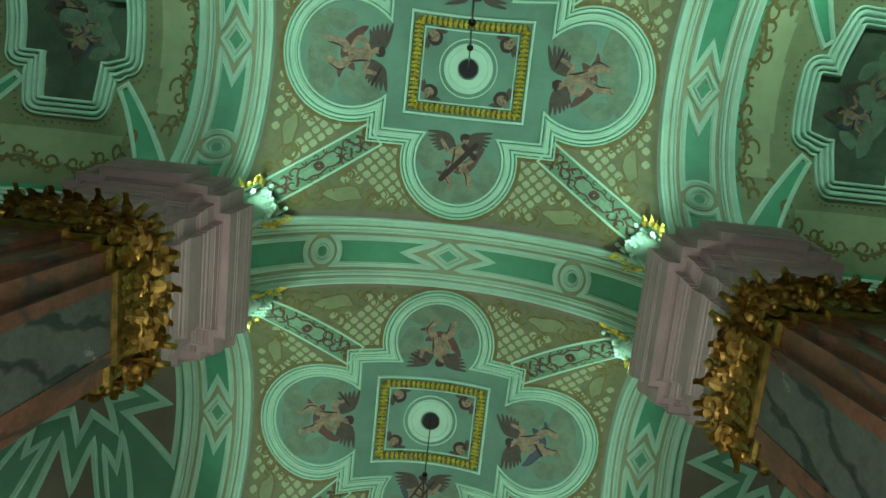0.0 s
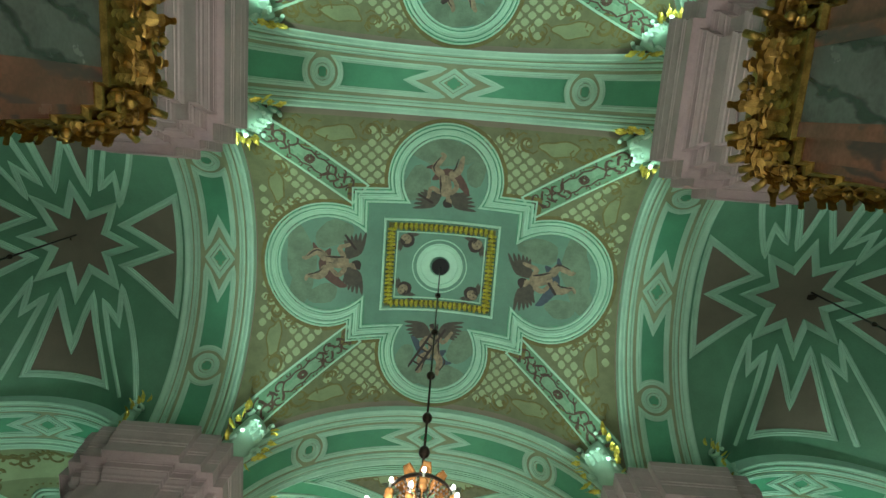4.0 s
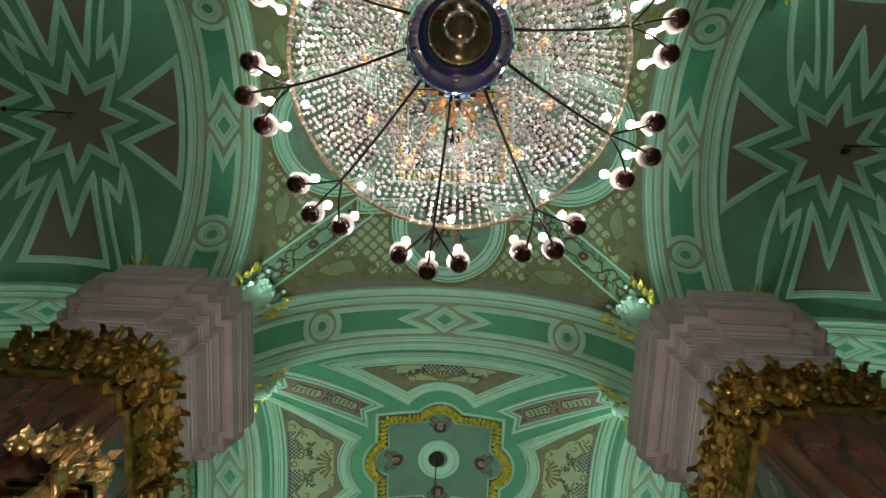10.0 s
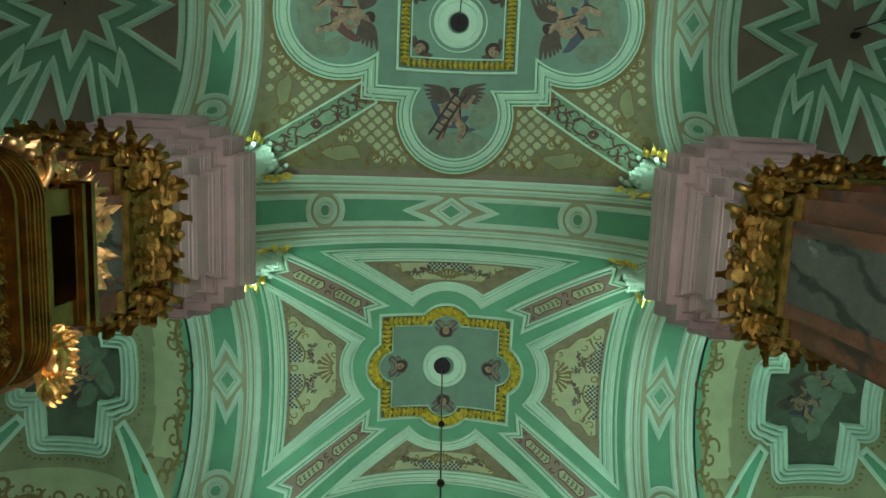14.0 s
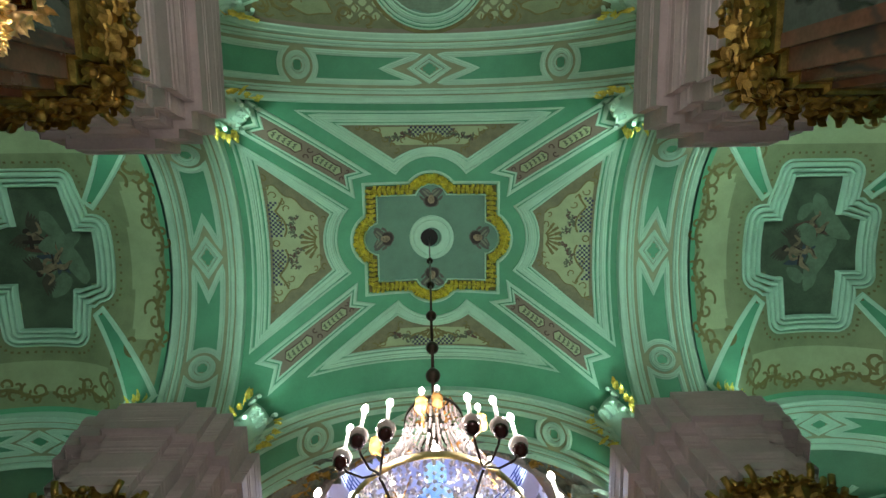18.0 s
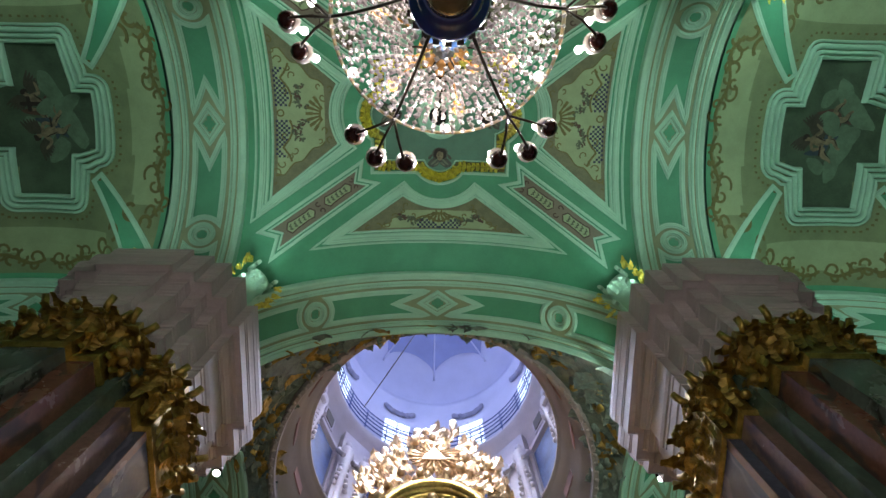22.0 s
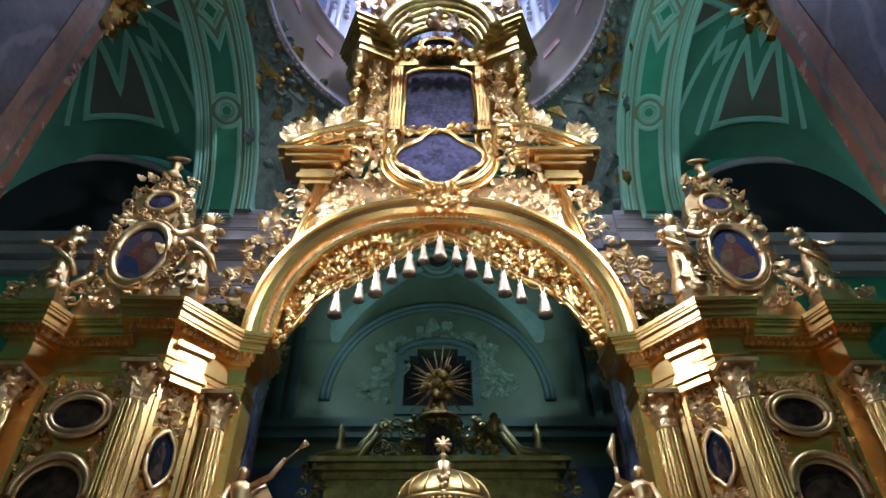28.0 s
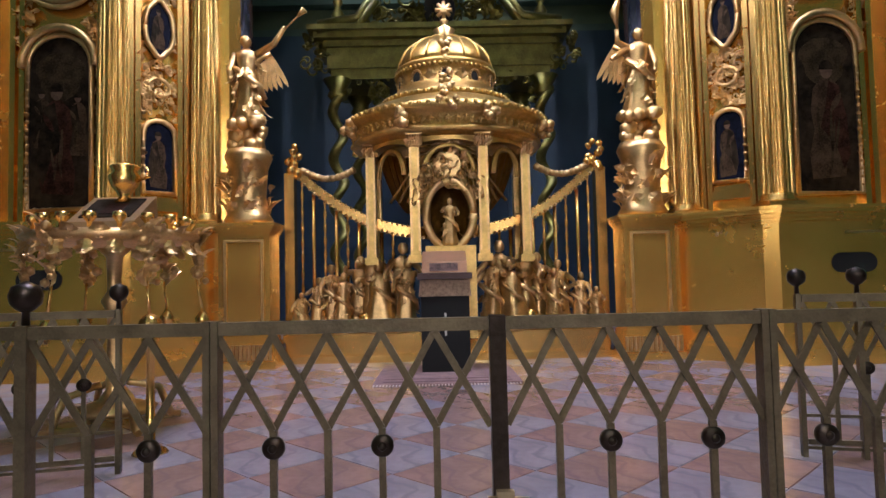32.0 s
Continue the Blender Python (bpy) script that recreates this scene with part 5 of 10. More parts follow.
    # the iron's blue is the dome's blue light put into its colour
    rail = tagged(part("gallery_railing", bm, mat("blue_lit_iron", (0.06, 0.09, 0.24), 0.5, 0.4)), "dark iron gallery railing round the drum", "railing", kind="structure")
    # upper drum with windows, and the cap
    prof = [(4.2, 24.7), (4.05, 24.85), (4.05, 29.25), (3.9, 29.35), (3.85, 29.65), (4.0, 29.75)]
    prof += [(4.0 * math.cos(t), 29.75 + 3.6 * math.sin(t)) for t in np.linspace(0.02, 1.50, 16)]
    bm = bmesh.new()
    add_lathe(bm, prof, 64, (0, cy, 0))
    for f in [f for f in bm.faces if len(f.verts) > 4 and f.calc_center_median().z < 26]:
        bm.faces.remove(f)
    top = tagged(part("ceiling_dome", bm, LILAC), "lilac-white dome with a painted cloud star and garlands", "dome", kind="structure")
    bm = bmesh.new()
    for i in range(8):
        a = 2 * math.pi * i / 8
        pts = [(3.92 * math.cos(t) * math.cos(a), cy + 3.92 * math.cos(t) * math.sin(a), 29.7 + 3.55 * math.sin(t)) for t in np.linspace(0.5, 1.5, 12)]
        add_tube(bm, pts, 0.05, 5)
    part("dome_rib", bm, LILAC, top)
    bm = bmesh.new()
    n = 96
    ring = []
    for j, tt in enumerate(np.linspace(0.0, 1.0, 8)):
        row = []
        for i in range(n):
            a = 2 * math.pi * i / n
            low = 0.62 + 0.20 * abs(math.sin(4 * a)) ** 0.6
            t = low + (1.5 - low) * tt
            row.append((3.93 * math.cos(t) * math.cos(a), cy + 3.93 * math.cos(t) * math.sin(a), 29.71 + 3.53 * math.sin(t)))
        ring.append(row)
    add_loft(bm, ring, smooth=True, caps=False)
    part("painted_cloud_star", bm, mat("blue_dome_paint", (0.30, 0.33, 0.50), 0.6, dark=0.85, scale=0.8), top)
    bm = bmesh.new()
    for i in range(8):
        a0 = 2 * math.pi * (i + 0.5) / 8
        for k in range(16):
            a = a0 + (k - 7.5) * 0.022
            blob(bm, (3.92 * math.cos(a), cy + 3.92 * math.sin(a), 28.45 - 0.35 * (1 - ((k - 7.5) / 8) ** 2) + rng.uniform(-0.05, 0.05)), 0.12, rng)
    part("stucco_garland", bm, mat("grey_garland_stucco", (0.30, 0.29, 0.36), 0.6), top)
    pane = glow("daylight_pane", (0.75, 0.86, 1.0), 2.6)
    wins = []
    for i in range(8):
        a = 2 * math.pi * (i + 0.5) / 8
        c, s = math.cos(a), math.sin(a)
        wins.append(tagged(empty("window_%d" % (i + 1), (4.02 * c, cy + 4.02 * s, 25.05), "tall drum window with bright daylight", "window", kind="structure", rz=math.degrees(a)), ""))
        win = wins[-1]
        bm = bmesh.new()
        add_box(bm, -0.03, -0.55, 0, 0.0, 0.55, 2.4)
        part("pane", bm, pane, win)
        bm = bmesh.new()
        for w in (-0.58, 0.0, 0.58):
            add_box(bm, -0.07, w - 0.03, 0, -0.031, w + 0.03, 2.45)
        for z in (0.0, 0.8, 1.6, 2.4):
            add_box(bm, -0.068, -0.58, z - 0.03, -0.031, 0.58, z + 0.03)
        part("window_frame", bm, LILAC, win)
    # everything above the ring stands a little wider
    wide = Matrix.Translation((0, cy, 0)) @ Matrix.Diagonal((1.04, 1.04, 1, 1)) @ Matrix.Translation((0, -cy, 0))
    for ob in [upper, rail, top] + wins:
        ob.matrix_basis = wide @ ob.matrix_basis
    # steel stay across the dome
    bm = bmesh.new()
    add_tube(bm, [(-2.6, cy + 1.2, 23.45), (0.6, cy - 2.2, 28.35)], 0.02, 5)
    tagged(part("stay_wire", bm, IRON), "thin steel stay wire across the dome", "wire")


dome_bay()
# lamps inside the dome and drum
lamp("dome_floodlight", "POINT", (0, DOME_Y, 26.9), (0, DOME_Y, 30), 620, (0.42, 0.50, 1.0), 0.8)
for _a in (45, 135, 225, 315):
    _c, _s = math.cos(radians(_a)), math.sin(radians(_a))
    lamp("drum_floodlight", "SPOT", (3.3 * _c, DOME_Y + 3.3 * _s, 18.8), (-3.6 * _c, DOME_Y - 3.6 * _s, 20.6), 95, (1.0, 0.86, 0.92), 0.2, 90)
# unseen fill spots, added to brighten the apse behind the screen
for _s in (-1, 1):
    lamp("altar_lamp", "SPOT", (_s * 3.3, 31.3, 10.9), (_s * -0.6, 34.0, 12.4), 140, (0.92, 1.0, 0.90), 0.15, 150)
lamp("dome_bay_floodlight", "SPOT", (4.4, 21.6, 13.1), (6.5, 25.5, 15.8), 110, (0.85, 1.0, 0.82), 0.12, 140)
lamp("dome_bay_floodlight", "SPOT", (4.0, 21.2, 13.1), (2.0, 25.5, 16.5), 40, (0.8, 1.0, 0.9), 0.12, 140)

# ---- apse behind the screen ----
APSE_Y = 34.0
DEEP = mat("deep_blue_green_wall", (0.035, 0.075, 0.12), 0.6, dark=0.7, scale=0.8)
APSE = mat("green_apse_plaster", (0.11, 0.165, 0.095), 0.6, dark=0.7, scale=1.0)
bm = bmesh.new()
for b in ((-13.2, APSE_Y, 0, -1.02, APSE_Y + 0.5, 22), (1.02, APSE_Y, 0, 13.2, APSE_Y + 0.5, 22), (-1.02, APSE_Y, 0, 1.02, APSE_Y + 0.5, 10.1), (-1.02, APSE_Y, 12.0, 1.02, APSE_Y + 0.5, 22)):
    add_box(bm, *b)
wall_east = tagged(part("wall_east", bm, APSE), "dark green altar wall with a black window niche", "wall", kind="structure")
# black sheet for the niche's unlit depth
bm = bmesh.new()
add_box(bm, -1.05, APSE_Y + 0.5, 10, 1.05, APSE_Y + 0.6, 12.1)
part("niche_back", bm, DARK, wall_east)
bm = bmesh.new()
for b in ((-1.25, APSE_Y - 0.08, 10.0, -1.02, APSE_Y - 0.004, 11.9), (1.02, APSE_Y - 0.08, 10.0, 1.25, APSE_Y - 0.004, 11.9), (-1.25, APSE_Y - 0.10, 9.8, 1.25, APSE_Y - 0.004, 10.0)):
    add_box(bm, *b)
pl = [(1.14 * math.cos(t), APSE_Y - 0.05, 11.75 + 0.5 * math.sin(t)) for t in np.linspace(0, math.pi, 17)]
add_tube(bm, pl, 0.11, 6)
for rr, zc in ((3.36, 10.25), (3.2, 10.25)):
    add_tube(bm, [(rr * math.cos(t), APSE_Y - 0.05, zc + rr * math.sin(t)) for t in np.linspace(0, math.pi, 33)], 0.09, 6)
add_box(bm, -6, APSE_Y - 0.35, 9.0, 6, APSE_Y - 0.004, 9.25)
add_box(bm, -6, APSE_Y - 0.5, 9.25, 6, APSE_Y - 0.004, 9.5)
add_box(bm, -6, APSE_Y - 0.2, 8.2, 6, APSE_Y - 0.004, 8.4)
for x in (-4.6, -4.2, 4.2, 4.6):
    add_box(bm, x - 0.12, APSE_Y - 0.16, 9.5, x + 0.12, APSE_Y - 0.005, 14.5)
for s in (-1, 1):
    add_box(bm, min(s * 0.62, s * 1.02), APSE_Y - 0.06, 11.72, max(s * 0.62, s * 1.02), APSE_Y + 0.4, 12.0)
    add_box(bm, min(s * 0.86, s * 1.02), APSE_Y - 0.06, 11.56, max(s * 0.86, s * 1.02), APSE_Y + 0.4, 11.719)
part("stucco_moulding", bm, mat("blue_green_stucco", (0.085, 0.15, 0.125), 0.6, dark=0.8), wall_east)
bm = bmesh.new()
rng = random.Random(3)
for s in (-1, 1):
    # a thick garland that climbs round the niche and spreads at its foot
    for k in range(70):
        t = rng.random()
        x, z = (1.50 + 0.25 * math.sin(t * 9), 10.0 + 2.2 * t) if t < 0.75 else (1.50 - 6.0 * (t - 0.75), 11.65 + 3.0 * (t - 0.75))
        g = 0.42 * (1.3 - t)
        a = rng.uniform(0, 6.28)
        acanthus(bm, (s * (x + rng.uniform(-0.15, g)), APSE_Y - 0.01, z + 0.35 + rng.uniform(-0.12, 0.16)), (0, -1, 0), (math.cos(a), 0, math.sin(a)), rng.uniform(0.22, 0.45), rng.uniform(0.14, 0.26), 0.12, rng)
part("stucco_foliage", bm, mat("olive_relief_stucco", (0.20, 0.30, 0.20), 0.6, dark=0.6), wall_east)
bm = bmesh.new()
add_box(bm, -6, APSE_Y - 0.25, 0, 6, APSE_Y - 0.21, 8.2)
for x in (-2.9, -1.9, 1.9, 2.9):
    add_box(bm, x - 0.15, APSE_Y - 0.33, 0, x + 0.15, APSE_Y - 0.25, 8.2)
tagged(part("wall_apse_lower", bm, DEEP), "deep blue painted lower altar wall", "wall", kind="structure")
for s in (-1, 1):
    bm = bmesh.new()
    add_box(bm, min(s * 5.2, s * 5.6), 30.2, 0, max(s * 5.2, s * 5.6), APSE_Y, 16.5)
    tagged(part("wall_apse_side", bm, BLUE_MARBLE), "blue-grey marbled side wall of the altar", "wall", kind="structure")
    bm = bmesh.new()
    add_box(bm, min(s * 3.55, s * 4.0), 28.3, SOLEA, max(s * 3.55, s * 4.0), 28.8, 9.5)
    tagged(part("altar_pilaster", bm, BLUE_MARBLE), "blue-grey marbled pilaster beside the altar", "pilaster", kind="structure")
def apse_vault(u, v, h=0.0):
    """Groin vault over the altar round its boss."""
    return (u, 32.0 + v, vault_z(u, v, 5.2, 2.1, 10.25, 3.50, 11.55, 2.15, 0.10) - h)


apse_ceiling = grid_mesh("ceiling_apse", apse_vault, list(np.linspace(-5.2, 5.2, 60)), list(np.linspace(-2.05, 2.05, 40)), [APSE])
tagged(apse_ceiling, "dark green groin vault with moulded ribs over the altar", "ceiling", kind="structure")
bm = bmesh.new()
for sx in (-1, 1):
    for sy in (-1, 1):
        for off in (-0.26, 0.0, 0.26):
            strip(bm, apse_vault, [(sx * (0.45 + 0.5 * abs(off)), sy * 0.28 + off * 0.4), (sx * 3.3, sy * 1.95 + off * 0.6)], bead(0.13 if off else 0.22, 0.12), step=0.2)
strip(bm, apse_vault, arc(0, 0, 0.42, 0, 360, 28)[:-1], moulding(0.20, 0.14), True)
strip(bm, apse_vault, arc(0, 0, 0.70, 0, 360, 32)[:-1], bead(0.10, 0.10), True)
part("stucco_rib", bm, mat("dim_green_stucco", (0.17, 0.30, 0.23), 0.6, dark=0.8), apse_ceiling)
bm = bmesh.new()
add_lathe(bm, [(0.02, 0.02), (0.2, 0.0), (0.22, -0.06), (0.06, -0.1), (0.004, -0.1)], 20, apse_vault(0, 0, 0.02))
part("boss", bm, DARK, apse_ceiling)
# lunettes closing the aisles at the east end, black sheets for their lack of light
for s in (-1, 1):
    bm = bmesh.new()
    add_box(bm, min(s * 5.9, s * 12.2), 29.6, 0, max(s * 5.9, s * 12.2), 30.0, 18)
    w = tagged(part("wall_aisle_east", bm, GREEN), "grey aisle end wall with a dark lunette", "wall", kind="structure")
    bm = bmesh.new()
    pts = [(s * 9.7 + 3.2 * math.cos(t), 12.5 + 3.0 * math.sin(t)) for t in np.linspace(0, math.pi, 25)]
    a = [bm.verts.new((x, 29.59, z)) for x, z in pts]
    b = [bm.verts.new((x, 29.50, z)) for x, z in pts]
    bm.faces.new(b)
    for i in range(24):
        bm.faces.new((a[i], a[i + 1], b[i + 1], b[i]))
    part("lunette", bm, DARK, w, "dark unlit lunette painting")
    bm = bmesh.new()
    for z, d in ((11.4, 0.25), (11.75, 0.45), (12.05, 0.6)):
        add_box(bm, min(s * 5.9, s * 12.2), 29.6 - d, z, max(s * 5.9, s * 12.2), 29.598, z + 0.3)
    add_tube(bm, [(s * 9.7 + 3.35 * math.cos(t), 29.5, 12.5 + 3.15 * math.sin(t)) for t in np.linspace(0, math.pi, 25)], 0.12, 6)
    part("cornice", bm, STONE, w)
bm = bmesh.new()
add_box(bm, -6.2, 19.2, 0.004, 6.2, APSE_Y, SOLEA)
tagged(part("altar_platform", bm, FLOOR), "raised marble altar platform", "platform", kind="structure")
bm = bmesh.new()
add_box(bm, -6.2, 18.85, 0.004, 6.2, 19.196, SOLEA / 3)
add_box(bm, -6.2, 19.02, SOLEA / 3 + 0.004, 6.2, 19.196, SOLEA * 2 / 3)
tagged(part("platform_steps", bm, FLOOR), "low marble steps before the altar platform", "steps", kind="structure")


# ---- altar screen ----
PAINT_DARK = mat("dark_icon_paint", (0.035, 0.024, 0.015), 0.6, dark=0.2, scale=3.2, fine=14, bump=0.03, spec=0.05)
PAINT_BLUE = mat("dark_blue_icon_paint", (0.007, 0.009, 0.021), 0.6, dark=0.35, scale=4, fine=16, bump=0.03, spec=0.05)
PAINT_GLOW = mat("ochre_sky_paint", (0.052, 0.036, 0.02), 0.6, dark=0.3, scale=5, spec=0.05)
PAINT_RED = mat("dull_red_robe_paint", (0.05, 0.021, 0.014), 0.6, dark=0.25, scale=5, spec=0.05)
PAINT_ROBE = mat("brown_robe_paint", (0.075, 0.047, 0.028), 0.6, dark=0.3, scale=5, spec=0.05)
PAINT_SKIN = mat("pale_flesh_paint", (0.12, 0.075, 0.05), 0.55, dark=0.6, scale=9, spec=0.05)
OVAL_BLUE = mat("ultramarine_oval_paint", (0.016, 0.024, 0.065), 0.5, dark=0.5, scale=5, spec=0.2)
OVAL_MAUVE = mat("mauve_oval_paint", (0.05, 0.042, 0.06), 0.5, dark=0.5, scale=5, spec=0.2)
OVAL_RED = mat("vermilion_oval_paint", (0.10, 0.032, 0.018), 0.5, dark=0.5, scale=6, spec=0.2)
OVAL_OCHRE = mat("orange_oval_paint", (0.12, 0.07, 0.028), 0.5, dark=0.5, scale=6, spec=0.2)
OVAL_SKIN = mat("flesh_oval_paint", (0.13, 0.08, 0.052), 0.5, dark=0.6, scale=9, spec=0.2)
PURPLE = mat("purple_icon_paint", (0.06, 0.05, 0.085), 0.6, dark=0.3, scale=2.5, fine=10, bump=0.03, spec=0.05)
# plan of a wing, from the great arch outwards: its columns, and the edge of its cornice
COL_IN, COL_MID, COL_OUT = (3.31, 25.83), (4.12, 24.92), (5.98, 25.02)
WING_CORNICE = [(2.70, 26.6), (2.70, 25.72), (3.10, 25.62), (3.76, 24.70), (4.70, 24.68), (4.84, 25.18), (5.60, 25.20), (5.76, 24.80), (6.75, 24.80), (6.75, 26.6)]
WING_DADO = [(2.98, 26.6), (2.98, 25.74), (3.14, 25.66), (3.86, 24.84), (4.02, 24.76), (6.75, 24.86), (6.75, 26.6)]
WING_WALL = [(3.05, 26.6), (3.05, 26.06), (3.38, 25.97), (4.19, 25.06), (4.36, 25.06), (4.42, 25.28), (6.7, 25.28), (6.7, 26.6)]
DIAGONAL = math.degrees(math.atan2(COL_MID[1] - COL_IN[1], COL_MID[0] - COL_IN[0]))


def wing_m(side, bay_kind):
    """From a bay's own frame (x outwards along it, -y towards the nave) to the world."""
    if bay_kind == "diagonal":
        m = Matrix.Translation((*COL_IN, 0)) @ Matrix.Rotation(radians(DIAGONAL), 4, "Z")
    else:
        m = Matrix.Translation((4.93, 25.12, 0))
    return m if side > 0 else Matrix.Diagonal((-1, 1, 1, 1)) @ m


def offset_line(pts, d):
    """An open plan line moved towards the nave by d, with mitred corners."""
    pts, out = [Vector(p) for p in pts], []
    for i, p in enumerate(pts):
        a = (p - pts[i - 1]).normalized() if i else (pts[1] - p).normalized()
        b = (pts[i + 1] - p).normalized() if i + 1 < len(pts) else a
        n1, n2 = Vector((a.y, -a.x)), Vector((b.y, -b.x))
        t = n1 + n2
        out.append(tuple(p + t * (d / max(0.5, t.length_squared / 2))))
    return out


def add_courses(bm, line, courses):
    """Courses of masonry along a plan line: (foot, head, projection)."""
    for z0, z1, d in courses:
        add_prism(bm, offset_line(line, d), z0, z1)


def xf(bm, m):
    bm.transform(m)
    return bm


def add_ring(bm, cx, y, cz, rx, rz, w, seg=28, lumps=0, rng=None):
    """An upright oval frame in the plane y."""
    add_tube(bm, [(cx + rx * math.cos(2 * math.pi * i / seg), y, cz + rz * math.sin(2 * math.pi * i / seg)) for i in range(seg + 1)], w, 6)
    for i in range(lumps):
        a = 2 * math.pi * i / lumps
        blob(bm, (cx + (rx + w) * math.cos(a), y, cz + (rz + w) * math.sin(a)), w * 0.9, rng)


def add_plate(bm, pts, y, d):
    """A flat plate in the plane y with thickness d away from the nave: pts of (x, z)."""
    a = [bm.verts.new((x, y, z)) for x, z in pts]
    b = [bm.verts.new((x, y + d, z)) for x, z in pts]
    n = len(pts)
    bm.faces.new(a)
    bm.faces.new(b[::-1])
    for i in range(n):
        bm.faces.new((a[i], a[(i + 1) % n], b[(i + 1) % n], b[i]))


def carve(bm, region, n, size, rng, y=0.0, depth=0.06, avoid=None):
    """Scatters curled leaves, scrolls and knobs over an upright field: region() gives (x, z)."""
    for _ in range(n):
        x, z = region()
        if avoid and avoid(x, z):
            continue
        k = rng.random()
        s = size * rng.uniform(0.7, 1.3)
        if k < 0.5:
            a = rng.uniform(0, 6.28)
            acanthus(bm, (x, y, z), (0, -1, 0), (math.cos(a), 0, math.sin(a)), s, s * 0.6, depth * rng.uniform(0.8, 1.6), rng)
        elif k < 0.8:
            t, a0 = rng.choice((-1, 1)), rng.uniform(0, 6.28)
            pts = [(x + s * 0.5 * (1 - q / 11) * math.cos(a0 + t * q * 0.7), y - depth * 0.6, z + s * 0.5 * (1 - q / 11) * math.sin(a0 + t * q * 0.7)) for q in range(10)]
            add_tube(bm, pts, s * 0.09, 5)
        else:
            blob(bm, (x, y - depth * 0.5, z), s * 0.22, rng)


def painted_person(root, m, cx, y, z0, h, robe, rng, second=None):
    """A plain painted shape on a panel: a robe with lighter folds, a cloak, arms and a head."""
    w = h * 0.16
    lean = rng.uniform(-0.03, 0.03) * h

    def shape(name, pts, mt, k):
        bm = bmesh.new()
        add_plate(bm, pts, y - 0.0012 * k, 0.001)
        part(name, xf(bm, m), mt, root)

    def lens(x0, za, x1, zb, t):
        p, q = Vector((x0, za)), Vector((x1, zb))
        n = Vector((-(q - p).y, (q - p).x)).normalized() * t
        return [tuple(p.lerp(q, f) + n * g) for f, g in ((0, 0.15), (0.25, 0.9), (0.6, 1), (1, 0.3), (1, -0.3), (0.6, -1), (0.25, -0.9), (0, -0.15))]
    body = [(cx + lean + w * a, z0 + h * b) for a, b in ((-0.9, 0), (0.75, 0.02), (1.05, 0.25), (0.95, 0.45), (0.8, 0.62), (0.62, 0.76), (0.2, 0.82), (-0.25, 0.82), (-0.7, 0.74), (-0.85, 0.55), (-0.7, 0.4), (-1.0, 0.2))]
    shape("painted_robe", body, robe, 0)
    shape("painted_cloak", [(cx + lean + w * a, z0 + h * b) for a, b in ((0.1, 0.8), (0.62, 0.76), (0.95, 0.5), (1.05, 0.2), (0.7, 0.08), (0.3, 0.3), (-0.4, 0.42), (-0.1, 0.6))], second or PAINT_DARK, 1)
    for k in range(5):
        x = cx + lean + w * rng.uniform(-0.7, 0.5)
        z = z0 + h * rng.uniform(0.05, 0.35)
        shape("painted_fold", lens(x, z, x + w * rng.uniform(-0.3, 0.3), z + h * rng.uniform(0.2, 0.35), w * 0.07), PAINT_ROBE if robe is not PAINT_ROBE else PAINT_GLOW, 2)
    for sg in (-1, 1):
        shape("painted_arm", lens(cx + lean + sg * w * 0.7, z0 + h * 0.7, cx + lean + sg * w * 0.15, z0 + h * 0.55, w * 0.16), robe, 3)
    shape("painted_head", [(cx + lean + h * 0.052 * math.cos(t), z0 + h * 0.885 + h * 0.068 * math.sin(t)) for t in np.linspace(0, 2 * math.pi, 13)[:-1]], PAINT_SKIN, 3)
    shape("painted_hair", [(cx + lean + h * 0.058 * math.cos(t), z0 + h * 0.905 + h * 0.065 * math.sin(t)) for t in np.linspace(-0.2, math.pi + 0.2, 11)], PAINT_DARK, 4)


def fluted(bm, x, y, z0, z1, r, seg=72):
    rings = []
    for t in np.linspace(0, 1, 6):
        rr = r * (1 - 0.14 * t ** 1.6)
        rings.append([(x + rr * (1 - 0.10 * (i % 4 > 1)) * math.cos(2 * math.pi * i / seg), y + rr * (1 - 0.10 * (i % 4 > 1)) * math.sin(2 * math.pi * i / seg), z0 + (z1 - z0) * t) for i in range(seg)])
    add_loft(bm, rings)


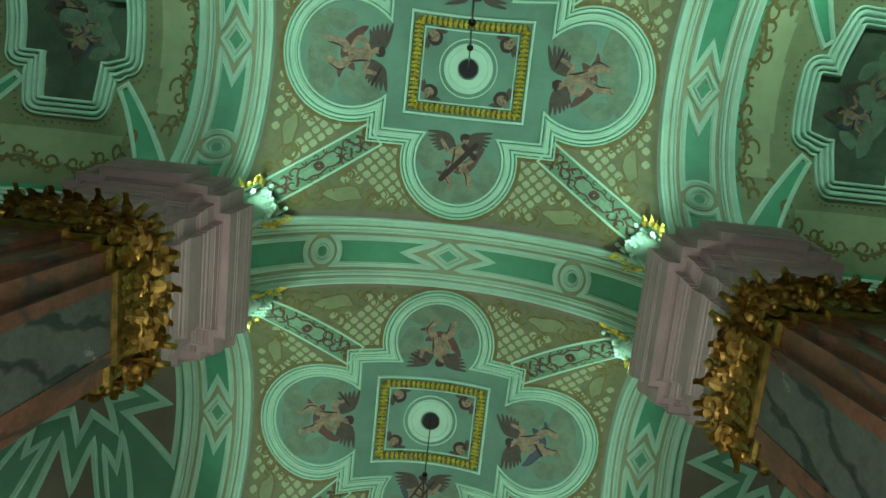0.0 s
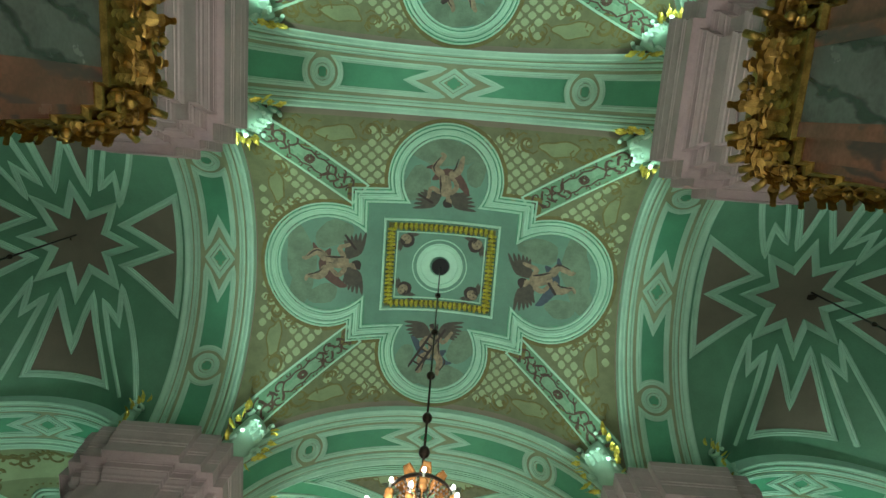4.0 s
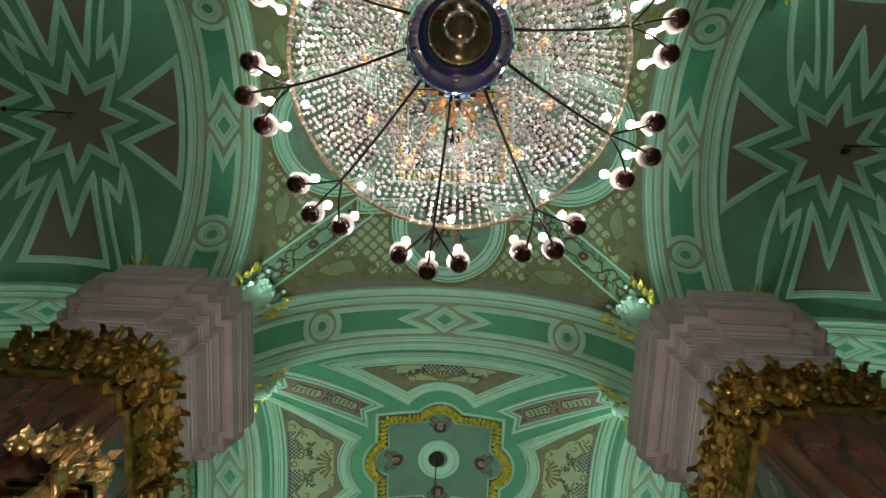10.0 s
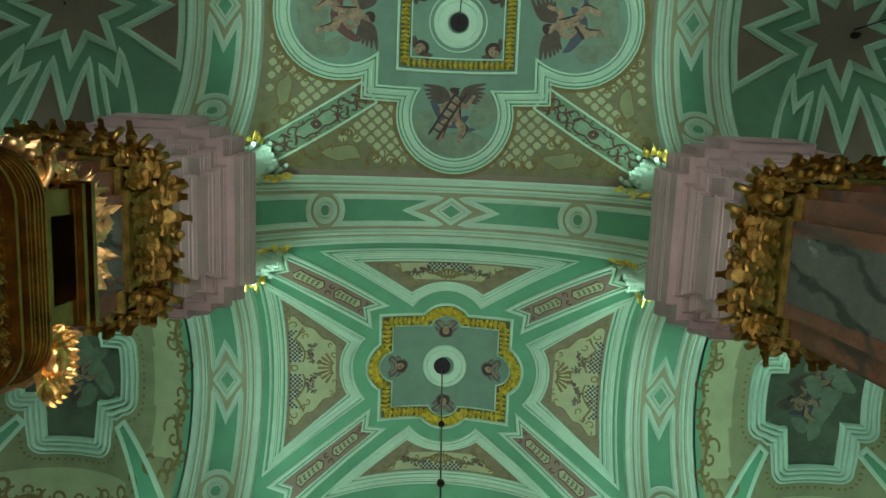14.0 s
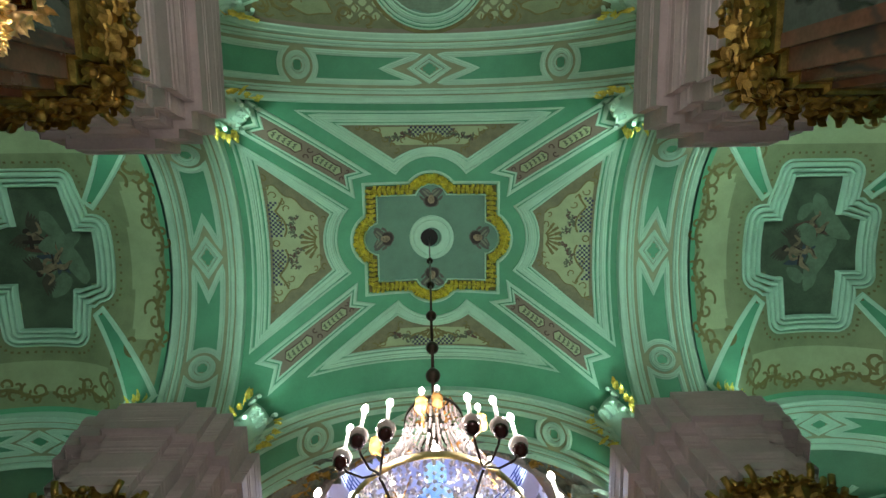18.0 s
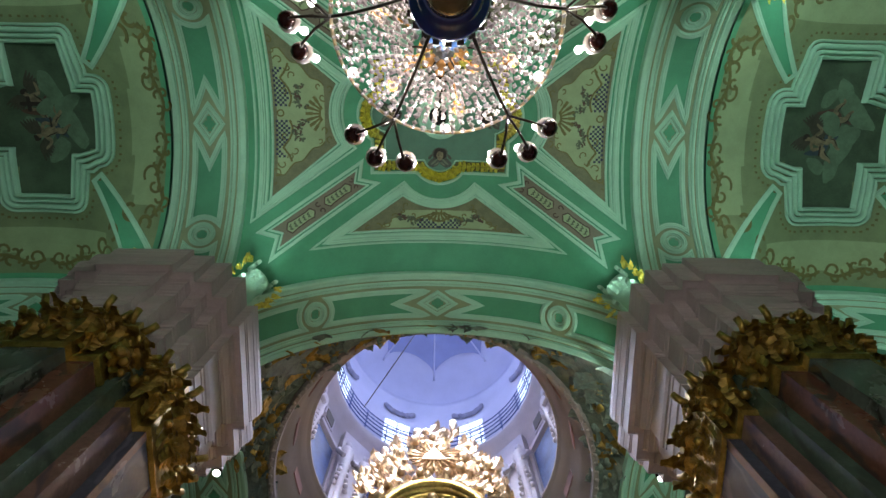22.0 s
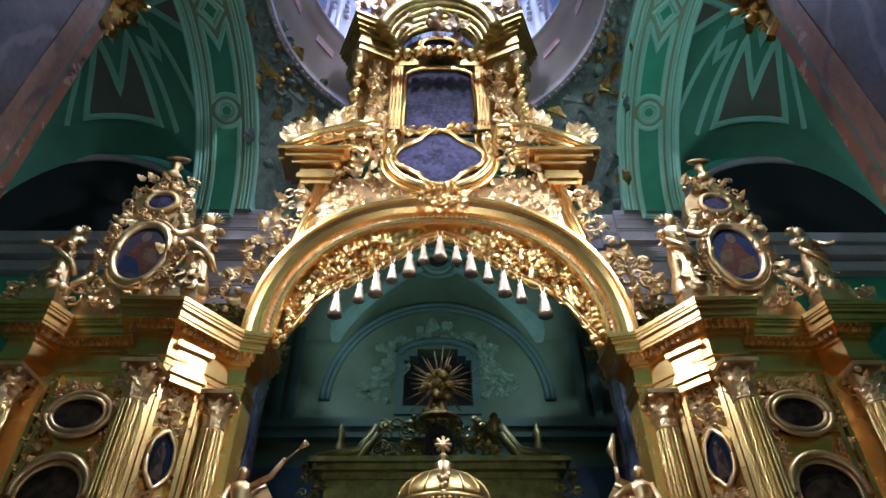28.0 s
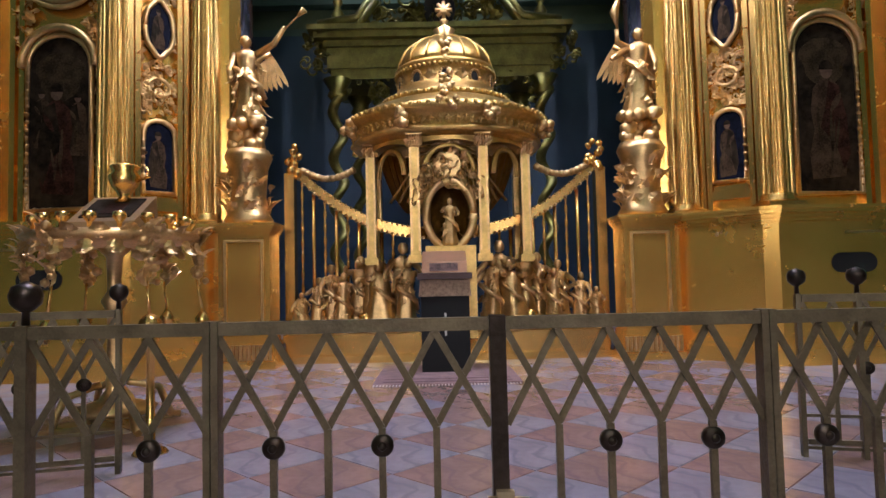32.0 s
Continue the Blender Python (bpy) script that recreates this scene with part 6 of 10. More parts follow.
def gilded_column(root, m, x, y, z0, z1, rng):
    bm = bmesh.new()
    fluted(bm, x, y, z0 + 0.16, z1, 0.195)
    col = part("column", xf(bm, m), COLGOLD, root, "gilded fluted column")
    bm = bmesh.new()
    add_box(bm, x - 0.23, y - 0.23, z0, x + 0.23, y + 0.23, z0 + 0.06)
    add_lathe(bm, [(0.22, z0 + 0.06), (0.23, z0 + 0.09), (0.19, z0 + 0.12), (0.21, z0 + 0.15), (0.17, z0 + 0.18)], 24, (x, y, 0))
    part("column_base", xf(bm, m), COLGOLD, col)
    bm = bmesh.new()
    add_lathe(bm, [(0.15, z1), (0.17, z1 + 0.02), (0.15, z1 + 0.05), (0.20, z1 + 0.50)], 16, (x, y, 0))
    add_box(bm, x - 0.25, y - 0.25, z1 + 0.50, x + 0.25, y + 0.25, z1 + 0.56)
    for row in range(2):
        for i in range(8):
            a = 2 * math.pi * (i + 0.5 * row) / 8
            acanthus(bm, (x + 0.15 * math.cos(a), y + 0.15 * math.sin(a), z1 + 0.04 + 0.17 * row), (math.cos(a), math.sin(a), 0), (0, 0, 1), 0.26, 0.13, 0.10, rng)
    for i in range(4):
        a = math.pi / 4 + i * math.pi / 2
        blob(bm, (x + 0.27 * math.cos(a), y + 0.27 * math.sin(a), z1 + 0.46), 0.06, rng)
    part("capital", xf(bm, m), GOLD, col, "gilded leafy capital")


def icon(root, m, pts, y, paint, rng, lumps=True, name="icon"):
    """A painted panel with a carved gilded frame."""
    bm = bmesh.new()
    add_plate(bm, pts, y, 0.04)
    pan = part(name, xf(bm, m), paint, root, "dark painted icon panel")
    bm = bmesh.new()
    loop = [(x, y - 0.015, z) for x, z in pts]
    add_tube(bm, loop + [loop[0]], 0.035, 6)
    if lumps:
        n = len(pts)
        for i in range(n):
            a, b = Vector(pts[i]), Vector(pts[(i + 1) % n])
            k = max(1, int((b - a).length / 0.1))
            for j in range(k):
                c = a.lerp(b, j / k)
                blob(bm, (c.x, y - 0.02, c.y), 0.03, rng)
    part("frame", xf(bm, m), GOLD, pan, "gilded carved frame")
    return pan


def arched(x0, x1, z0, z1, n=12, rise=None):
    """An outline with a round head."""
    c, r = (x0 + x1) / 2, (x1 - x0) / 2
    rise = rise or r
    return [(x0, z0), (x1, z0)] + [(c + r * math.cos(t), z1 - rise + rise * math.sin(t)) for t in np.linspace(0, math.pi, n)]


def person(h, rng, wings=False, arm=None, arm2=None, halo=False, lean=0.0, staff=None, kneel=False):
    """A robed statue as one plain mesh, standing at the origin and facing -y."""
    bm = bmesh.new()
    seg = 18
    rings = []
    prof = [(0.0, 0.15), (0.06, 0.16), (0.25, 0.125), (0.45, 0.12), (0.55, 0.095), (0.62, 0.085), (0.72, 0.115), (0.80, 0.115), (0.83, 0.06), (0.85, 0.04)]
    if kneel:
        prof = [(0, 0.24), (0.1, 0.25), (0.3, 0.2), (0.45, 0.15), (0.6, 0.15), (0.7, 0.14), (0.76, 0.1), (0.8, 0.05)]
    for t, r in prof:
        fold = 0.22 * max(0, 1 - t * 1.5)
        ph = rng.uniform(0, 0.4)
        rings.append([Vector((h * r * (1 + fold * math.cos(6 * (2 * math.pi * i / seg) + ph + 3 * t)) * math.cos(2 * math.pi * i / seg) + lean * h * t, h * r * 0.78 * (1 + fold * math.cos(5 * (2 * math.pi * i / seg) + ph)) * math.sin(2 * math.pi * i / seg), h * t)) for i in range(seg)])
    add_loft(bm, rings, smooth=True)
    top = prof[-1][0]
    hd = (lean * h * 0.9, -0.015 * h, h * (top + 0.075))
    blob(bm, hd, 0.068 * h, rng, sub=2, stretch=(0.85, 0.95, 1.1))
    sh = h * (top - 0.07)
    for s, tgt in ((-1, arm), (1, arm2)):
        tgt = tgt or (s * 0.17, -0.14, 0.52)
        a = Vector((s * 0.11 * h + lean * h * 0.8, 0, sh))
        b = Vector(tgt) * h
        mid = (a + b) / 2 + Vector((s * 0.04 * h, 0, -0.03 * h))
        add_tube(bm, [a, mid, b], 0.036 * h, 7, taper=lambda t: 1.2 - 0.5 * t)
        blob(bm, b, 0.03 * h, rng)
    # loose drapery over the hips
    add_tube(bm, [(-0.13 * h, -0.07 * h, 0.62 * h), (0.02 * h, -0.12 * h, 0.5 * h), (0.14 * h, -0.05 * h, 0.42 * h), (0.17 * h, 0.04 * h, 0.3 * h)], 0.035 * h, 6)
    # blown folds round the hem, hips and shoulders
    for k in range(26):
        a, zz = rng.uniform(0, 6.28), rng.choice((0.04, 0.12, 0.22, 0.35, 0.5, 0.6, 0.7))
        rr = 0.10 if zz > 0.4 else 0.125
        acanthus(bm, (lean * h * zz + rr * h * math.cos(a), rr * 0.8 * h * math.sin(a), (zz + 0.12) * h), (math.cos(a), math.sin(a), 0.1), (rng.uniform(-0.5, 0.5), rng.uniform(-0.5, 0.5), -1), rng.uniform(0.12, 0.22) * h, rng.uniform(0.05, 0.10) * h, rng.uniform(0.02, 0.07) * h, rng)
    if wings:
        for s in (-1, 1):
            # broad wings of overlapping feathers, held half folded
            for row, (n, L, wd, y) in enumerate(((7, 0.34, 0.06, 0.13), (6, 0.22, 0.06, 0.115), (5, 0.13, 0.055, 0.105))):
                for k in range(n):
                    t = k / (n - 1)
                    p = Vector((s * (0.05 + 0.15 * t) * h, (y + 0.05 * t) * h, (0.66 + 0.17 * t) * h))
                    d = Vector((s * (0.05 + 0.30 * t), 0.25, -1 + 0.35 * t)).normalized()
                    sd = d.cross(Vector((0, 1, 0))).normalized()
                    ln = L * h * (0.75 + 0.35 * t)
                    q = [bm.verts.new(p + d * (ln * a) + sd * (wd * h * 0.5 * b) + Vector((0, 0.012 * h * c, 0))) for a, b, c in ((0, -0.7, 0), (0.5, -1, 0), (0.85, -0.7, 0), (1, 0, 0), (0.85, 0.7, 0), (0.5, 1, 0), (0, 0.7, 0))]
                    r = [bm.verts.new(v.co + Vector((0, 0.02 * h, 0))) for v in q]
                    bm.faces.new(q)
                    bm.faces.new(r[::-1])
                    for e in range(7):
                        bm.faces.new((q[e], q[(e + 1) % 7], r[(e + 1) % 7], r[e]))
            add_tube(bm, [(s * 0.04 * h, 0.10 * h, 0.7 * h), (s * 0.12 * h, 0.13 * h, 0.80 * h), (s * 0.21 * h, 0.15 * h, 0.85 * h)], 0.03 * h, 6)
    if halo:
        for i in range(11):
            a = math.pi * i / 10
            add_tube(bm, [(hd[0] + 0.05 * h * math.cos(a), 0.03 * h, hd[2] + 0.05 * h * math.sin(a)), (hd[0] + 0.14 * h * math.cos(a), 0.03 * h, hd[2] + 0.14 * h * math.sin(a))], 0.009 * h, 4)
    if staff:
        add_tube(bm, [Vector(p) * h for p in staff], 0.010 * h, 6)
        add_tube(bm, [Vector(staff[-1]) * h, (Vector(staff[-1]) * 1.5 - Vector(staff[0]) * 0.5) * h], 0.02 * h, 8, taper=lambda t: 0.6 + 1.4 * t)
    return bm


def rocks(bm, w, h, rng, n=24):
    for _ in range(n):
        blob(bm, (rng.uniform(-w, w), rng.uniform(-w * 0.7, w * 0.5), rng.uniform(0, h)), rng.uniform(0.07, 0.14), rng)


screen = empty("altar_screen", (0, 0, 0), "tall gilded wooden altar screen with icons, columns and a great arch", "altar screen")


def build_wing(side):
    rng = random.Random(20 + side)
    flip = Matrix.Identity(4) if side > 0 else Matrix.Diagonal((-1, 1, 1, 1))
    # dado, plinth and ledge
    bm = bmesh.new()
    add_courses(bm, WING_DADO, ((SOLEA, 2.28, 0.0),))
    part("dado", xf(bm, flip), BASEGOLD, screen, "smooth gilded dado")
    bm = bmesh.new()
    add_courses(bm, WING_DADO, ((SOLEA, 0.70, 0.10), (0.70, 0.76, 0.07), (0.76, 0.80, 0.03)))
    part("plinth", xf(bm, flip), BASEGOLD, screen)
    bm = bmesh.new()
    add_courses(bm, WING_DADO, ((2.24, 2.28, 0.04), (2.28, 2.33, 0.08), (2.33, 2.38, 0.13), (2.38, 2.42, 0.15)))
    part("ledge", xf(bm, flip), BASEGOLD, screen)
    d, f = wing_m(side, "diagonal"), wing_m(side, "front")
    for m, x0, x1, y in ((d, 0.16, 0.42, -0.09), (d, 0.74, 1.0, -0.09), (f, -0.36, 0.95, -0.31)):
        bm = bmesh.new()
        for z in (0.95, 2.08):
            add_box(bm, x0, y - 0.02, z, x1, y + 0.02, z + 0.03)
        for x in (x0, x1 - 0.03):
            add_box(bm, x, y - 0.021, 0.95, x + 0.03, y + 0.02, 2.11)
        part("dado_panel", xf(bm, m), GOLD, screen)
    # carved mask below the ledge of the narrow bay
    bm = bmesh.new()
    blob(bm, (0.60, -0.16, 2.02), 0.10, rng, 0, 2, (1, 0.7, 1.2))
    for k, (x, z, r) in enumerate(((0.54, 2.13, 0.06), (0.60, 2.16, 0.06), (0.66, 2.13, 0.06), (0.57, 1.99, 0.035), (0.63, 1.99, 0.035), (0.60, 1.93, 0.05))):
        blob(bm, (x, -0.20, z), r, rng, 0, 1)
    for k in range(9):
        a = -2.9 + 2.6 * k / 8
        acanthus(bm, (0.60 + 0.05 * math.cos(a), -0.11, 1.92 + 0.05 * math.sin(a)), (0, -1, 0), (math.cos(a), 0, math.sin(a)), rng.uniform(0.16, 0.30), 0.09, 0.06, rng)
    part("carved_mask", xf(bm, d), GOLD, screen, "gilded carved mask with leaves")
    # wall of the storey with its strips
    bm = bmesh.new()
    add_courses(bm, WING_WALL, ((2.42, 6.20, 0.0),))
    part("back_panel", xf(bm, flip), BASEGOLD, screen)
    for m, x in ((d, 0.24), (d, 0.33), (d, 0.89), (d, 0.98), (f, -0.50), (f, 0.50), (f, 0.62)):
        bm = bmesh.new()
        add_box(bm, x - 0.035, 0.06, 2.42, x + 0.035, 0.165, 6.18)
        part("pilaster_strip", xf(bm, m), LEAF, screen)
    for x, y in (COL_IN, COL_MID, COL_OUT):
        gilded_column(screen, flip, x, y, 2.42, 5.60, rng)
    # narrow bay with two icons
    c = 0.61
    icon(screen, d, arched(c - 0.21, c + 0.21, 2.84, 3.80, 8, 0.18), 0.08, PAINT_BLUE, rng)
    icon(screen, d, [(c + 0.19 * (1 if abs(math.sin(t)) < 0.7 else 0.72) * math.cos(t), 5.04 + 0.39 * math.sin(t)) for t in np.linspace(0, 2 * math.pi, 21)[:-1]], 0.08, PAINT_BLUE, rng)
    painted_person(screen, d, c, 0.074, 2.9, 0.78, PAINT_ROBE, rng)
    painted_person(screen, d, c, 0.074, 4.76, 0.56, PAINT_ROBE, rng)
    bm = bmesh.new()
    add_box(bm, c - 0.26, 0.05, 2.60, c + 0.26, 0.12, 2.72)
    add_box(bm, c - 0.23, 0.07, 2.72, c + 0.23, 0.12, 2.78)
    part("icon_sill", xf(bm, d), LEAF, screen)
    bm = bmesh.new()
    carve(bm, lambda: (c + rng.uniform(-0.24, 0.24), rng.uniform(3.88, 4.60)), 90, 0.12, rng, 0.12, 0.06)
    carve(bm, lambda: (c + rng.uniform(-0.24, 0.24), rng.uniform(5.48, 6.06)), 80, 0.12, rng, 0.12, 0.06)
    carve(bm, lambda: (c + rng.choice((-0.25, 0.25)), rng.uniform(2.8, 6.0)), 100, 0.08, rng, 0.12, 0.05)
    add_ring(bm, c, 0.08, 4.25, 0.14, 0.12, 0.025, 18)
    part("carved_panel", xf(bm, d), GOLD, screen, "gilded carved foliage panel")
    bm = bmesh.new()
    for z0, z1, g in ((6.06, 6.18, 0.0), (6.185, 6.24, 0.04), (6.24, 6.30, 0.01), (6.30, 6.62, -0.01), (6.62, 6.70, 0.05)):
        add_box(bm, c - 0.25 - g, -0.06 - g, z0, c + 0.25 + g, 0.3, z1)
    part("frieze_block", xf(bm, d), LEAF, screen, "smooth gilded block over the icon panel")
    # broad bay: the large icon with an oval above
    icon(screen, f, arched(-0.41, 0.41, 2.62, 4.88, 14), 0.06, PAINT_DARK, rng)
    bm = bmesh.new()
    add_plate(bm, [(0.30 * math.cos(t) * (1 + 0.12 * math.sin(5 * t)), 4.36 + 0.32 * math.sin(t) * (1 + 0.1 * math.sin(3 * t))) for t in np.linspace(0, 2 * math.pi, 33)[:-1]], 0.057, 0.002)
    part("painted_glow", xf(bm, f), PAINT_GLOW, screen)
    if side < 0:
        painted_person(screen, f, 0.0, 0.050, 2.80, 1.5, PAINT_RED, rng)
        painted_person(screen, f, -0.23, 0.054, 3.3, 0.85, PAINT_ROBE, rng)
        painted_person(screen, f, 0.24, 0.054, 3.4, 0.8, PAINT_ROBE, rng)
    else:
        painted_person(screen, f, 0.0, 0.050, 2.80, 1.6, PAINT_ROBE, rng, PAINT_RED)
    icon(screen, f, [(0.36 * math.cos(t), 5.56 + 0.25 * math.sin(t)) for t in np.linspace(0, 2 * math.pi, 25)[:-1]], 0.04, PAINT_DARK, rng)
    bm = bmesh.new()
    add_ring(bm, 0, 0.03, 5.56, 0.43, 0.32, 0.035, 28)
    for sx in (-1, 1):
        carve(bm, lambda: (sx * rng.uniform(0.36, 0.56), rng.uniform(4.7, 6.05)), 80, 0.11, rng, 0.12, 0.07)
        carve(bm, lambda: (sx * 0.46, rng.uniform(2.65, 4.6)), 60, 0.08, rng, 0.12, 0.04)
        carve(bm, lambda: (sx * rng.uniform(0, 0.4), rng.uniform(5.9, 6.08)), 24, 0.1, rng, 0.12, 0.07)
    add_tube(bm, [(0.47 * math.cos(t), 0.02, 4.50 + 0.47 * math.sin(t)) for t in np.linspace(-0.1, math.pi + 0.1, 17)], 0.055, 6)
    part("carved_surround", xf(bm, f), GOLD, screen, "gilded carved foliage surround")
    # entablature that breaks forward over the columns
    for course in ((6.18, 6.30, -0.36), (6.301, 6.40, -0.34), (6.401, 6.46, -0.31), (6.461, 6.74, -0.36), (6.741, 6.80, -0.31), (6.801, 6.88, -0.25), (6.881, 6.93, -0.10), (6.931, 7.04, -0.08), (7.041, 7.10, -0.04), (7.101, 7.14, -0.02), (7.141, 7.21, 0.0)):
        bm = bmesh.new()
        add_courses(bm, WING_CORNICE, (course,))
        part("entablature_course", xf(bm, flip), LEAF, screen, "gilded entablature course broken forward over the columns")
    bm = bmesh.new()
    run = offset_line(WING_CORNICE, -0.25)[1:-1]
    for p, q in zip(run, run[1:]):
        p, q = Vector(p), Vector(q)
        e = (q - p).normalized()
        n = Vector((e.y, -e.x))
        for k in range(int((q - p).length / 0.1)):
            a = p + e * (0.03 + 0.1 * k)
            add_prism(bm, [tuple(v) for v in (a + n * 0.001, a + n * 0.05, a + e * 0.05 + n * 0.05, a + e * 0.05 + n * 0.001)], 6.81, 6.87)
    part("dentil_course", xf(bm, flip), GOLD, screen)
    # medallion above
    bm = bmesh.new()
    half = ((7.22, 0.80), (7.45, 0.74), (7.70, 0.56), (8.1, 0.50), (8.8, 0.48), (9.05, 0.40), (9.2, 0.50), (9.45, 0.56), (9.75, 0.50), (9.95, 0.34), (10.12, 0.26), (10.25, 0.10))
    add_plate(bm, [(w, z) for z, w in half] + [(-w, z) for z, w in half[::-1]], 0.10, 0.22)
    add_ring(bm, 0, 0.04, 8.42, 0.44, 0.63, 0.075, 30, 0)
    add_ring(bm, 0, 0.04, 8.42, 0.53, 0.73, 0.035, 30, 0)
    add_ring(bm, 0, 0.05, 9.60, 0.27, 0.22, 0.055, 22, 0)
    carve(bm, lambda: (rng.choice((-1, 1)) * rng.uniform(0.42, 0.78), rng.uniform(7.3, 10.0)), 110, 0.22, rng, 0.07, 0.12, avoid=lambda x, z: abs(x) > 0.90 - 0.15 * (z - 7.3))
    carve(bm, lambda: (rng.uniform(-0.45, 0.45), rng.choice((rng.uniform(9.1, 9.35), rng.uniform(9.85, 10.2), rng.uniform(7.3, 7.7)))), 60, 0.18, rng, 0.06, 0.1)
    for sx in (-1, 1):
        add_tube(bm, [(sx * 1.2, 0.0, 7.24), (sx * 1.02, 0.02, 7.42), (sx * 0.86, 0.03, 7.75), (sx * 0.62, 0.04, 7.95)], 0.07, 6)
        for q in range(3):
            blob(bm, (sx * (0.60 - 0.05 * q), 0.02, 8.95 + 0.12 * q), 0.10, rng)
    add_lathe(bm, [(0.10, 10.22), (0.16, 10.32), (0.07, 10.42), (0.06, 10.52), (0.12, 10.6)], 10, (0, 0.1, 0))
    add_lathe(bm, [(0.0, -0.03), (0.18, 0), (0.22, 0.05), (0.0, 0.07)], 14, (0, 0.1, 10.72), axis=Matrix.Rotation(radians(35), 3, "X"))
    med = part("medallion", xf(bm, f), GOLD, screen, "gilded carved medallion with a finial")
    bm = bmesh.new()
    add_plate(bm, [(0.42 * math.cos(t), 8.42 + 0.60 * math.sin(t)) for t in np.linspace(0, 2 * math.pi, 29)[:-1]], 0.06, 0.035)
    part("painting", xf(bm, f), OVAL_BLUE if side > 0 else OVAL_MAUVE, med)
    for k, (mt, pts) in enumerate(((OVAL_RED, ((-0.26, 8.0), (0.22, 8.05), (0.26, 8.35), (0.12, 8.68), (-0.10, 8.70), (-0.28, 8.4))), (OVAL_BLUE if side < 0 else OVAL_OCHRE, ((-0.1, 7.95), (0.30, 8.1), (0.30, 8.4), (0.05, 8.3))), (OVAL_OCHRE, ((-0.3, 8.2), (-0.05, 8.3), (-0.02, 8.55), (-0.22, 8.5))), (OVAL_SKIN, tuple((0.02 + 0.085 * math.cos(t), 8.78 + 0.11 * math.sin(t)) for t in np.linspace(0, 2 * math.pi, 13)[:-1])))):
        bm = bmesh.new()
        add_plate(bm, pts, 0.058 - 0.0015 * k, 0.001)
        part("painted_figure", xf(bm, f), mt, med)
    bm = bmesh.new()
    add_plate(bm, [(0.25 * math.cos(t), 9.60 + 0.20 * math.sin(t)) for t in np.linspace(0, 2 * math.pi, 21)[:-1]], 0.06, 0.03)
    part("small_painting", xf(bm, f), PURPLE, med)
    # cresting at the wing's outer end
    bm = bmesh.new()
    carve(bm, lambda: (rng.uniform(0.95, 1.75), rng.uniform(7.25, 7.7)), 46, 0.22, rng, 0.0, 0.1)
    part("cresting", xf(bm, f), GOLD, screen)


build_wing(-1)
build_wing(1)

# ---- the great arch and what stands on it ----
rng = random.Random(77)
AR_IN, AR_OUT, AR_Z, AR_Y = 2.70, 3.22, 7.21, ICON_Y - 0.15
AR_K, AR_N = 0.965, 0.90


def on_arch(r, a, y):
    """A point of the great arch, which is a little squarer than round."""
    c, n = math.cos(a), max(0.0, math.sin(a))
    return (math.copysign(r * abs(c) ** AR_N, c), y, AR_Z + r * AR_K * n ** AR_N)


bm = bmesh.new()
prof = [(AR_IN + d, y) for d, y in ((0.0, 0.55), (0.0, 0.0), (0.04, -0.07), (0.09, -0.08), (0.11, -0.02), (0.17, 0.01), (0.20, -0.04), (0.21, -0.12), (0.25, -0.14), (0.28, -0.11), (0.36, -0.15), (0.42, -0.22), (0.44, -0.27), (0.50, -0.27), (0.52, -0.2), (0.52, 0.55))]
rows = [[bm.verts.new(on_arch(r, a, AR_Y + d)) for r, d in prof] for a in np.linspace(0, math.pi, 61)]
for a, b in zip(rows, rows[1:]):
    for k in range(len(prof)):
        bm.faces.new((a[k], b[k], b[(k + 1) % len(prof)], a[(k + 1) % len(prof)]))
part("great_arch", bm, LEAF, screen, "smooth gilded arch moulding")
bm = bmesh.new()
for k in range(110):
    # slanting leaves in the hollow of the moulding
    a = math.pi * (k + 0.5) / 110
    p = on_arch(AR_IN + 0.14, a, AR_Y - 0.01)
    t = a + (0.7 if k < 55 else -0.7)
    acanthus(bm, p, (0, -1, 0), (math.cos(t), 0, math.sin(t)), 0.12, 0.06, 0.02, rng)
part("arch_leaves", bm, LITGOLD, screen)
# spandrels
bm = bmesh.new()
for s in (-1, 1):
    pts = [(s * 0.02, 10.4)] + [(s * on_arch(AR_OUT - 0.05, t, 0)[0], on_arch(AR_OUT - 0.05, t, 0)[2]) for t in np.linspace(math.pi / 2 - 0.05, 0.42, 16)] + [(s * 2.75, 9.2), (s * 2.4, 11.0), (s * 0.02, 11.2)]
    add_plate(bm, pts, AR_Y + 0.02, 0.35)
part("spandrel", bm, GOLD, screen, "gilded carved spandrel")
bm = bmesh.new()
carve(bm, lambda: (rng.uniform(-2.35, 2.35), rng.uniform(9.6, 11.1)), 420, 0.16, rng, AR_Y + 0.0, 0.08, avoid=lambda x, z: math.hypot(x, (z - AR_Z) / AR_K) < AR_OUT + 0.12 or abs(x) > 2.5 - 0.2 * (z - 9.6))
part("spandrel_carving", bm, GOLD, screen)
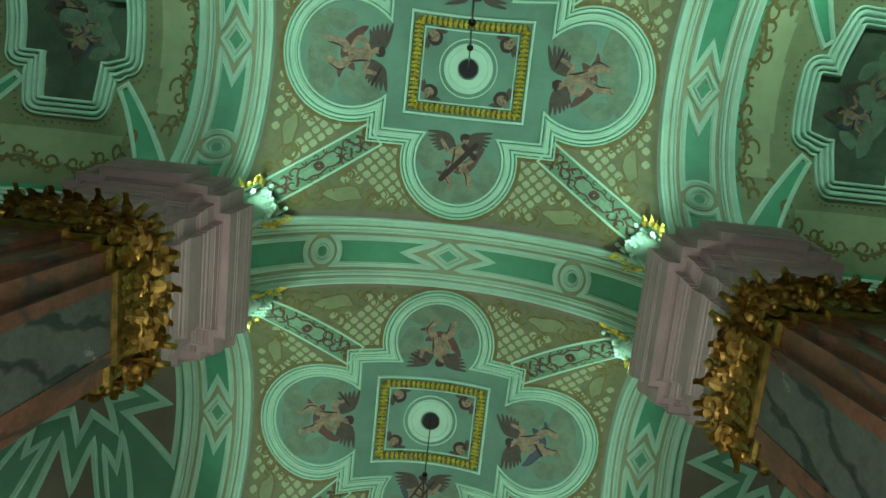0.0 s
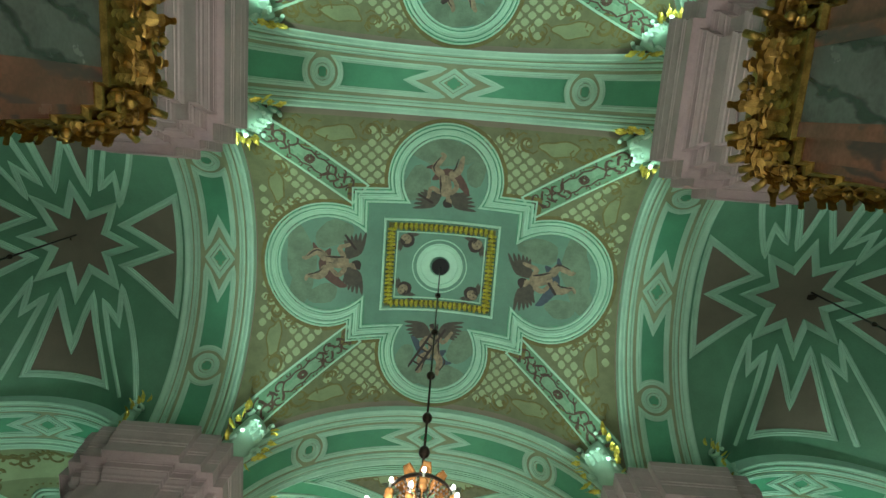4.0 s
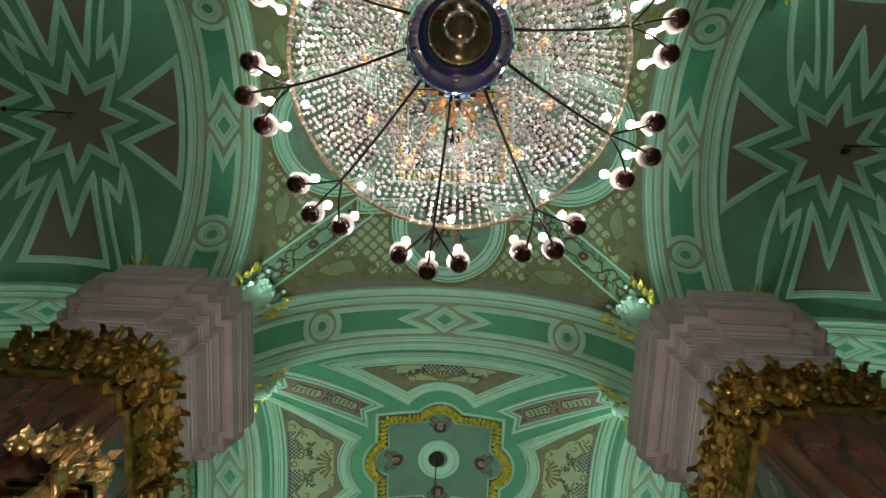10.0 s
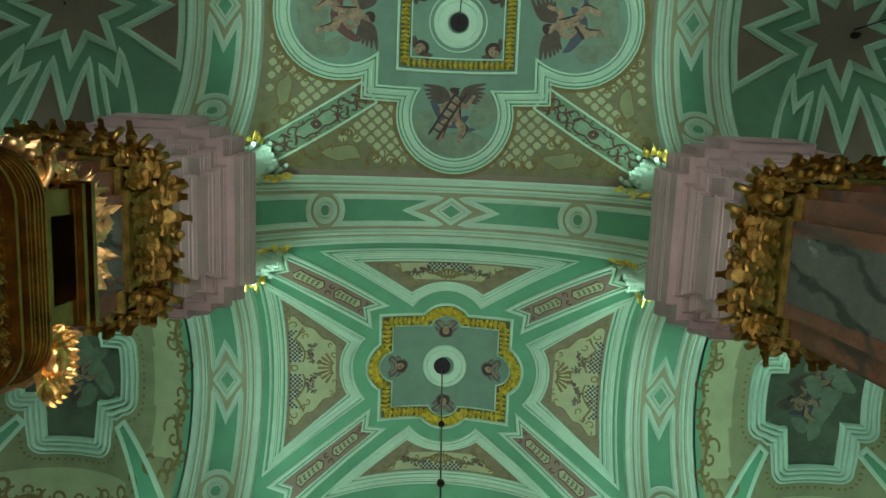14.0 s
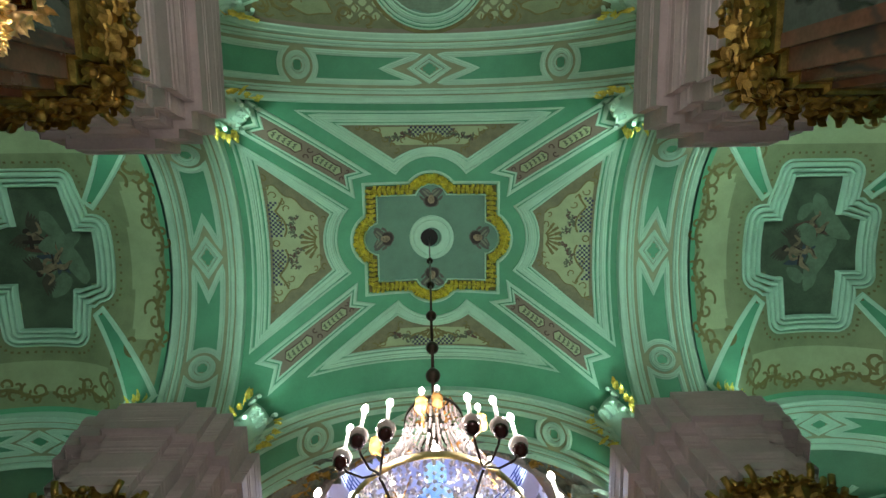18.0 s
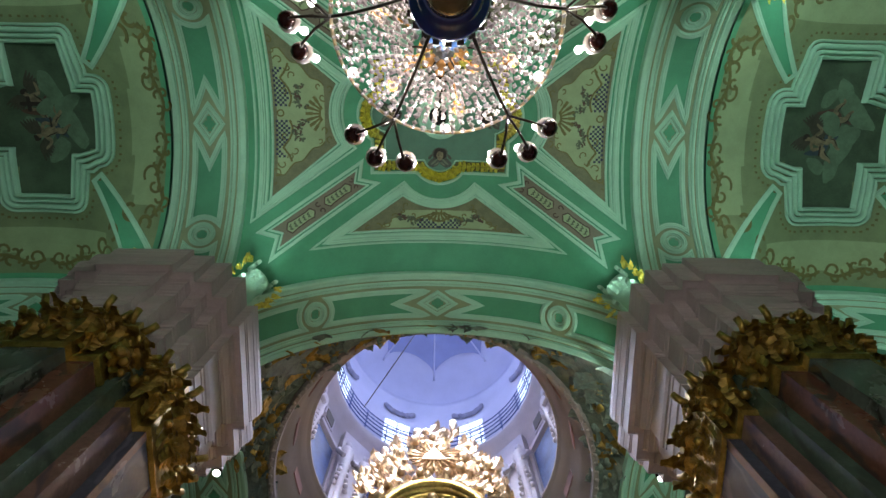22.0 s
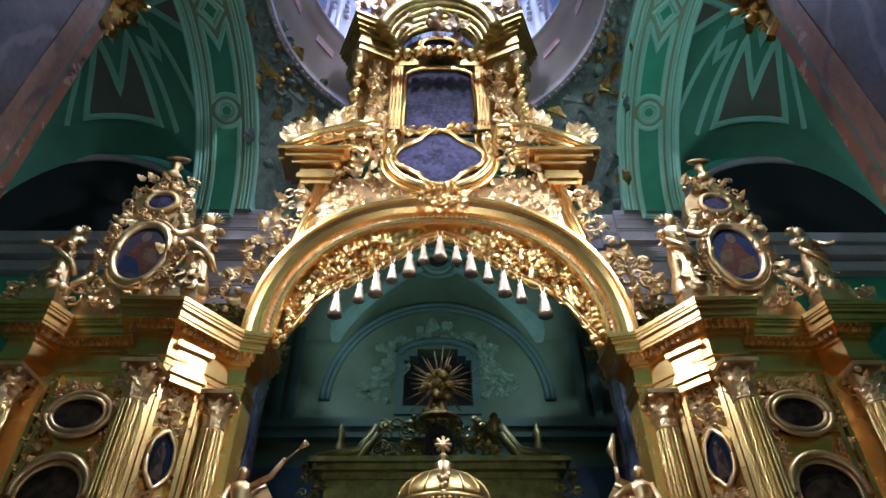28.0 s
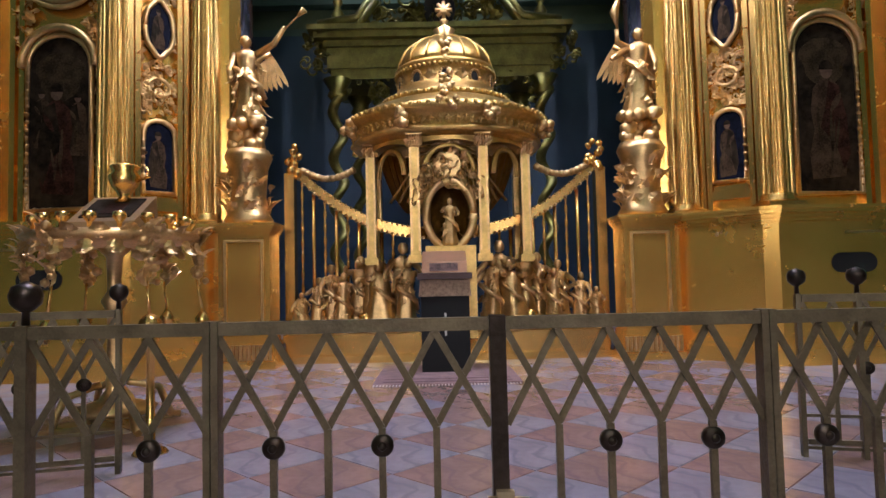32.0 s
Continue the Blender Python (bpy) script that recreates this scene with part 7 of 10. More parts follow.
for s in (-1, 1):
    # raking pilaster, shoulder block and broken pediment
    bm = bmesh.new()
    for d, w in ((0.0, 0.13), (-0.07, 0.07)):
        add_tube(bm, [(s * 2.80, AR_Y + d, 8.5), (s * 2.62, AR_Y + d, 9.5), (s * 2.35, AR_Y + d, 10.9)], w, 6)
    part("raking_pilaster", bm, LEAF, screen, "smooth gilded raking pilaster")
    bm = bmesh.new()
    for k, (z, g) in enumerate(((10.75, 0.0), (10.87, 0.06), (11.0, 0.03), (11.2, 0.14), (11.3, 0.24), (11.4, 0.34))):
        add_box(bm, min(s * (2.15 - g), s * (2.75 + g * 1.4)), AR_Y - 0.15 - g, z, max(s * (2.15 - g), s * (2.75 + g * 1.4)), AR_Y + 0.4, z + (0.13 if k < 5 else 0.09))
    part("shoulder_block", bm, LEAF, screen, "moulded gilded cornice block")
    bm = bmesh.new()
    rake = [(s * 3.25, AR_Y - 0.3, 11.55), (s * 2.5, AR_Y - 0.35, 12.0), (s * 1.75, AR_Y - 0.35, 12.3), (s * 1.2, AR_Y - 0.3, 12.35)]
    for off, w in ((0, 0.12), (0.15, 0.10)):
        add_tube(bm, [(x, y + off * 0.7, z - off) for x, y, z in rake], w, 6)
    part("raking_cornice", bm, LEAF, screen, "gilded raking cornice")
    bm = bmesh.new()
    for cx, cz, rr in ((1.7, 11.45, 0.36), (1.35, 12.0, 0.22)):
        add_tube(bm, [(s * (cx + rr * (1 - q / 14) * math.cos(q * 0.6)), AR_Y - 0.2, cz + rr * (1 - q / 14) * math.sin(q * 0.6)) for q in range(13)], rr * 0.22, 6)
    part("volute", bm, LEAF, screen)
    bm = bmesh.new()
    carve(bm, lambda: (s * rng.uniform(1.2, 3.0), rng.uniform(11.9, 12.7)), 50, 0.26, rng, AR_Y - 0.3, 0.12, avoid=lambda x, z: z > 13.1 - 0.33 * abs(x))
    for cx, cz in ((2.9, 12.0), (2.0, 12.45)):
        for q in range(5):
            acanthus(bm, (s * cx, AR_Y - 0.3, cz), (0, -1, 0), (s * math.cos(q * 0.5), 0, math.sin(q * 0.5)), 0.5, 0.22, 0.1, rng)
    carve(bm, lambda: (s * rng.uniform(1.2, 2.3), rng.uniform(10.9, 11.9)), 46, 0.24, rng, AR_Y - 0.12, 0.14)
    part("pediment_carving", bm, GOLD, screen, "gilded carved foliage scrolls")
    bm = bmesh.new()
    carve(bm, lambda: (s * rng.uniform(2.5, 3.9), rng.uniform(7.8, 11.0)), 150, 0.3, rng, AR_Y, 0.14, avoid=lambda x, z: abs(x) > 4.0 - 0.4 * (z - 8.0) or math.hypot(x, (z - AR_Z) / AR_K) < AR_OUT)
    part("side_carving", bm, GOLD, screen, "gilded carved foliage scrolls")
# cartouche
bm = bmesh.new()
cart = []
for cx, cz, a0 in ((0.50, 11.55, -70), (0, 11.93, 20), (-0.50, 11.55, 110), (0, 11.17, 200)):
    rr = 0.36 if cx else 0.40
    cart += [(cx + rr * math.cos(radians(a0 + 140 * k / 10)), cz + rr * math.sin(radians(a0 + 140 * k / 10))) for k in range(11)]
add_plate(bm, cart, AR_Y - 0.12, 0.2)
painting = part("cartouche", bm, PURPLE, screen, "four-lobed purple painting")
bm = bmesh.new()
loop = [(x * 1.06, AR_Y - 0.14, 11.55 + (z - 11.55) * 1.06) for x, z in cart]
add_tube(bm, loop + [loop[0]], 0.06, 6)
for s in (-1, 1):
    add_tube(bm, [(s * (1.05 * math.cos(t)), AR_Y - 0.16, 11.55 + 0.95 * math.sin(t)) for t in np.linspace(-1.35, 0.55, 14)], 0.11, 7)
    add_tube(bm, [(s * (1.2 * math.cos(t)), AR_Y - 0.1, 11.55 + 1.08 * math.sin(t)) for t in np.linspace(-1.35, 0.5, 14)], 0.06, 7)
    blob(bm, (s * 1.0, AR_Y - 0.16, 12.13), 0.16, rng)
carve(bm, lambda: (rng.uniform(-0.75, 0.75), rng.uniform(12.28, 12.58)), 30, 0.2, rng, AR_Y - 0.14, 0.1)
carve(bm, lambda: (rng.uniform(-0.45, 0.45), rng.uniform(10.0, 10.6)), 40, 0.22, rng, AR_Y - 0.22, 0.12)
part("cartouche_frame", bm, LEAF, painting, "gilded scrolled frame")
# carved hanging curtain and tassels
bm = bmesh.new()
HEM_X = (0.0, 0.3, 0.7, 1.05, 1.45, 1.85, 2.2, 2.45, 2.66)
HEM_Z = (9.58, 9.42, 9.10, 8.84, 8.52, 8.30, 7.95, 7.50, 7.15)


def arch_z(x, r):
    """Height of the great arch's ring of radius r above x."""
    c = min(1.0, abs(x) / r) ** (1 / AR_N)
    return AR_Z + r * AR_K * math.sqrt(max(0.0, 1 - c * c)) ** AR_N


n = 120
rows = []
for i in range(n + 1):
    x = -2.64 + 5.28 * i / n
    top, low = arch_z(x, AR_IN + 0.04), float(np.interp(abs(x), HEM_X, HEM_Z)) - 0.05 * abs(math.sin(x * 9))
    row = []
    for j in range(9):
        k = j / 8
        # folds run from the middle down towards the springing
        f = 0.055 * math.sin((top - (top - low) * k) * 16 + abs(x) * 9) + 0.02 * math.sin(x * 41 + 3 * k)
        row.append(bm.verts.new((x, AR_Y + 0.14 + f - 0.06 * k, top + (low - top) * k)))
    rows.append(row)
for a, b in zip(rows, rows[1:]):
    for j in range(8):
        bm.faces.new((a[j], a[j + 1], b[j + 1], b[j])).smooth = True
for s in (-1, 1):
    # a rolled, beaded hem, leaves over the folds and a gathered knot at each end
    hem = [(s * x, AR_Y + 0.06, float(np.interp(x, HEM_X, HEM_Z))) for x in np.linspace(0.05, 2.64, 30)]
    add_tube(bm, hem, 0.05, 7)
    add_tube(bm, [(x, y - 0.04, z + 0.09) for x, y, z in hem], 0.022, 6)
    for k in range(110):
        x = rng.uniform(0.9, 2.6)
        top, low = arch_z(x, AR_IN), float(np.interp(x, HEM_X, HEM_Z))
        q = rng.uniform(0, 6.28)
        acanthus(bm, (s * x, AR_Y + 0.05, low + (top - low) * rng.uniform(0.05, 0.95)), (0, -1, 0), (math.cos(q), 0, math.sin(q)), rng.uniform(0.12, 0.24), 0.11, 0.09, rng)
    for k in range(7):
        blob(bm, (s * (2.60 + rng.uniform(-0.08, 0.08)), AR_Y + 0.02, 7.15 + 0.11 * k), 0.10, rng)
curtain = part("carved_curtain", bm, LEAF, screen, "gilded carved curtain under the arch")
HANG = [(s * x, float(np.interp(x, HEM_X, HEM_Z))) for s in (-1, 1) for x in (0.30, 0.55, 0.85, 1.12, 1.40, 1.78)] + [(0.0, 9.60)]
HANG.sort()
for k, (x, z) in enumerate(HANG):
    y, g = AR_Y + 0.0, 1.55 if k % 2 == 0 else 1.25
    z -= 0.20
    bm = bmesh.new()
    for e in (-1, 1):
        add_tube(bm, [(x + e * 0.05, y, z + 0.22), (x + e * 0.02, y, z + 0.08), (x, y, z)], 0.011, 5)
    add_lathe(bm, [(r * g, h * g * 1.3) for r, h in ((0.02, 0.02), (0.045, 0.0), (0.035, -0.035), (0.05, -0.07), (0.075, -0.18), (0.085, -0.21), (0.02, -0.215))], 12, (x, y, z))
    part("tassel", bm, LITGOLD, curtain, "carved gilded tassel")
bm = bmesh.new()
for (xa, za), (xb, zb) in zip(HANG, HANG[1:]):
    p, q = Vector((xa, AR_Y + 0.0, za)), Vector((xb, AR_Y + 0.0, zb))
    add_tube(bm, [p.lerp(q, k / 7) - Vector((0, 0, 0.16 * math.sin(math.pi * k / 7))) for k in range(8)], 0.016, 5)
part("cord", bm, LEAF, curtain)

# upper stage: painted panel, twisted columns and canopy
bm = bmesh.new()
add_plate(bm, arched(-0.76, 0.76, 12.5, 14.9, 14, 0.35), AR_Y + 0.05, 0.1)
top_icon = part("upper_icon", bm, PURPLE, screen, "dark purple painted panel with a rounded head")
bm = bmesh.new()
lp = [(x * 1.05, AR_Y + 0.02, z + 0.03) for x, z in arched(-0.76, 0.76, 12.5, 14.9, 14, 0.35)]
add_tube(bm, lp + [lp[0]], 0.06, 6)
part("frame", bm, LEAF, top_icon)
for s in (-1, 1):
    bm = bmesh.new()
    add_box(bm, min(s * 0.86, s * 1.12), AR_Y - 0.05, 12.55, max(s * 0.86, s * 1.12), AR_Y + 0.29, 14.93)
    for k in range(3):
        add_tube(bm, [(s * (0.91 + 0.08 * k), AR_Y - 0.06, 12.7), (s * (0.91 + 0.08 * k), AR_Y - 0.06, 14.8)], 0.02, 5)
    part("upper_pilaster", bm, LEAF, screen, "gilded reeded pilaster")
    bm = bmesh.new()
    add_box(bm, min(s * 0.8, s * 1.95), AR_Y + 0.3, 12.3, max(s * 0.8, s * 1.95), AR_Y + 0.5, 14.93)
    part("upper_back_panel", bm, LEAF, screen)
for s in (-1, 1):
    for x, y in ((1.88, -0.30), (1.50, -0.02)):
        bm = bmesh.new()
        rows = []
        for k in range(61):
            t = k / 60
            ang = t * 2 * math.pi * 4
            cx, cy, z = s * x + 0.05 * math.cos(ang), AR_Y + y + 0.05 * math.sin(ang), 12.45 + 2.15 * t
            rr = 0.10 + 0.03 * math.sin(ang * 2)
            rows.append([(cx + rr * math.cos(2 * math.pi * i / 10), cy + rr * math.sin(2 * math.pi * i / 10), z) for i in range(10)])
        add_loft(bm, rows, smooth=True)
        tw = part("twisted_column", bm, LEAF, screen, "gilded twisted column")
        bm = bmesh.new()
        add_lathe(bm, [(0.1, 14.55), (0.13, 14.58), (0.1, 14.64), (0.2, 14.94)], 12, (s * x, AR_Y + y, 0))
        for i in range(7):
            a = 2 * math.pi * i / 7
            acanthus(bm, (s * x + 0.1 * math.cos(a), AR_Y + y + 0.1 * math.sin(a), 14.6), (math.cos(a), math.sin(a), 0), (0, 0, 1), 0.34, 0.14, 0.12, rng)
        part("capital", bm, GOLD, tw)
    bm = bmesh.new()
    carve(bm, lambda: (s * rng.uniform(1.2, 1.6), rng.uniform(12.5, 14.6)), 60, 0.24, rng, AR_Y - 0.05, 0.14)
    part("upper_carving", bm, GOLD, screen)
# canopy entablature with a round-headed middle
bm = bmesh.new()
for k, (z, g, h) in enumerate(((14.95, 0.0, 0.2), (15.15, 0.05, 0.12), (15.27, 0.0, 0.3), (15.57, 0.10, 0.1), (15.67, 0.2, 0.1), (15.77, 0.30, 0.14), (15.91, 0.38, 0.08))):
    for s in (-1, 1):
        turn = Matrix.Rotation(radians(-24 * s), 2)
        block = [turn @ Vector(v) for v in ((-0.50 - g * 0.6, -0.42 - g * 0.8), (0.42 + g * 0.7, -0.42 - g * 0.8), (0.42 + g * 0.7, 0.6), (-0.50 - g * 0.6, 0.6))]
        if s < 0:
            block = [turn @ Vector((-v[0], v[1])) for v in ((-0.50 - g * 0.6, -0.42 - g * 0.8), (0.42 + g * 0.7, -0.42 - g * 0.8), (0.42 + g * 0.7, 0.6), (-0.50 - g * 0.6, 0.6))]
        add_prism(bm, [(s * 1.66 + v.x, AR_Y + 0.02 + v.y) for v in block], z, z + h)
        a, b = s * 0.85, s * 1.3
        add_box(bm, min(a, b), AR_Y - 0.05 - g * 0.8, z + 0.001, max(a, b), AR_Y + 0.5, z + h)
    pts = [((1.0 + g) * math.cos(t), AR_Y - 0.25 - g, 15.10 + 0.05 * k + (1.2 + g) * math.sin(t)) for t in np.linspace(0.1, math.pi - 0.1, 22)]
    add_tube(bm, pts, 0.09 + 0.015 * k, 6)
add_plate(bm, [(1.05 * math.cos(t), 15.05 + 1.25 * math.sin(t)) for t in np.linspace(0, math.pi, 22)], AR_Y, 0.4)
# gilding deepened in colour for the shaded underside of the canopy
part("canopy", bm, mat("shaded_canopy_gilding", (0.55, 0.40, 0.12), 0.35, 1.0, dark=0.5, scale=5, bump=0.2), screen, "gilded canopy with a round-headed cornice")
bm = bmesh.new()
for i in range(9):
    x = -1.0 + i * 0.25
    add_lathe(bm, [(0.02, 0), (0.1, 0.02), (0.14, 0.18), (0.1, 0.3)], 8, (x, AR_Y - 0.42, 14.67 + 0.12 * math.cos(x * 2.2)))
add_ring(bm, 0, AR_Y - 0.25, 15.50, 0.42, 0.30, 0.06, 22, 18, rng)
part("scalloped_valance", bm, LEAF, screen, "gilded scalloped valance")
bm = bmesh.new()
add_plate(bm, [(0.4 * math.cos(t), 15.50 + 0.28 * math.sin(t)) for t in np.linspace(0, 2 * math.pi, 21)[:-1]], AR_Y - 0.2, 0.05)
part("small_oval_painting", bm, PURPLE, screen)
# crown of clouds, rays and cherubs over the canopy
bm = bmesh.new()
for k in range(420):
    a = rng.uniform(0, math.pi)
    r = math.sqrt(rng.random())
    x, z = 1.95 * r * math.cos(a), 15.9 + (4.2 + 0.4 * math.sin(a * 5)) * r * math.sin(a)
    if rng.random() < 0.35:
        blob(bm, (x, AR_Y - 0.3 + rng.uniform(-0.3, 0.3), z), rng.uniform(0.08, 0.20), rng)
    else:
        q = a + rng.uniform(-0.6, 0.6)
        acanthus(bm, (x, AR_Y - 0.35 + rng.uniform(-0.25, 0.25), z), (0, -1, 0), (math.cos(q), 0, math.sin(q)), rng.uniform(0.3, 0.6), rng.uniform(0.15, 0.3), 0.2, rng)
part("crown_of_clouds", bm, LITGOLD, screen, "gilded carved clouds and cherub heads")
bm = bmesh.new()
for t in range(20):
    a = 2 * math.pi * t / 20
    add_tube(bm, [(0.3 * math.cos(a), AR_Y - 0.66, 18.4 + 0.3 * math.sin(a)), (0.75 * math.cos(a), AR_Y - 0.66, 18.4 + 0.75 * math.sin(a))], 0.035, 4)
add_plate(bm, [(-0.36, 18.1), (0.36, 18.1), (0, 18.75)], AR_Y - 0.74, 0.1)
part("triangle_glory", bm, LITGOLD, screen, "gilded triangle in rays")
for x, z in ((-0.55, 20.2), (0.62, 20.8), (-1.5, 19.0), (1.85, 18.5), (0.05, 20.0), (-1.9, 17.9), (1.2, 19.6)):
    bm = bmesh.new()
    add_lathe(bm, [(0.02, 0), (0.12, 0.1), (0.05, 0.25), (0.14, 0.45), (0.12, 0.6), (0.02, 0.7)], 10, (x, AR_Y - 0.3, z - 0.3))
    part("crown_finial", bm, LITGOLD, screen)

# ---- statues on and before the screen ----
def statue(name, bm, m, label, material=GOLD):
    return tagged(part(name, xf(bm, m), material, None, label), label, "statue")


for s in (-1, 1):
    ax, ay = s * 2.70, ICON_Y - 0.32
    ped = empty("statue_pedestal", (ax, ay, SOLEA), "gilded panelled pedestal with a carved upper block", "pedestal", "pedestals beside the royal gates")
    for nm, boxes in (("plinth", ((0.42, -0.30, 0.0, 0.30, 0.10), (0.39, -0.27, 0.10, 0.27, 0.34), (0.36, -0.255, 0.34, 0.275, 0.40))), ("body", ((0.34, -0.24, 0.40, 0.28, 1.80),)), ("cap", ((0.37, -0.27, 1.80, 0.28, 1.84), (0.40, -0.30, 1.84, 0.28, 1.89), (0.43, -0.33, 1.89, 0.28, 1.93)))):
        bm = bmesh.new()
        for w, ya, za, yb, zb in boxes:
            add_box(bm, -w, ya, za, w, yb, zb)
        part(nm, bm, BASEGOLD, ped)
    bm = bmesh.new()
    for x0, z0, x1, z1 in ((-0.26, 0.5, 0.26, 0.53), (-0.26, 1.68, 0.26, 1.71), (-0.26, 0.53, -0.23, 1.68), (0.23, 0.53, 0.26, 1.68)):
        add_box(bm, x0, -0.27, z0, x1, -0.241, z1)
    for k in range(14):
        add_box(bm, -0.38 + k * 0.055, -0.31, 0.12, -0.345 + k * 0.055, -0.271, 0.32)
    part("panel_moulding", bm, GOLD, ped)
    bm = bmesh.new()
    add_lathe(bm, [(0.31, 1.93), (0.34, 1.98), (0.29, 2.06), (0.24, 2.3), (0.27, 2.7), (0.33, 2.85), (0.28, 2.95)], 12, (0, 0, 0))
    r2 = random.Random(8)
    for k in range(46):
        a = r2.uniform(0, 6.28)
        z = r2.uniform(2.05, 2.8)
        acanthus(bm, (0.27 * math.cos(a), 0.27 * math.sin(a), z), (math.cos(a), math.sin(a), 0), (r2.uniform(-1, 1), r2.uniform(-1, 1), 1), r2.uniform(0.12, 0.24), 0.12, 0.08, r2)
    part("carved_block", bm, GOLD, ped, "gilded carved block")
    bm = person(1.27, random.Random(4), True, (-0.30, -0.12, 0.62) if s > 0 else (-0.16, -0.1, 0.5), (0.16, -0.1, 0.5) if s > 0 else (0.44, -0.18, 1.0), lean=0.02 * s,
                staff=None if s > 0 else [(0.44, -0.18, 0.98), (0.60, -0.24, 1.10)])
    if s > 0:
        add_tube(bm, [(-0.27, -0.08, 1.18), (-0.32, -0.1, 1.46), (-0.24, -0.08, 1.70)], 0.035, 6, taper=lambda t: 0.5 + 1.4 * math.sin(3 * t))
        add_tube(bm, [(-0.13, 0, 0.99), (-0.28, -0.06, 1.05), (-0.29, -0.08, 1.22)], 0.045, 6, taper=lambda t: 1.2 - 0.5 * t)
    for k in range(30):
        q = random.Random(60 + k)
        blob(bm, (q.uniform(-0.24, 0.24), q.uniform(-0.2, 0.18), q.uniform(-0.36, 0.06)), q.uniform(0.07, 0.13), q)
    statue("angel_statue", bm, pose(ax, ay, SOLEA + 3.30), "gilded winged angel statue with a raised arm on a pedestal")
# figures seated on the arch's shoulders and the wings
for s in (-1, 1):
    for sx, d, z, h, kw in ((6.0, 24.98, 7.42, 1.4, dict(halo=True)), (3.90, 25.0, 7.42, 1.7, dict(halo=True))):
        bm = person(h, random.Random(int(sx * 10)), False, (-0.2, -0.2, 0.6), (0.22, -0.2, 0.62), **kw)
        rocks(bm, 0.22, 0.14, random.Random(2), 12)
        add_box(bm, -0.26, -0.2, -0.21, 0.26, 0.2, -0.08)
        add_box(bm, -0.22, -0.17, -0.08, 0.22, 0.17, 0.05)
        p = Vector((s * sx, d, z))
        statue("saint_statue", bm, pose(*p), "gilded standing saint statue with rays round the head")

# ---- royal gates: swept rails, rods, figures and the rotunda ----
GY = ICON_Y + 0.3
gates = empty("royal_gates", (0, GY, SOLEA), "gilded royal gates with swept rails and barley-sugar rods", "gate")


def sweep_z(x):
    t = min(1, abs(x) / 2.22)
    return 2.22 + 1.0 * t ** 2.4 - SOLEA


bm = bmesh.new()
pts = [(x, 0.0, sweep_z(x)) for x in np.linspace(-2.22, 2.22, 45)]
rows = []
for x, y, z in pts:
    rows.append([(x, -0.06, z), (x, -0.06, z + 0.17), (x, 0.06, z + 0.17), (x, 0.06, z)])
add_loft(bm, rows)
part("swept_rail", bm, LEAF, gates, "gilded carved swept rail")
bm = bmesh.new()
for x in np.linspace(-2.2, 2.2, 60):
    blob(bm, (x, -0.07, sweep_z(x) + 0.01), 0.028, rng)
    blob(bm, (x, -0.07, sweep_z(x) + 0.16), 0.02, rng)
part("rail_beading", bm, GOLD, gates)
for s in (-1, 1):
    for k in range(9):
        x = s * (2.1 - 0.165 * k)
        bm = bmesh.new()
        zt = sweep_z(x)
        if k % 2 == 0:
            rows = []
            for q in range(41):
                z = 0.3 + (zt - 0.3) * q / 40
                rr = 0.022 + 0.008 * math.sin(q * 1.6)
                rows.append([(x + rr * math.cos(2 * math.pi * i / 6), rr * math.sin(2 * math.pi * i / 6), z) for i in range(6)])
            add_loft(bm, rows, smooth=True)
        else:
            add_tube(bm, [(x, 0, 0.3), (x, 0, zt)], 0.03, 8)
        part("rod", bm, LEAF, gates)
    bm = bmesh.new()
    add_box(bm, min(s * 2.20, s * 2.34), -0.1, 0, max(s * 2.20, s * 2.34), 0.1, 2.72)
    for k in range(10):
        blob(bm, (s * 2.2 + rng.uniform(-0.1, 0.1), rng.uniform(-0.1, 0.05), 2.72 + 0.045 * k), 0.09 - 0.004 * k, rng)
    part("end_post", bm, LEAF, gates, "gilded end post with carved scroll")
    bm = bmesh.new()
    p, q = Vector((s * 2.08, -0.05, 2.76)), Vector((s * 1.35, -0.05, 2.75))
    add_tube(bm, [p.lerp(q, k / 10) - Vector((0, 0, 0.12 * math.sin(math.pi * k / 10))) for k in range(11)], 0.045, 7)
    for k in range(11):
        blob(bm, p.lerp(q, k / 10) - Vector((0, 0, 0.12 * math.sin(math.pi * k / 10))), 0.06, rng)
    part("garland", bm, GOLD, gates, "gilded garland")
bm = bmesh.new()
add_box(bm, -2.3, -0.45, 0.0, 2.3, 0.25, 0.10)
add_box(bm, -2.25, -0.38, 0.10, 2.25, 0.2, 0.30)
add_box(bm, -2.3, -0.42, 0.30, 2.3, 0.2, 0.40)
for k in range(40):
    add_box(bm, -2.2 + k * 0.112, -0.40, 0.13, -2.13 + k * 0.112, -0.381, 0.27)
part("plinth", bm, LEAF, gates, "gilded moulded plinth")
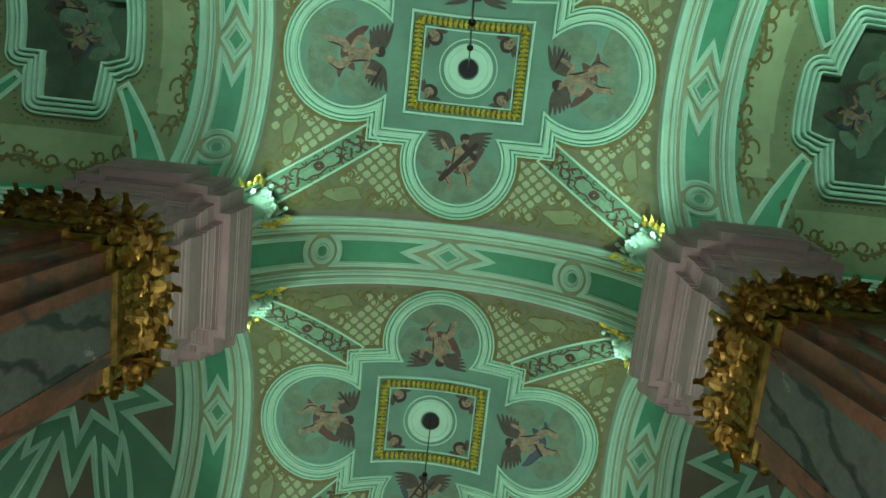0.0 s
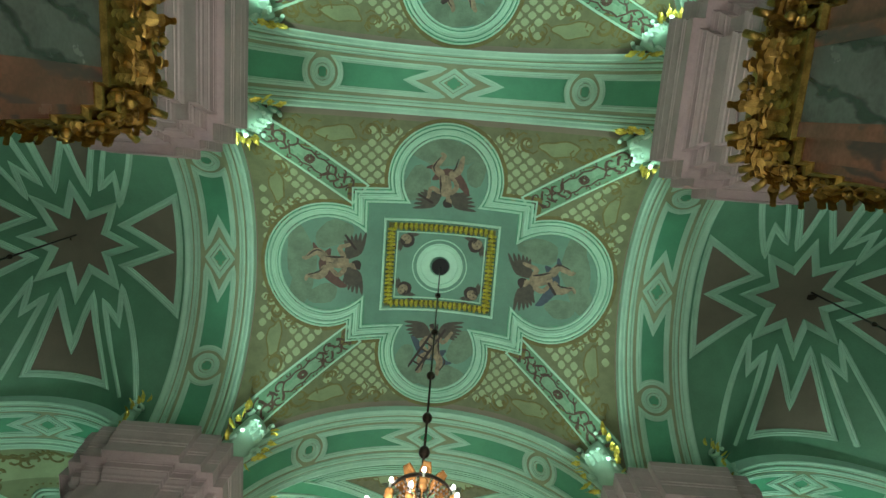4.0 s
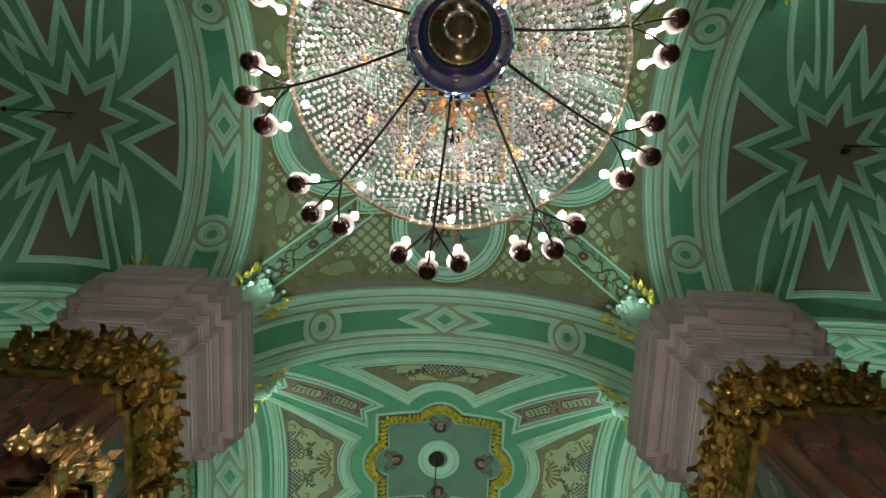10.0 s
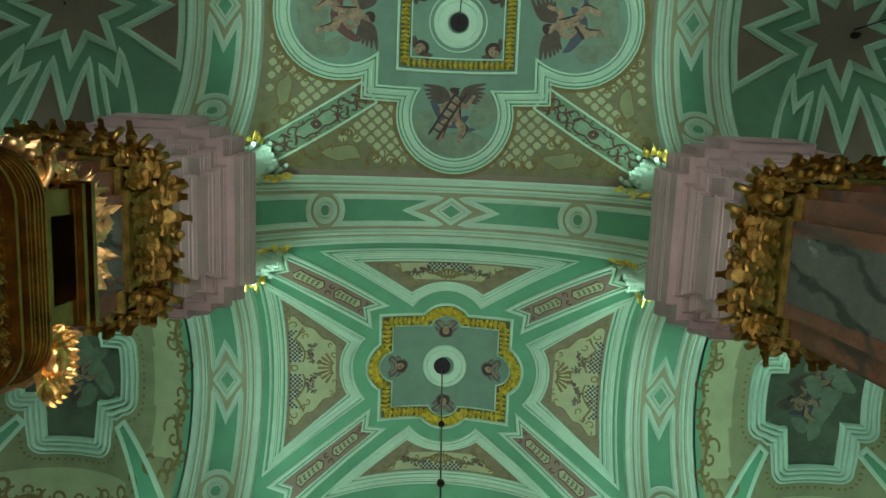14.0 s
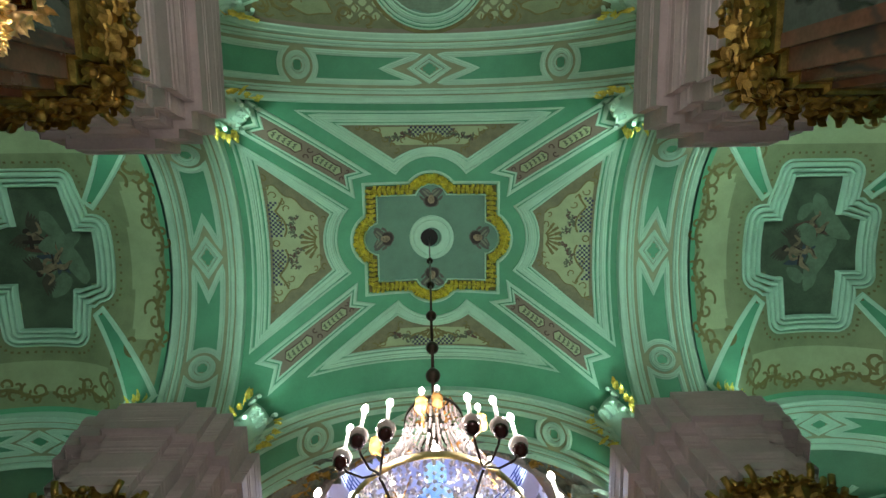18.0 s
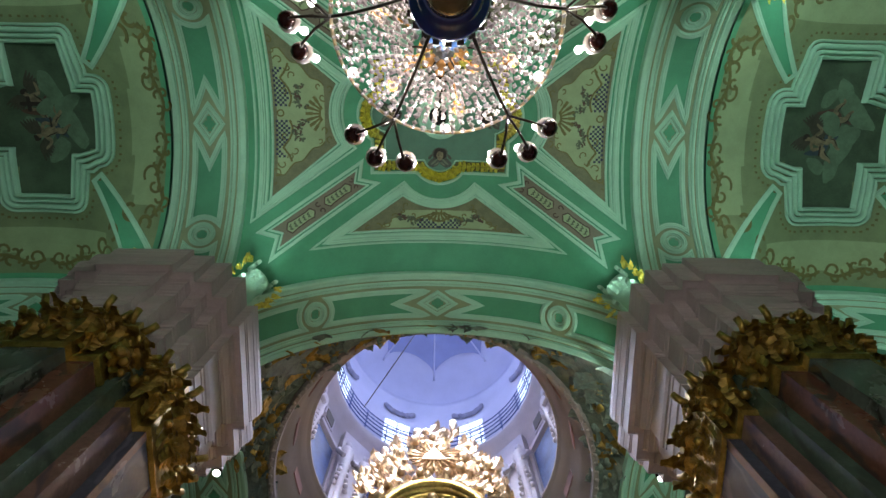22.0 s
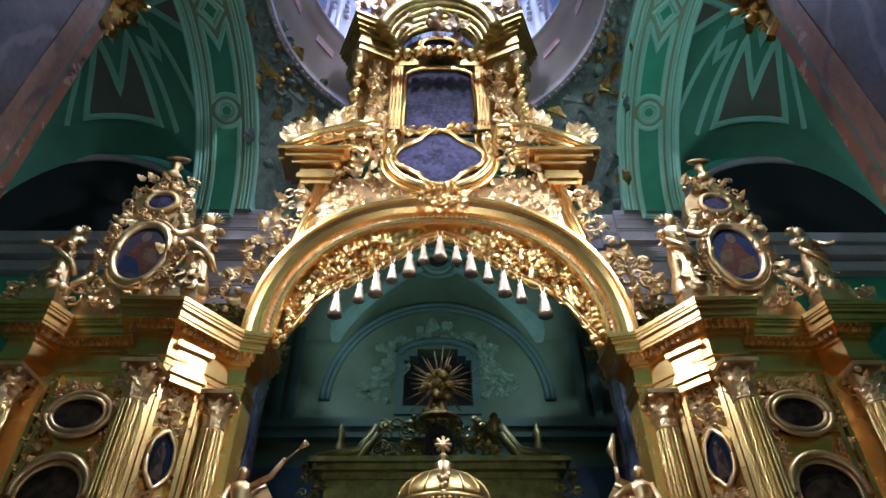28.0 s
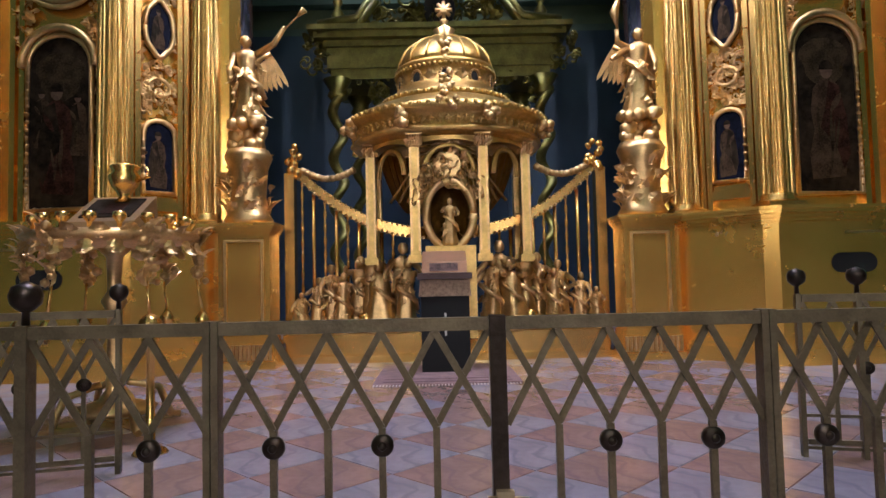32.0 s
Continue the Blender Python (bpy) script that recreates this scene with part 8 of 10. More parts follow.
# groups of small figures before the gates
for s in (-1, 1):
    for k, (x, h, y) in enumerate(((2.08, 0.62, -0.3), (1.86, 0.80, -0.25), (1.62, 0.98, -0.2), (1.48, 0.86, -0.35), (1.27, 1.10, -0.15), (1.08, 1.22, -0.2), (0.92, 1.05, -0.34), (0.70, 1.28, -0.1), (0.60, 1.05, -0.36))):
        r2 = random.Random(100 + k)
        bm = person(h, r2, False, (-0.2, -0.24, r2.uniform(0.5, 0.85)), (0.2, -0.26, r2.uniform(0.5, 0.8)), kneel=k in (0, 6), lean=r2.uniform(-0.06, 0.06))
        st = statue("apostle_statue", bm, pose(s * x, GY + y, SOLEA + 0.4, 0, 0, s * -15), "small gilded robed statue on the gate's plinth")
        st["group"] = "statues on the royal gates"
    bm = bmesh.new()
    add_lathe(bm, [(0.06, 0), (0.14, 0.02), (0.18, 0.12), (0.1, 0.2), (0.12, 0.24), (0.02, 0.3)], 14)
    tagged(part("gilded_urn", xf(bm, pose(s * 1.15, GY - 0.36, SOLEA + 0.4)), LEAF), "small polished gilded urn on the plinth", "urn")

# rotunda
rot = empty("rotunda", (0.04, GY + 0.12, SOLEA), "gilded round temple model with dome, drum and columns", "rotunda")
Z = lambda z: z - SOLEA
bm = bmesh.new()
add_lathe(bm, [(0.70 * math.cos(t), Z(4.74) + 0.50 * math.sin(t)) for t in np.linspace(1.5, 0, 12)], 40)
for k in range(16):
    a = 2 * math.pi * k / 16
    add_tube(bm, [(0.71 * math.cos(t) * math.cos(a), 0.71 * math.cos(t) * math.sin(a), Z(4.74) + 0.51 * math.sin(t)) for t in np.linspace(0.05, 1.45, 8)], 0.016, 5)
part("dome", bm, ROTGOLD, rot, "polished gilded dome")
bm = bmesh.new()
add_lathe(bm, [(0.72, Z(4.74)), (0.75, Z(4.70)), (0.72, Z(4.66)), (0.66, Z(4.62)), (0.665, Z(4.54)), (0.70, Z(4.44)), (0.78, Z(4.34)), (0.90, Z(4.26)), (0.94, Z(4.22)), (0.94, Z(4.17))], 48)
for i in range(60):
    a = 2 * math.pi * i / 60
    blob(bm, (0.74 * math.cos(a), 0.74 * math.sin(a), Z(4.64)), 0.03, rng)
    blob(bm, (0.95 * math.cos(a), 0.95 * math.sin(a), Z(4.21)), 0.032, rng)
part("drum", bm, ROTGOLD, rot)
for i in range(10):
    a = 2 * math.pi * (i + 0.5) / 10
    bm = bmesh.new()
    bmesh.ops.create_uvsphere(bm, u_segments=12, v_segments=8, radius=1, matrix=pose(0.685 * math.cos(a), 0.685 * math.sin(a), Z(4.48), 0, 0, math.degrees(a)) @ Matrix.Diagonal((0.03, 0.07, 0.09, 1)))
    opening = part("oval_opening", bm, DARK, rot)
    bm = bmesh.new()
    for t in np.linspace(0, 2 * math.pi, 17)[:-1]:
        c = Vector((math.cos(a), math.sin(a), 0)) * 0.705 + Vector((-math.sin(a), math.cos(a), 0)) * 0.085 * math.cos(t) + Vector((0, 0, Z(4.48) + 0.105 * math.sin(t)))
        blob(bm, c, 0.022, rng)
    part("opening_frame", bm, GOLD, opening, "beaded gilded oval frame")
    b = a + math.pi / 10
    bm = bmesh.new()
    acanthus(bm, (0.69 * math.cos(b), 0.69 * math.sin(b), Z(4.38)), (math.cos(b), math.sin(b), 0), (0, 0, 1), 0.24, 0.14, 0.06, rng)
    part("drum_leaf", bm, GOLD, rot)
bm = bmesh.new()
prof = [(0.90, Z(4.18)), (1.15, Z(4.08)), (1.36, Z(3.97)), (1.46, Z(3.91)), (1.48, Z(3.86)), (1.46, Z(3.82)), (1.40, Z(3.80)), (1.37, Z(3.76)), (1.35, Z(3.64)), (1.38, Z(3.61)), (1.40, Z(3.57)), (1.34, Z(3.54)), (1.22, Z(3.54)), (1.18, Z(3.48)), (1.15, Z(3.55)), (0.6, Z(3.9))]
add_lathe(bm, prof, 56)
for i in range(76):
    a = 2 * math.pi * i / 76
    blob(bm, (1.48 * math.cos(a), 1.48 * math.sin(a), Z(3.89)), 0.036, rng)
    acanthus(bm, (1.37 * math.cos(a), 1.37 * math.sin(a), Z(3.63)), (math.cos(a), math.sin(a), 0), (0, 0, 1), 0.13, 0.08, 0.04, rng)
part("round_cornice", bm, ROTGOLD, rot, "gilded round cornice with beading")
# ring under the cornice, scalloped between the pilasters
bm = bmesh.new()
rows = []
for k in range(145):
    a = 2 * math.pi * k / 144
    f = (k % 18) / 18
    low = 3.40 + 0.06 * math.sin(math.pi * f)
    rows.append([(r * math.cos(a - math.pi / 2 - math.pi / 8), r * math.sin(a - math.pi / 2 - math.pi / 8), Z(z)) for r, z in ((1.20, 3.62), (1.20, low), (1.06, low), (1.06, 3.62))])
add_loft(bm, rows, caps=False)
part("inner_ring", bm, ROTGOLD, rot, "gilded ring under the cornice")
bm = bmesh.new()
rows = []
for t in np.linspace(0, 1, 5):
    rows.append([((0.62 + 0.42 * t ** 0.6) * math.cos(a) * (1 + 0.012 * (-1) ** j), -0.15 + (0.5 + 0.5 * t) * abs(math.sin(a)) * (1 + 0.03 * (-1) ** j), Z(2.62 + 0.95 * t)) for j, a in enumerate(np.linspace(0.05, math.pi - 0.05, 41))])
add_loft(bm, rows, closed=False)
for k in range(13):
    a = math.pi * k / 12
    add_tube(bm, [(0.12 * math.cos(a), -0.62, Z(3.5) + 0.1 * math.sin(a)), (rng.uniform(0.3, 0.6) * math.cos(a), -0.55, Z(3.5) - 0.5 * abs(math.sin(a)))], 0.02, 5)
part("rear_apse", bm, ROTGOLD, rot, "gilded ribbed shell behind the columns")
bm = bmesh.new()
for k in range(9):
    a = -math.pi * (k + 0.5) / 9
    l = 0.34 if k % 2 else 0.46
    add_tube(bm, [(0.08 * math.cos(a), -0.78, Z(3.42) + 0.08 * math.sin(a)), (l * 1.3 * math.cos(a), -0.72, Z(3.42) + 1.3 * l * math.sin(a))], 0.024, 5, taper=lambda t: 1.3 - 0.9 * t)
for k in range(16):
    blob(bm, (rng.uniform(-0.18, 0.18), -0.8, Z(3.42) + rng.uniform(-0.1, 0.14)), rng.uniform(0.035, 0.06), rng)
part("sunburst", bm, GOLD, rot, "gilded rays and clouds under the cornice")
for k in range(8):
    a = math.pi * (k + 0.5) / 4
    bm = bmesh.new()
    for q in range(9):
        blob(bm, (1.50 * math.cos(a) + rng.uniform(-0.07, 0.07), 1.50 * math.sin(a) + rng.uniform(-0.07, 0.07), Z(3.72) + rng.uniform(-0.12, 0.12)), rng.uniform(0.045, 0.08), rng)
    part("carved_boss", bm, GOLD, rot, "gilded carved boss on the cornice")
for x, y in ((-0.45, -1.09), (0.45, -1.09), (-1.09, -0.45), (1.09, -0.45), (-1.09, 0.45), (1.09, 0.45)):
    bm = bmesh.new()
    w = 0.066
    add_box(bm, x - w, y - 0.1, Z(1.95), x + w, y + 0.1, Z(3.42))
    add_box(bm, x - w - 0.03, y - 0.13, Z(1.85), x + w + 0.03, y + 0.13, Z(1.95))
    col = part("pilaster", bm, ROTGOLD, rot, "gilded panelled pilaster")
    bm = bmesh.new()
    add_box(bm, x - w - 0.04, y - 0.14, Z(3.52), x + w + 0.04, y + 0.14, Z(3.57))
    for k in range(5):
        acanthus(bm, (x - w + 2 * w * k / 4, y - 0.1, Z(3.36)), (0, -1, 0), (0, 0, 1), 0.18, 0.09, 0.08, rng)
    part("capital", bm, GOLD, col)
    bm = bmesh.new()
    for e in (-1, 1):
        add_box(bm, x + e * w * 0.75 - 0.012, y - 0.112, Z(2.0), x + e * w * 0.75 + 0.012, y - 0.1005, Z(3.36))
    part("moulding", bm, GOLD, col)
for xa, xb, ya, yb in ((-0.34, 0.34, -1.19, -1.19), (-0.97, -0.58, -0.68, -1.06), (0.58, 0.97, -1.06, -0.68)):
    bm = bmesh.new()
    for g, r in ((0, 0.03), (0.06, 0.02)):
        add_tube(bm, [((xa + xb) / 2 + (xb - xa - g) / 2 * math.cos(t), (ya + yb) / 2 + (yb - ya) / 2 * math.cos(t), Z(3.02) + 0.36 * math.sin(t)) for t in np.linspace(0, math.pi, 15)], r, 6)
    part("arch", bm, ROTGOLD, rot, "gilded round arch between pilasters")
bm = bmesh.new()
for k in range(-7, 8):
    add_tube(bm, [(0.05 * k, -0.30, Z(3.45)), (0.12 * k, -0.25, Z(2.75))], 0.022, 5)
part("shell_ribs", bm, ROTGOLD, rot, "gilded radiating ribs")
bm = bmesh.new()
for k in range(22):
    a = 2 * math.pi * k / 22
    add_tube(bm, [(0, -1.08, Z(3.50)), (0.30 * math.cos(a) * rng.uniform(0.7, 1), -1.06, Z(3.50) + 0.2 * math.sin(a) * rng.uniform(0.6, 1))], 0.018, 4)
for k in range(16):
    blob(bm, (rng.uniform(-0.15, 0.15), -1.08, Z(3.5) + rng.uniform(-0.1, 0.1)), 0.06, rng)
part("sunburst", bm, GOLD, rot, "gilded sunburst")
bm = bmesh.new()
add_lathe(bm, [(0.12, Z(5.22)), (0.16, Z(5.27)), (0.12, Z(5.31)), (0.17, Z(5.38)), (0.05, Z(5.42)), (0.03, Z(5.48)), (0.07, Z(5.52)), (0.03, Z(5.56))], 12)
for a in (45, -45, 0, 90):
    c, s = math.cos(radians(a)), math.sin(radians(a))
    add_tube(bm, [(-0.13 * c, 0, Z(5.70) - 0.13 * s), (0.13 * c, 0, Z(5.70) + 0.13 * s)], 0.03, 6)
for z, w in ((4.85, 0.09), (4.30, 0.12), (3.95, 0.16)):
    for k in range(9):
        blob(bm, (rng.uniform(-w, w) * 0.7, -0.70 - (4.85 - z) * 0.85, Z(z) + rng.uniform(-0.14, 0.14)), 0.05, rng)
part("crown_and_cross", bm, GOLD, rot, "gilded crown and cross finial")
# the oval niche with a small statue
bm = bmesh.new()
add_ring(bm, 0, -1.18, Z(2.47), 0.31, 0.44, 0.06, 30, 0)
carve(bm, lambda: (rng.uniform(-0.42, 0.42), Z(rng.uniform(2.86, 3.2))), 40, 0.17, rng, -1.16, 0.1, avoid=lambda x, z: abs(x) > 0.45 - 0.8 * max(0, z - Z(2.95)))
carve(bm, lambda: (rng.choice((-1, 1)) * rng.uniform(0.3, 0.42), Z(rng.uniform(2.5, 2.95))), 24, 0.14, rng, -1.14, 0.08)
add_plate(bm, [(0.16 * math.cos(t), Z(3.12) + 0.16 * math.sin(t)) for t in np.linspace(0, 2 * math.pi, 13)[:-1]], -1.2, 0.08)
niche = part("oval_niche", bm, GOLD, rot, "gilded oval niche frame")
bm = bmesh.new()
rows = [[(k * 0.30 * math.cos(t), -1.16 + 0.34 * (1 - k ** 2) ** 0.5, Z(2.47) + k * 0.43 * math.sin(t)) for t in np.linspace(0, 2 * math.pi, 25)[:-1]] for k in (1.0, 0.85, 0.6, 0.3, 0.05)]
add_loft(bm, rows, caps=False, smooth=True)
# the hollow's shade is put into this darker gilding
part("niche_shell", bm, mat("niche_shade_gilding", (0.28, 0.18, 0.06), 0.4, 1.0, dark=0.6), niche)
bm = person(0.62, random.Random(1), False, (-0.15, -0.2, 0.7), (0.16, -0.2, 0.62))
statue("small_statue", bm, pose(0.04, GY + 0.12 - 1.22, 2.06), "small gilded robed statue in an oval niche")
bm = bmesh.new()
add_box(bm, -0.32, -1.4, 0.38, 0.32, -1.0, Z(2.05))
part("niche_base", bm, ROTGOLD, rot)

# ---- altar canopy behind the gates ----
cib = empty("altar_canopy", (0, 29.5, SOLEA), "dark gilded altar canopy on twisted columns", "canopy")
# gilding darkened in its colour for the dim depth behind the gates
DIMGOLD = mat("dim_greenish_gilding", (0.24, 0.22, 0.065), 0.4, 0.9, dark=0.5, scale=4, bump=0.25)
bm = bmesh.new()
for z, g, h in ((5.5, 0.0, 0.2), (5.7, 0.06, 0.4), (6.1, 0.12, 0.12), (6.22, 0.28, 0.12), (6.34, 0.38, 0.1)):
    add_box(bm, -2.1 - g, -0.4 - g, Z(z), 2.1 + g, 1.2, Z(z + h))
for s in (-1, 1):
    rk = [(s * 2.3, -0.6, Z(6.48)), (s * 1.55, -0.6, Z(6.6)), (s * 1.2, -0.6, Z(7.1))]
    for d in (0, 0.16):
        add_tube(bm, [(x, y, z - d) for x, y, z in rk], 0.1, 6)
part("entablature", bm, DIMGOLD, cib)
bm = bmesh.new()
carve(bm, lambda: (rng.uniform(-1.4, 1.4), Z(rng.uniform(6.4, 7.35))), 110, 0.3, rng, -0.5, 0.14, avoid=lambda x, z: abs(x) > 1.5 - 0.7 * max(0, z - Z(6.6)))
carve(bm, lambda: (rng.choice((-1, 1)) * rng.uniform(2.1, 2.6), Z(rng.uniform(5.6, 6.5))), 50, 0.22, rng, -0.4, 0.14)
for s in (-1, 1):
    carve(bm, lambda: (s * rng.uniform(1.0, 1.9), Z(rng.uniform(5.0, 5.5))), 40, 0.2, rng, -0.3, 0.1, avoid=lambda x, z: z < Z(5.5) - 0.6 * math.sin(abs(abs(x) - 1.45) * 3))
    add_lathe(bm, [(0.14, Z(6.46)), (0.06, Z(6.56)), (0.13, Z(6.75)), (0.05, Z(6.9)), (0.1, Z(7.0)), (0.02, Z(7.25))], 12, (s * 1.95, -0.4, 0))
part("carving", bm, DIMGOLD, cib)
bm = bmesh.new()
add_plate(bm, [(0.3 * math.cos(t), Z(6.75) + 0.36 * math.sin(t)) for t in np.linspace(0, 2 * math.pi, 21)[:-1]], -0.62, 0.05)
part("dark_oval", bm, DARK, cib)
for s in (-1, 1):
    for x, y in ((1.98, -0.35), (1.7, 0.9)):
        bm = bmesh.new()
        rows = []
        for k in range(81):
            t = k / 80
            ang = t * 2 * math.pi * 5
            rows.append([(s * x + 0.10 * math.cos(ang) + 0.10 * math.cos(2 * math.pi * i / 9), y + 0.10 * math.sin(ang) + 0.10 * math.sin(2 * math.pi * i / 9), Z(SOLEA + 4.5 * t + 0.3)) for i in range(9)])
        add_loft(bm, rows, smooth=True)
        tc = part("twisted_column", bm, DIMGOLD, cib, "dim gilded twisted column")
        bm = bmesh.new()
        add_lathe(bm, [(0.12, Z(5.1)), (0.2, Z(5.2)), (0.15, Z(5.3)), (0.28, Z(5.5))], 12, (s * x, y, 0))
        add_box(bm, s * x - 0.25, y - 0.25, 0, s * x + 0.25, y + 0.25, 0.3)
        part("capital", bm, DIMGOLD, tc)
bm = bmesh.new()
for k in range(30):
    a = 2 * math.pi * k / 30
    add_tube(bm, [(0.1 * math.cos(a), -0.4, Z(8.15) + 0.1 * math.sin(a)), (rng.uniform(0.55, 0.95) * math.cos(a), -0.4, Z(8.15) + rng.uniform(0.55, 0.95) * math.sin(a))], 0.026, 4, taper=lambda t: 1.2 - 0.9 * t)
for k in range(26):
    blob(bm, (rng.gauss(0, 0.16), -0.42 + rng.uniform(-0.1, 0.1), Z(rng.uniform(7.4, 8.5))), rng.uniform(0.07, 0.13), rng)
add_lathe(bm, [(0.5, Z(7.3)), (0.42, Z(7.4)), (0.2, Z(7.45)), (0.16, Z(7.8))], 10, (0, -0.3, 0))
part("sunburst", bm, CAPGOLD, cib, "gilded figure in a sunburst")


# ---- chandeliers ----
def crystal_mat():
    m = bpy.data.materials.new("cut_crystal")
    m.use_nodes = True
    bs = m.node_tree.nodes["Principled BSDF"]
    bs.inputs["Base Color"].default_value = (0.31, 0.255, 0.26, 1)
    bs.inputs["Roughness"].default_value = 0.36
    bs.inputs["IOR"].default_value = 1.55
    bs.inputs["Transmission Weight"].default_value = 0.45
    bs.inputs["Specular IOR Level"].default_value = 0.5
    return m


CRYSTAL = crystal_mat()
AMBER = mat("amber_glass", (0.55, 0.27, 0.09), 0.08, dark=0.8, spec=0.9, bump=0)
COBALT = mat("cobalt_glass", (0.018, 0.035, 0.17), 0.07, dark=0.7, spec=0.9, bump=0)
BLUEGLASS = mat("light_blue_glass", (0.10, 0.20, 0.52), 0.1, dark=0.7, spec=0.9, bump=0)
CANDLE = mat("white_candle_sleeve", (0.85, 0.83, 0.78), 0.5, bump=0)
PAN = mat("beaded_white_glass", (0.62, 0.56, 0.54), 0.2, dark=0.7, bump=0)
BULB = glow("lit_bulb", (1.0, 0.96, 0.92), 22.0)
CUP = mat("dark_red_glass_cup", (0.05, 0.014, 0.012), 0.15, 0.2, dark=0.6, bump=0)


def gem(verts, faces, p, r, h, spin):
    n = len(verts)
    verts.append((p[0], p[1], p[2] + h))
    for k in range(4):
        a = spin + k * math.pi / 2
        verts.append((p[0] + r * math.cos(a), p[1] + r * math.sin(a), p[2] + h * 0.15))
    verts.append((p[0], p[1], p[2] - h))
    for k in range(4):
        faces.append((n, n + 1 + k, n + 1 + (k + 1) % 4))
        faces.append((n + 5, n + 1 + (k + 1) % 4, n + 1 + k))


def chandelier(at, ring_r, cup_r, groups, drop, tent, label, top_z, light, bowl_r, lean=0.0, turn=0.0, spread=0.15):
    """A crystal basket below a gilded ring, a tent of strings above and candle arms round it; at: its ring's middle."""
    root = empty("chandelier", at, label, "chandelier", "crystal chandeliers")
    rng = random.Random(int(ring_r * 100))
    bm = bmesh.new()
    ring = [(ring_r * math.cos(2 * math.pi * i / 60), ring_r * math.sin(2 * math.pi * i / 60)) for i in range(60)]
    rows = [[(x * k, y * k, z) for x, y in ring] for k, z in ((1.0, -0.03), (1.014, -0.02), (1.014, 0.03), (1.0, 0.04), (0.988, 0.0), (1.0, -0.03))]
    add_loft(bm, rows, caps=False, smooth=True)
    part("ring", bm, mat("polished_brass", (0.55, 0.40, 0.17), 0.3, 1.0, dark=0.7), root, "dull brass ring")
    # crystal strings
    verts, faces = [], []
    n_str = int(132 * ring_r / 0.84)
    for i in range(n_str):
        a = 2 * math.pi * i / n_str + rng.uniform(-0.003, 0.003)
        m = int(23 * (ring_r - bowl_r) / 0.62)
        for j in range(m):
            t = (j + 0.25 + 0.5 * (i % 2) + rng.uniform(-0.08, 0.08)) / m
            r = ring_r * (1 - t) + bowl_r * t
            if (i % 2 and r < ring_r * 0.5) or (i % 4 and r < ring_r * 0.30):
                continue
            z = -0.03 - drop * (0.30 * t + 0.70 * t ** 1.6) + rng.uniform(-0.01, 0.01)
            k = rng.random()
            gem(verts, faces, (r * math.cos(a), r * math.sin(a), z), 0.0120 if k < 0.8 else 0.015, rng.uniform(0.014, 0.020) if k < 0.8 else 0.024, rng.uniform(0, 1.5))
        m = 26
        for j in range(m):
            t = (j + 0.5) / m
            r = ring_r * (0.97 * (1 - t) ** 1.5 + 0.42 * t)
            if (i % 2 and r < ring_r * 0.5) or (i % 4 and r < ring_r * 0.30) or rng.random() < 0.25:
                continue
            gem(verts, faces, (r * math.cos(a), r * math.sin(a), 0.05 + tent * t ** 0.9), rng.uniform(0.010, 0.014), rng.uniform(0.018, 0.028), rng.uniform(0, 1.5))
        gem(verts, faces, (ring_r * 0.99 * math.cos(a), ring_r * 0.99 * math.sin(a), -0.05), 0.010, 0.026, a)
    ob = raw_mesh("crystal_drop", verts, faces, [CRYSTAL], parent=root)
    tagged(ob, "clear cut crystal drops", kind="stuff")
    # ribs, glass bowl and stem
    for i in range(groups):
        a = 2 * math.pi * i / groups + turn
        bm = bmesh.new()
        pts = [((ring_r * (1 - t) + bowl_r * t) * math.cos(a), (ring_r * (1 - t) + bowl_r * t) * math.sin(a), -0.045 - drop * (0.30 * t + 0.70 * t ** 1.6)) for t in np.linspace(0, 1, 9)]
        add_tube(bm, pts, 0.007, 5)
        part("rib", bm, BRONZE, root)
    z0 = -drop
    k = bowl_r / 0.215
    bm = bmesh.new()
    add_lathe(bm, [(bowl_r * 0.9, z0 + 0.05), (bowl_r * 0.96, z0 + 0.02), (bowl_r * 0.97, z0 - 0.02), (bowl_r * 0.90, z0 - 0.05), (bowl_r * 0.80, z0 - 0.09 * k), (bowl_r * 0.74, z0 - 0.15 * k), (bowl_r * 0.62, z0 - 0.20 * k)], 32)
    part("glass_bowl", bm, COBALT, root, "dark cobalt glass bowl")
    bm = bmesh.new()
    add_lathe(bm, [(bowl_r * 0.58, z0 - 0.195 * k), (bowl_r * 0.52, z0 - 0.25 * k), (bowl_r * 0.34, z0 - 0.30 * k), (bowl_r * 0.22, z0 - 0.31 * k), (bowl_r * 0.26, z0 - 0.34 * k), (bowl_r * 0.12, z0 - 0.38 * k), (0.004, z0 - 0.39 * k)], 28)
    part("finial", bm, mat("brass_tinted_glass", (0.30, 0.23, 0.13), 0.12, 0.7, dark=0.6, bump=0), root, "brass finial")
    bm = bmesh.new()
    add_lathe(bm, [(0.035 * k, z0 + 0.05), (0.04 * k, z0 + 0.72 * k), (0.08 * k, z0 + 0.78 * k), (0.145 * k, z0 + 0.88 * k), (0.165 * k, z0 + 1.00 * k), (0.145 * k, z0 + 1.14 * k), (0.07 * k, z0 + 1.24 * k), (0.05 * k, z0 + 1.32 * k), (0.09 * k, z0 + 1.42 * k), (0.10 * k, z0 + 1.54 * k), (0.05 * k, z0 + 1.66 * k), (0.015 * k, z0 + 1.72 * k)], 20)
    part("glass_vase", bm, BLUEGLASS, root, "light blue glass stem vase")
    bm = bmesh.new()
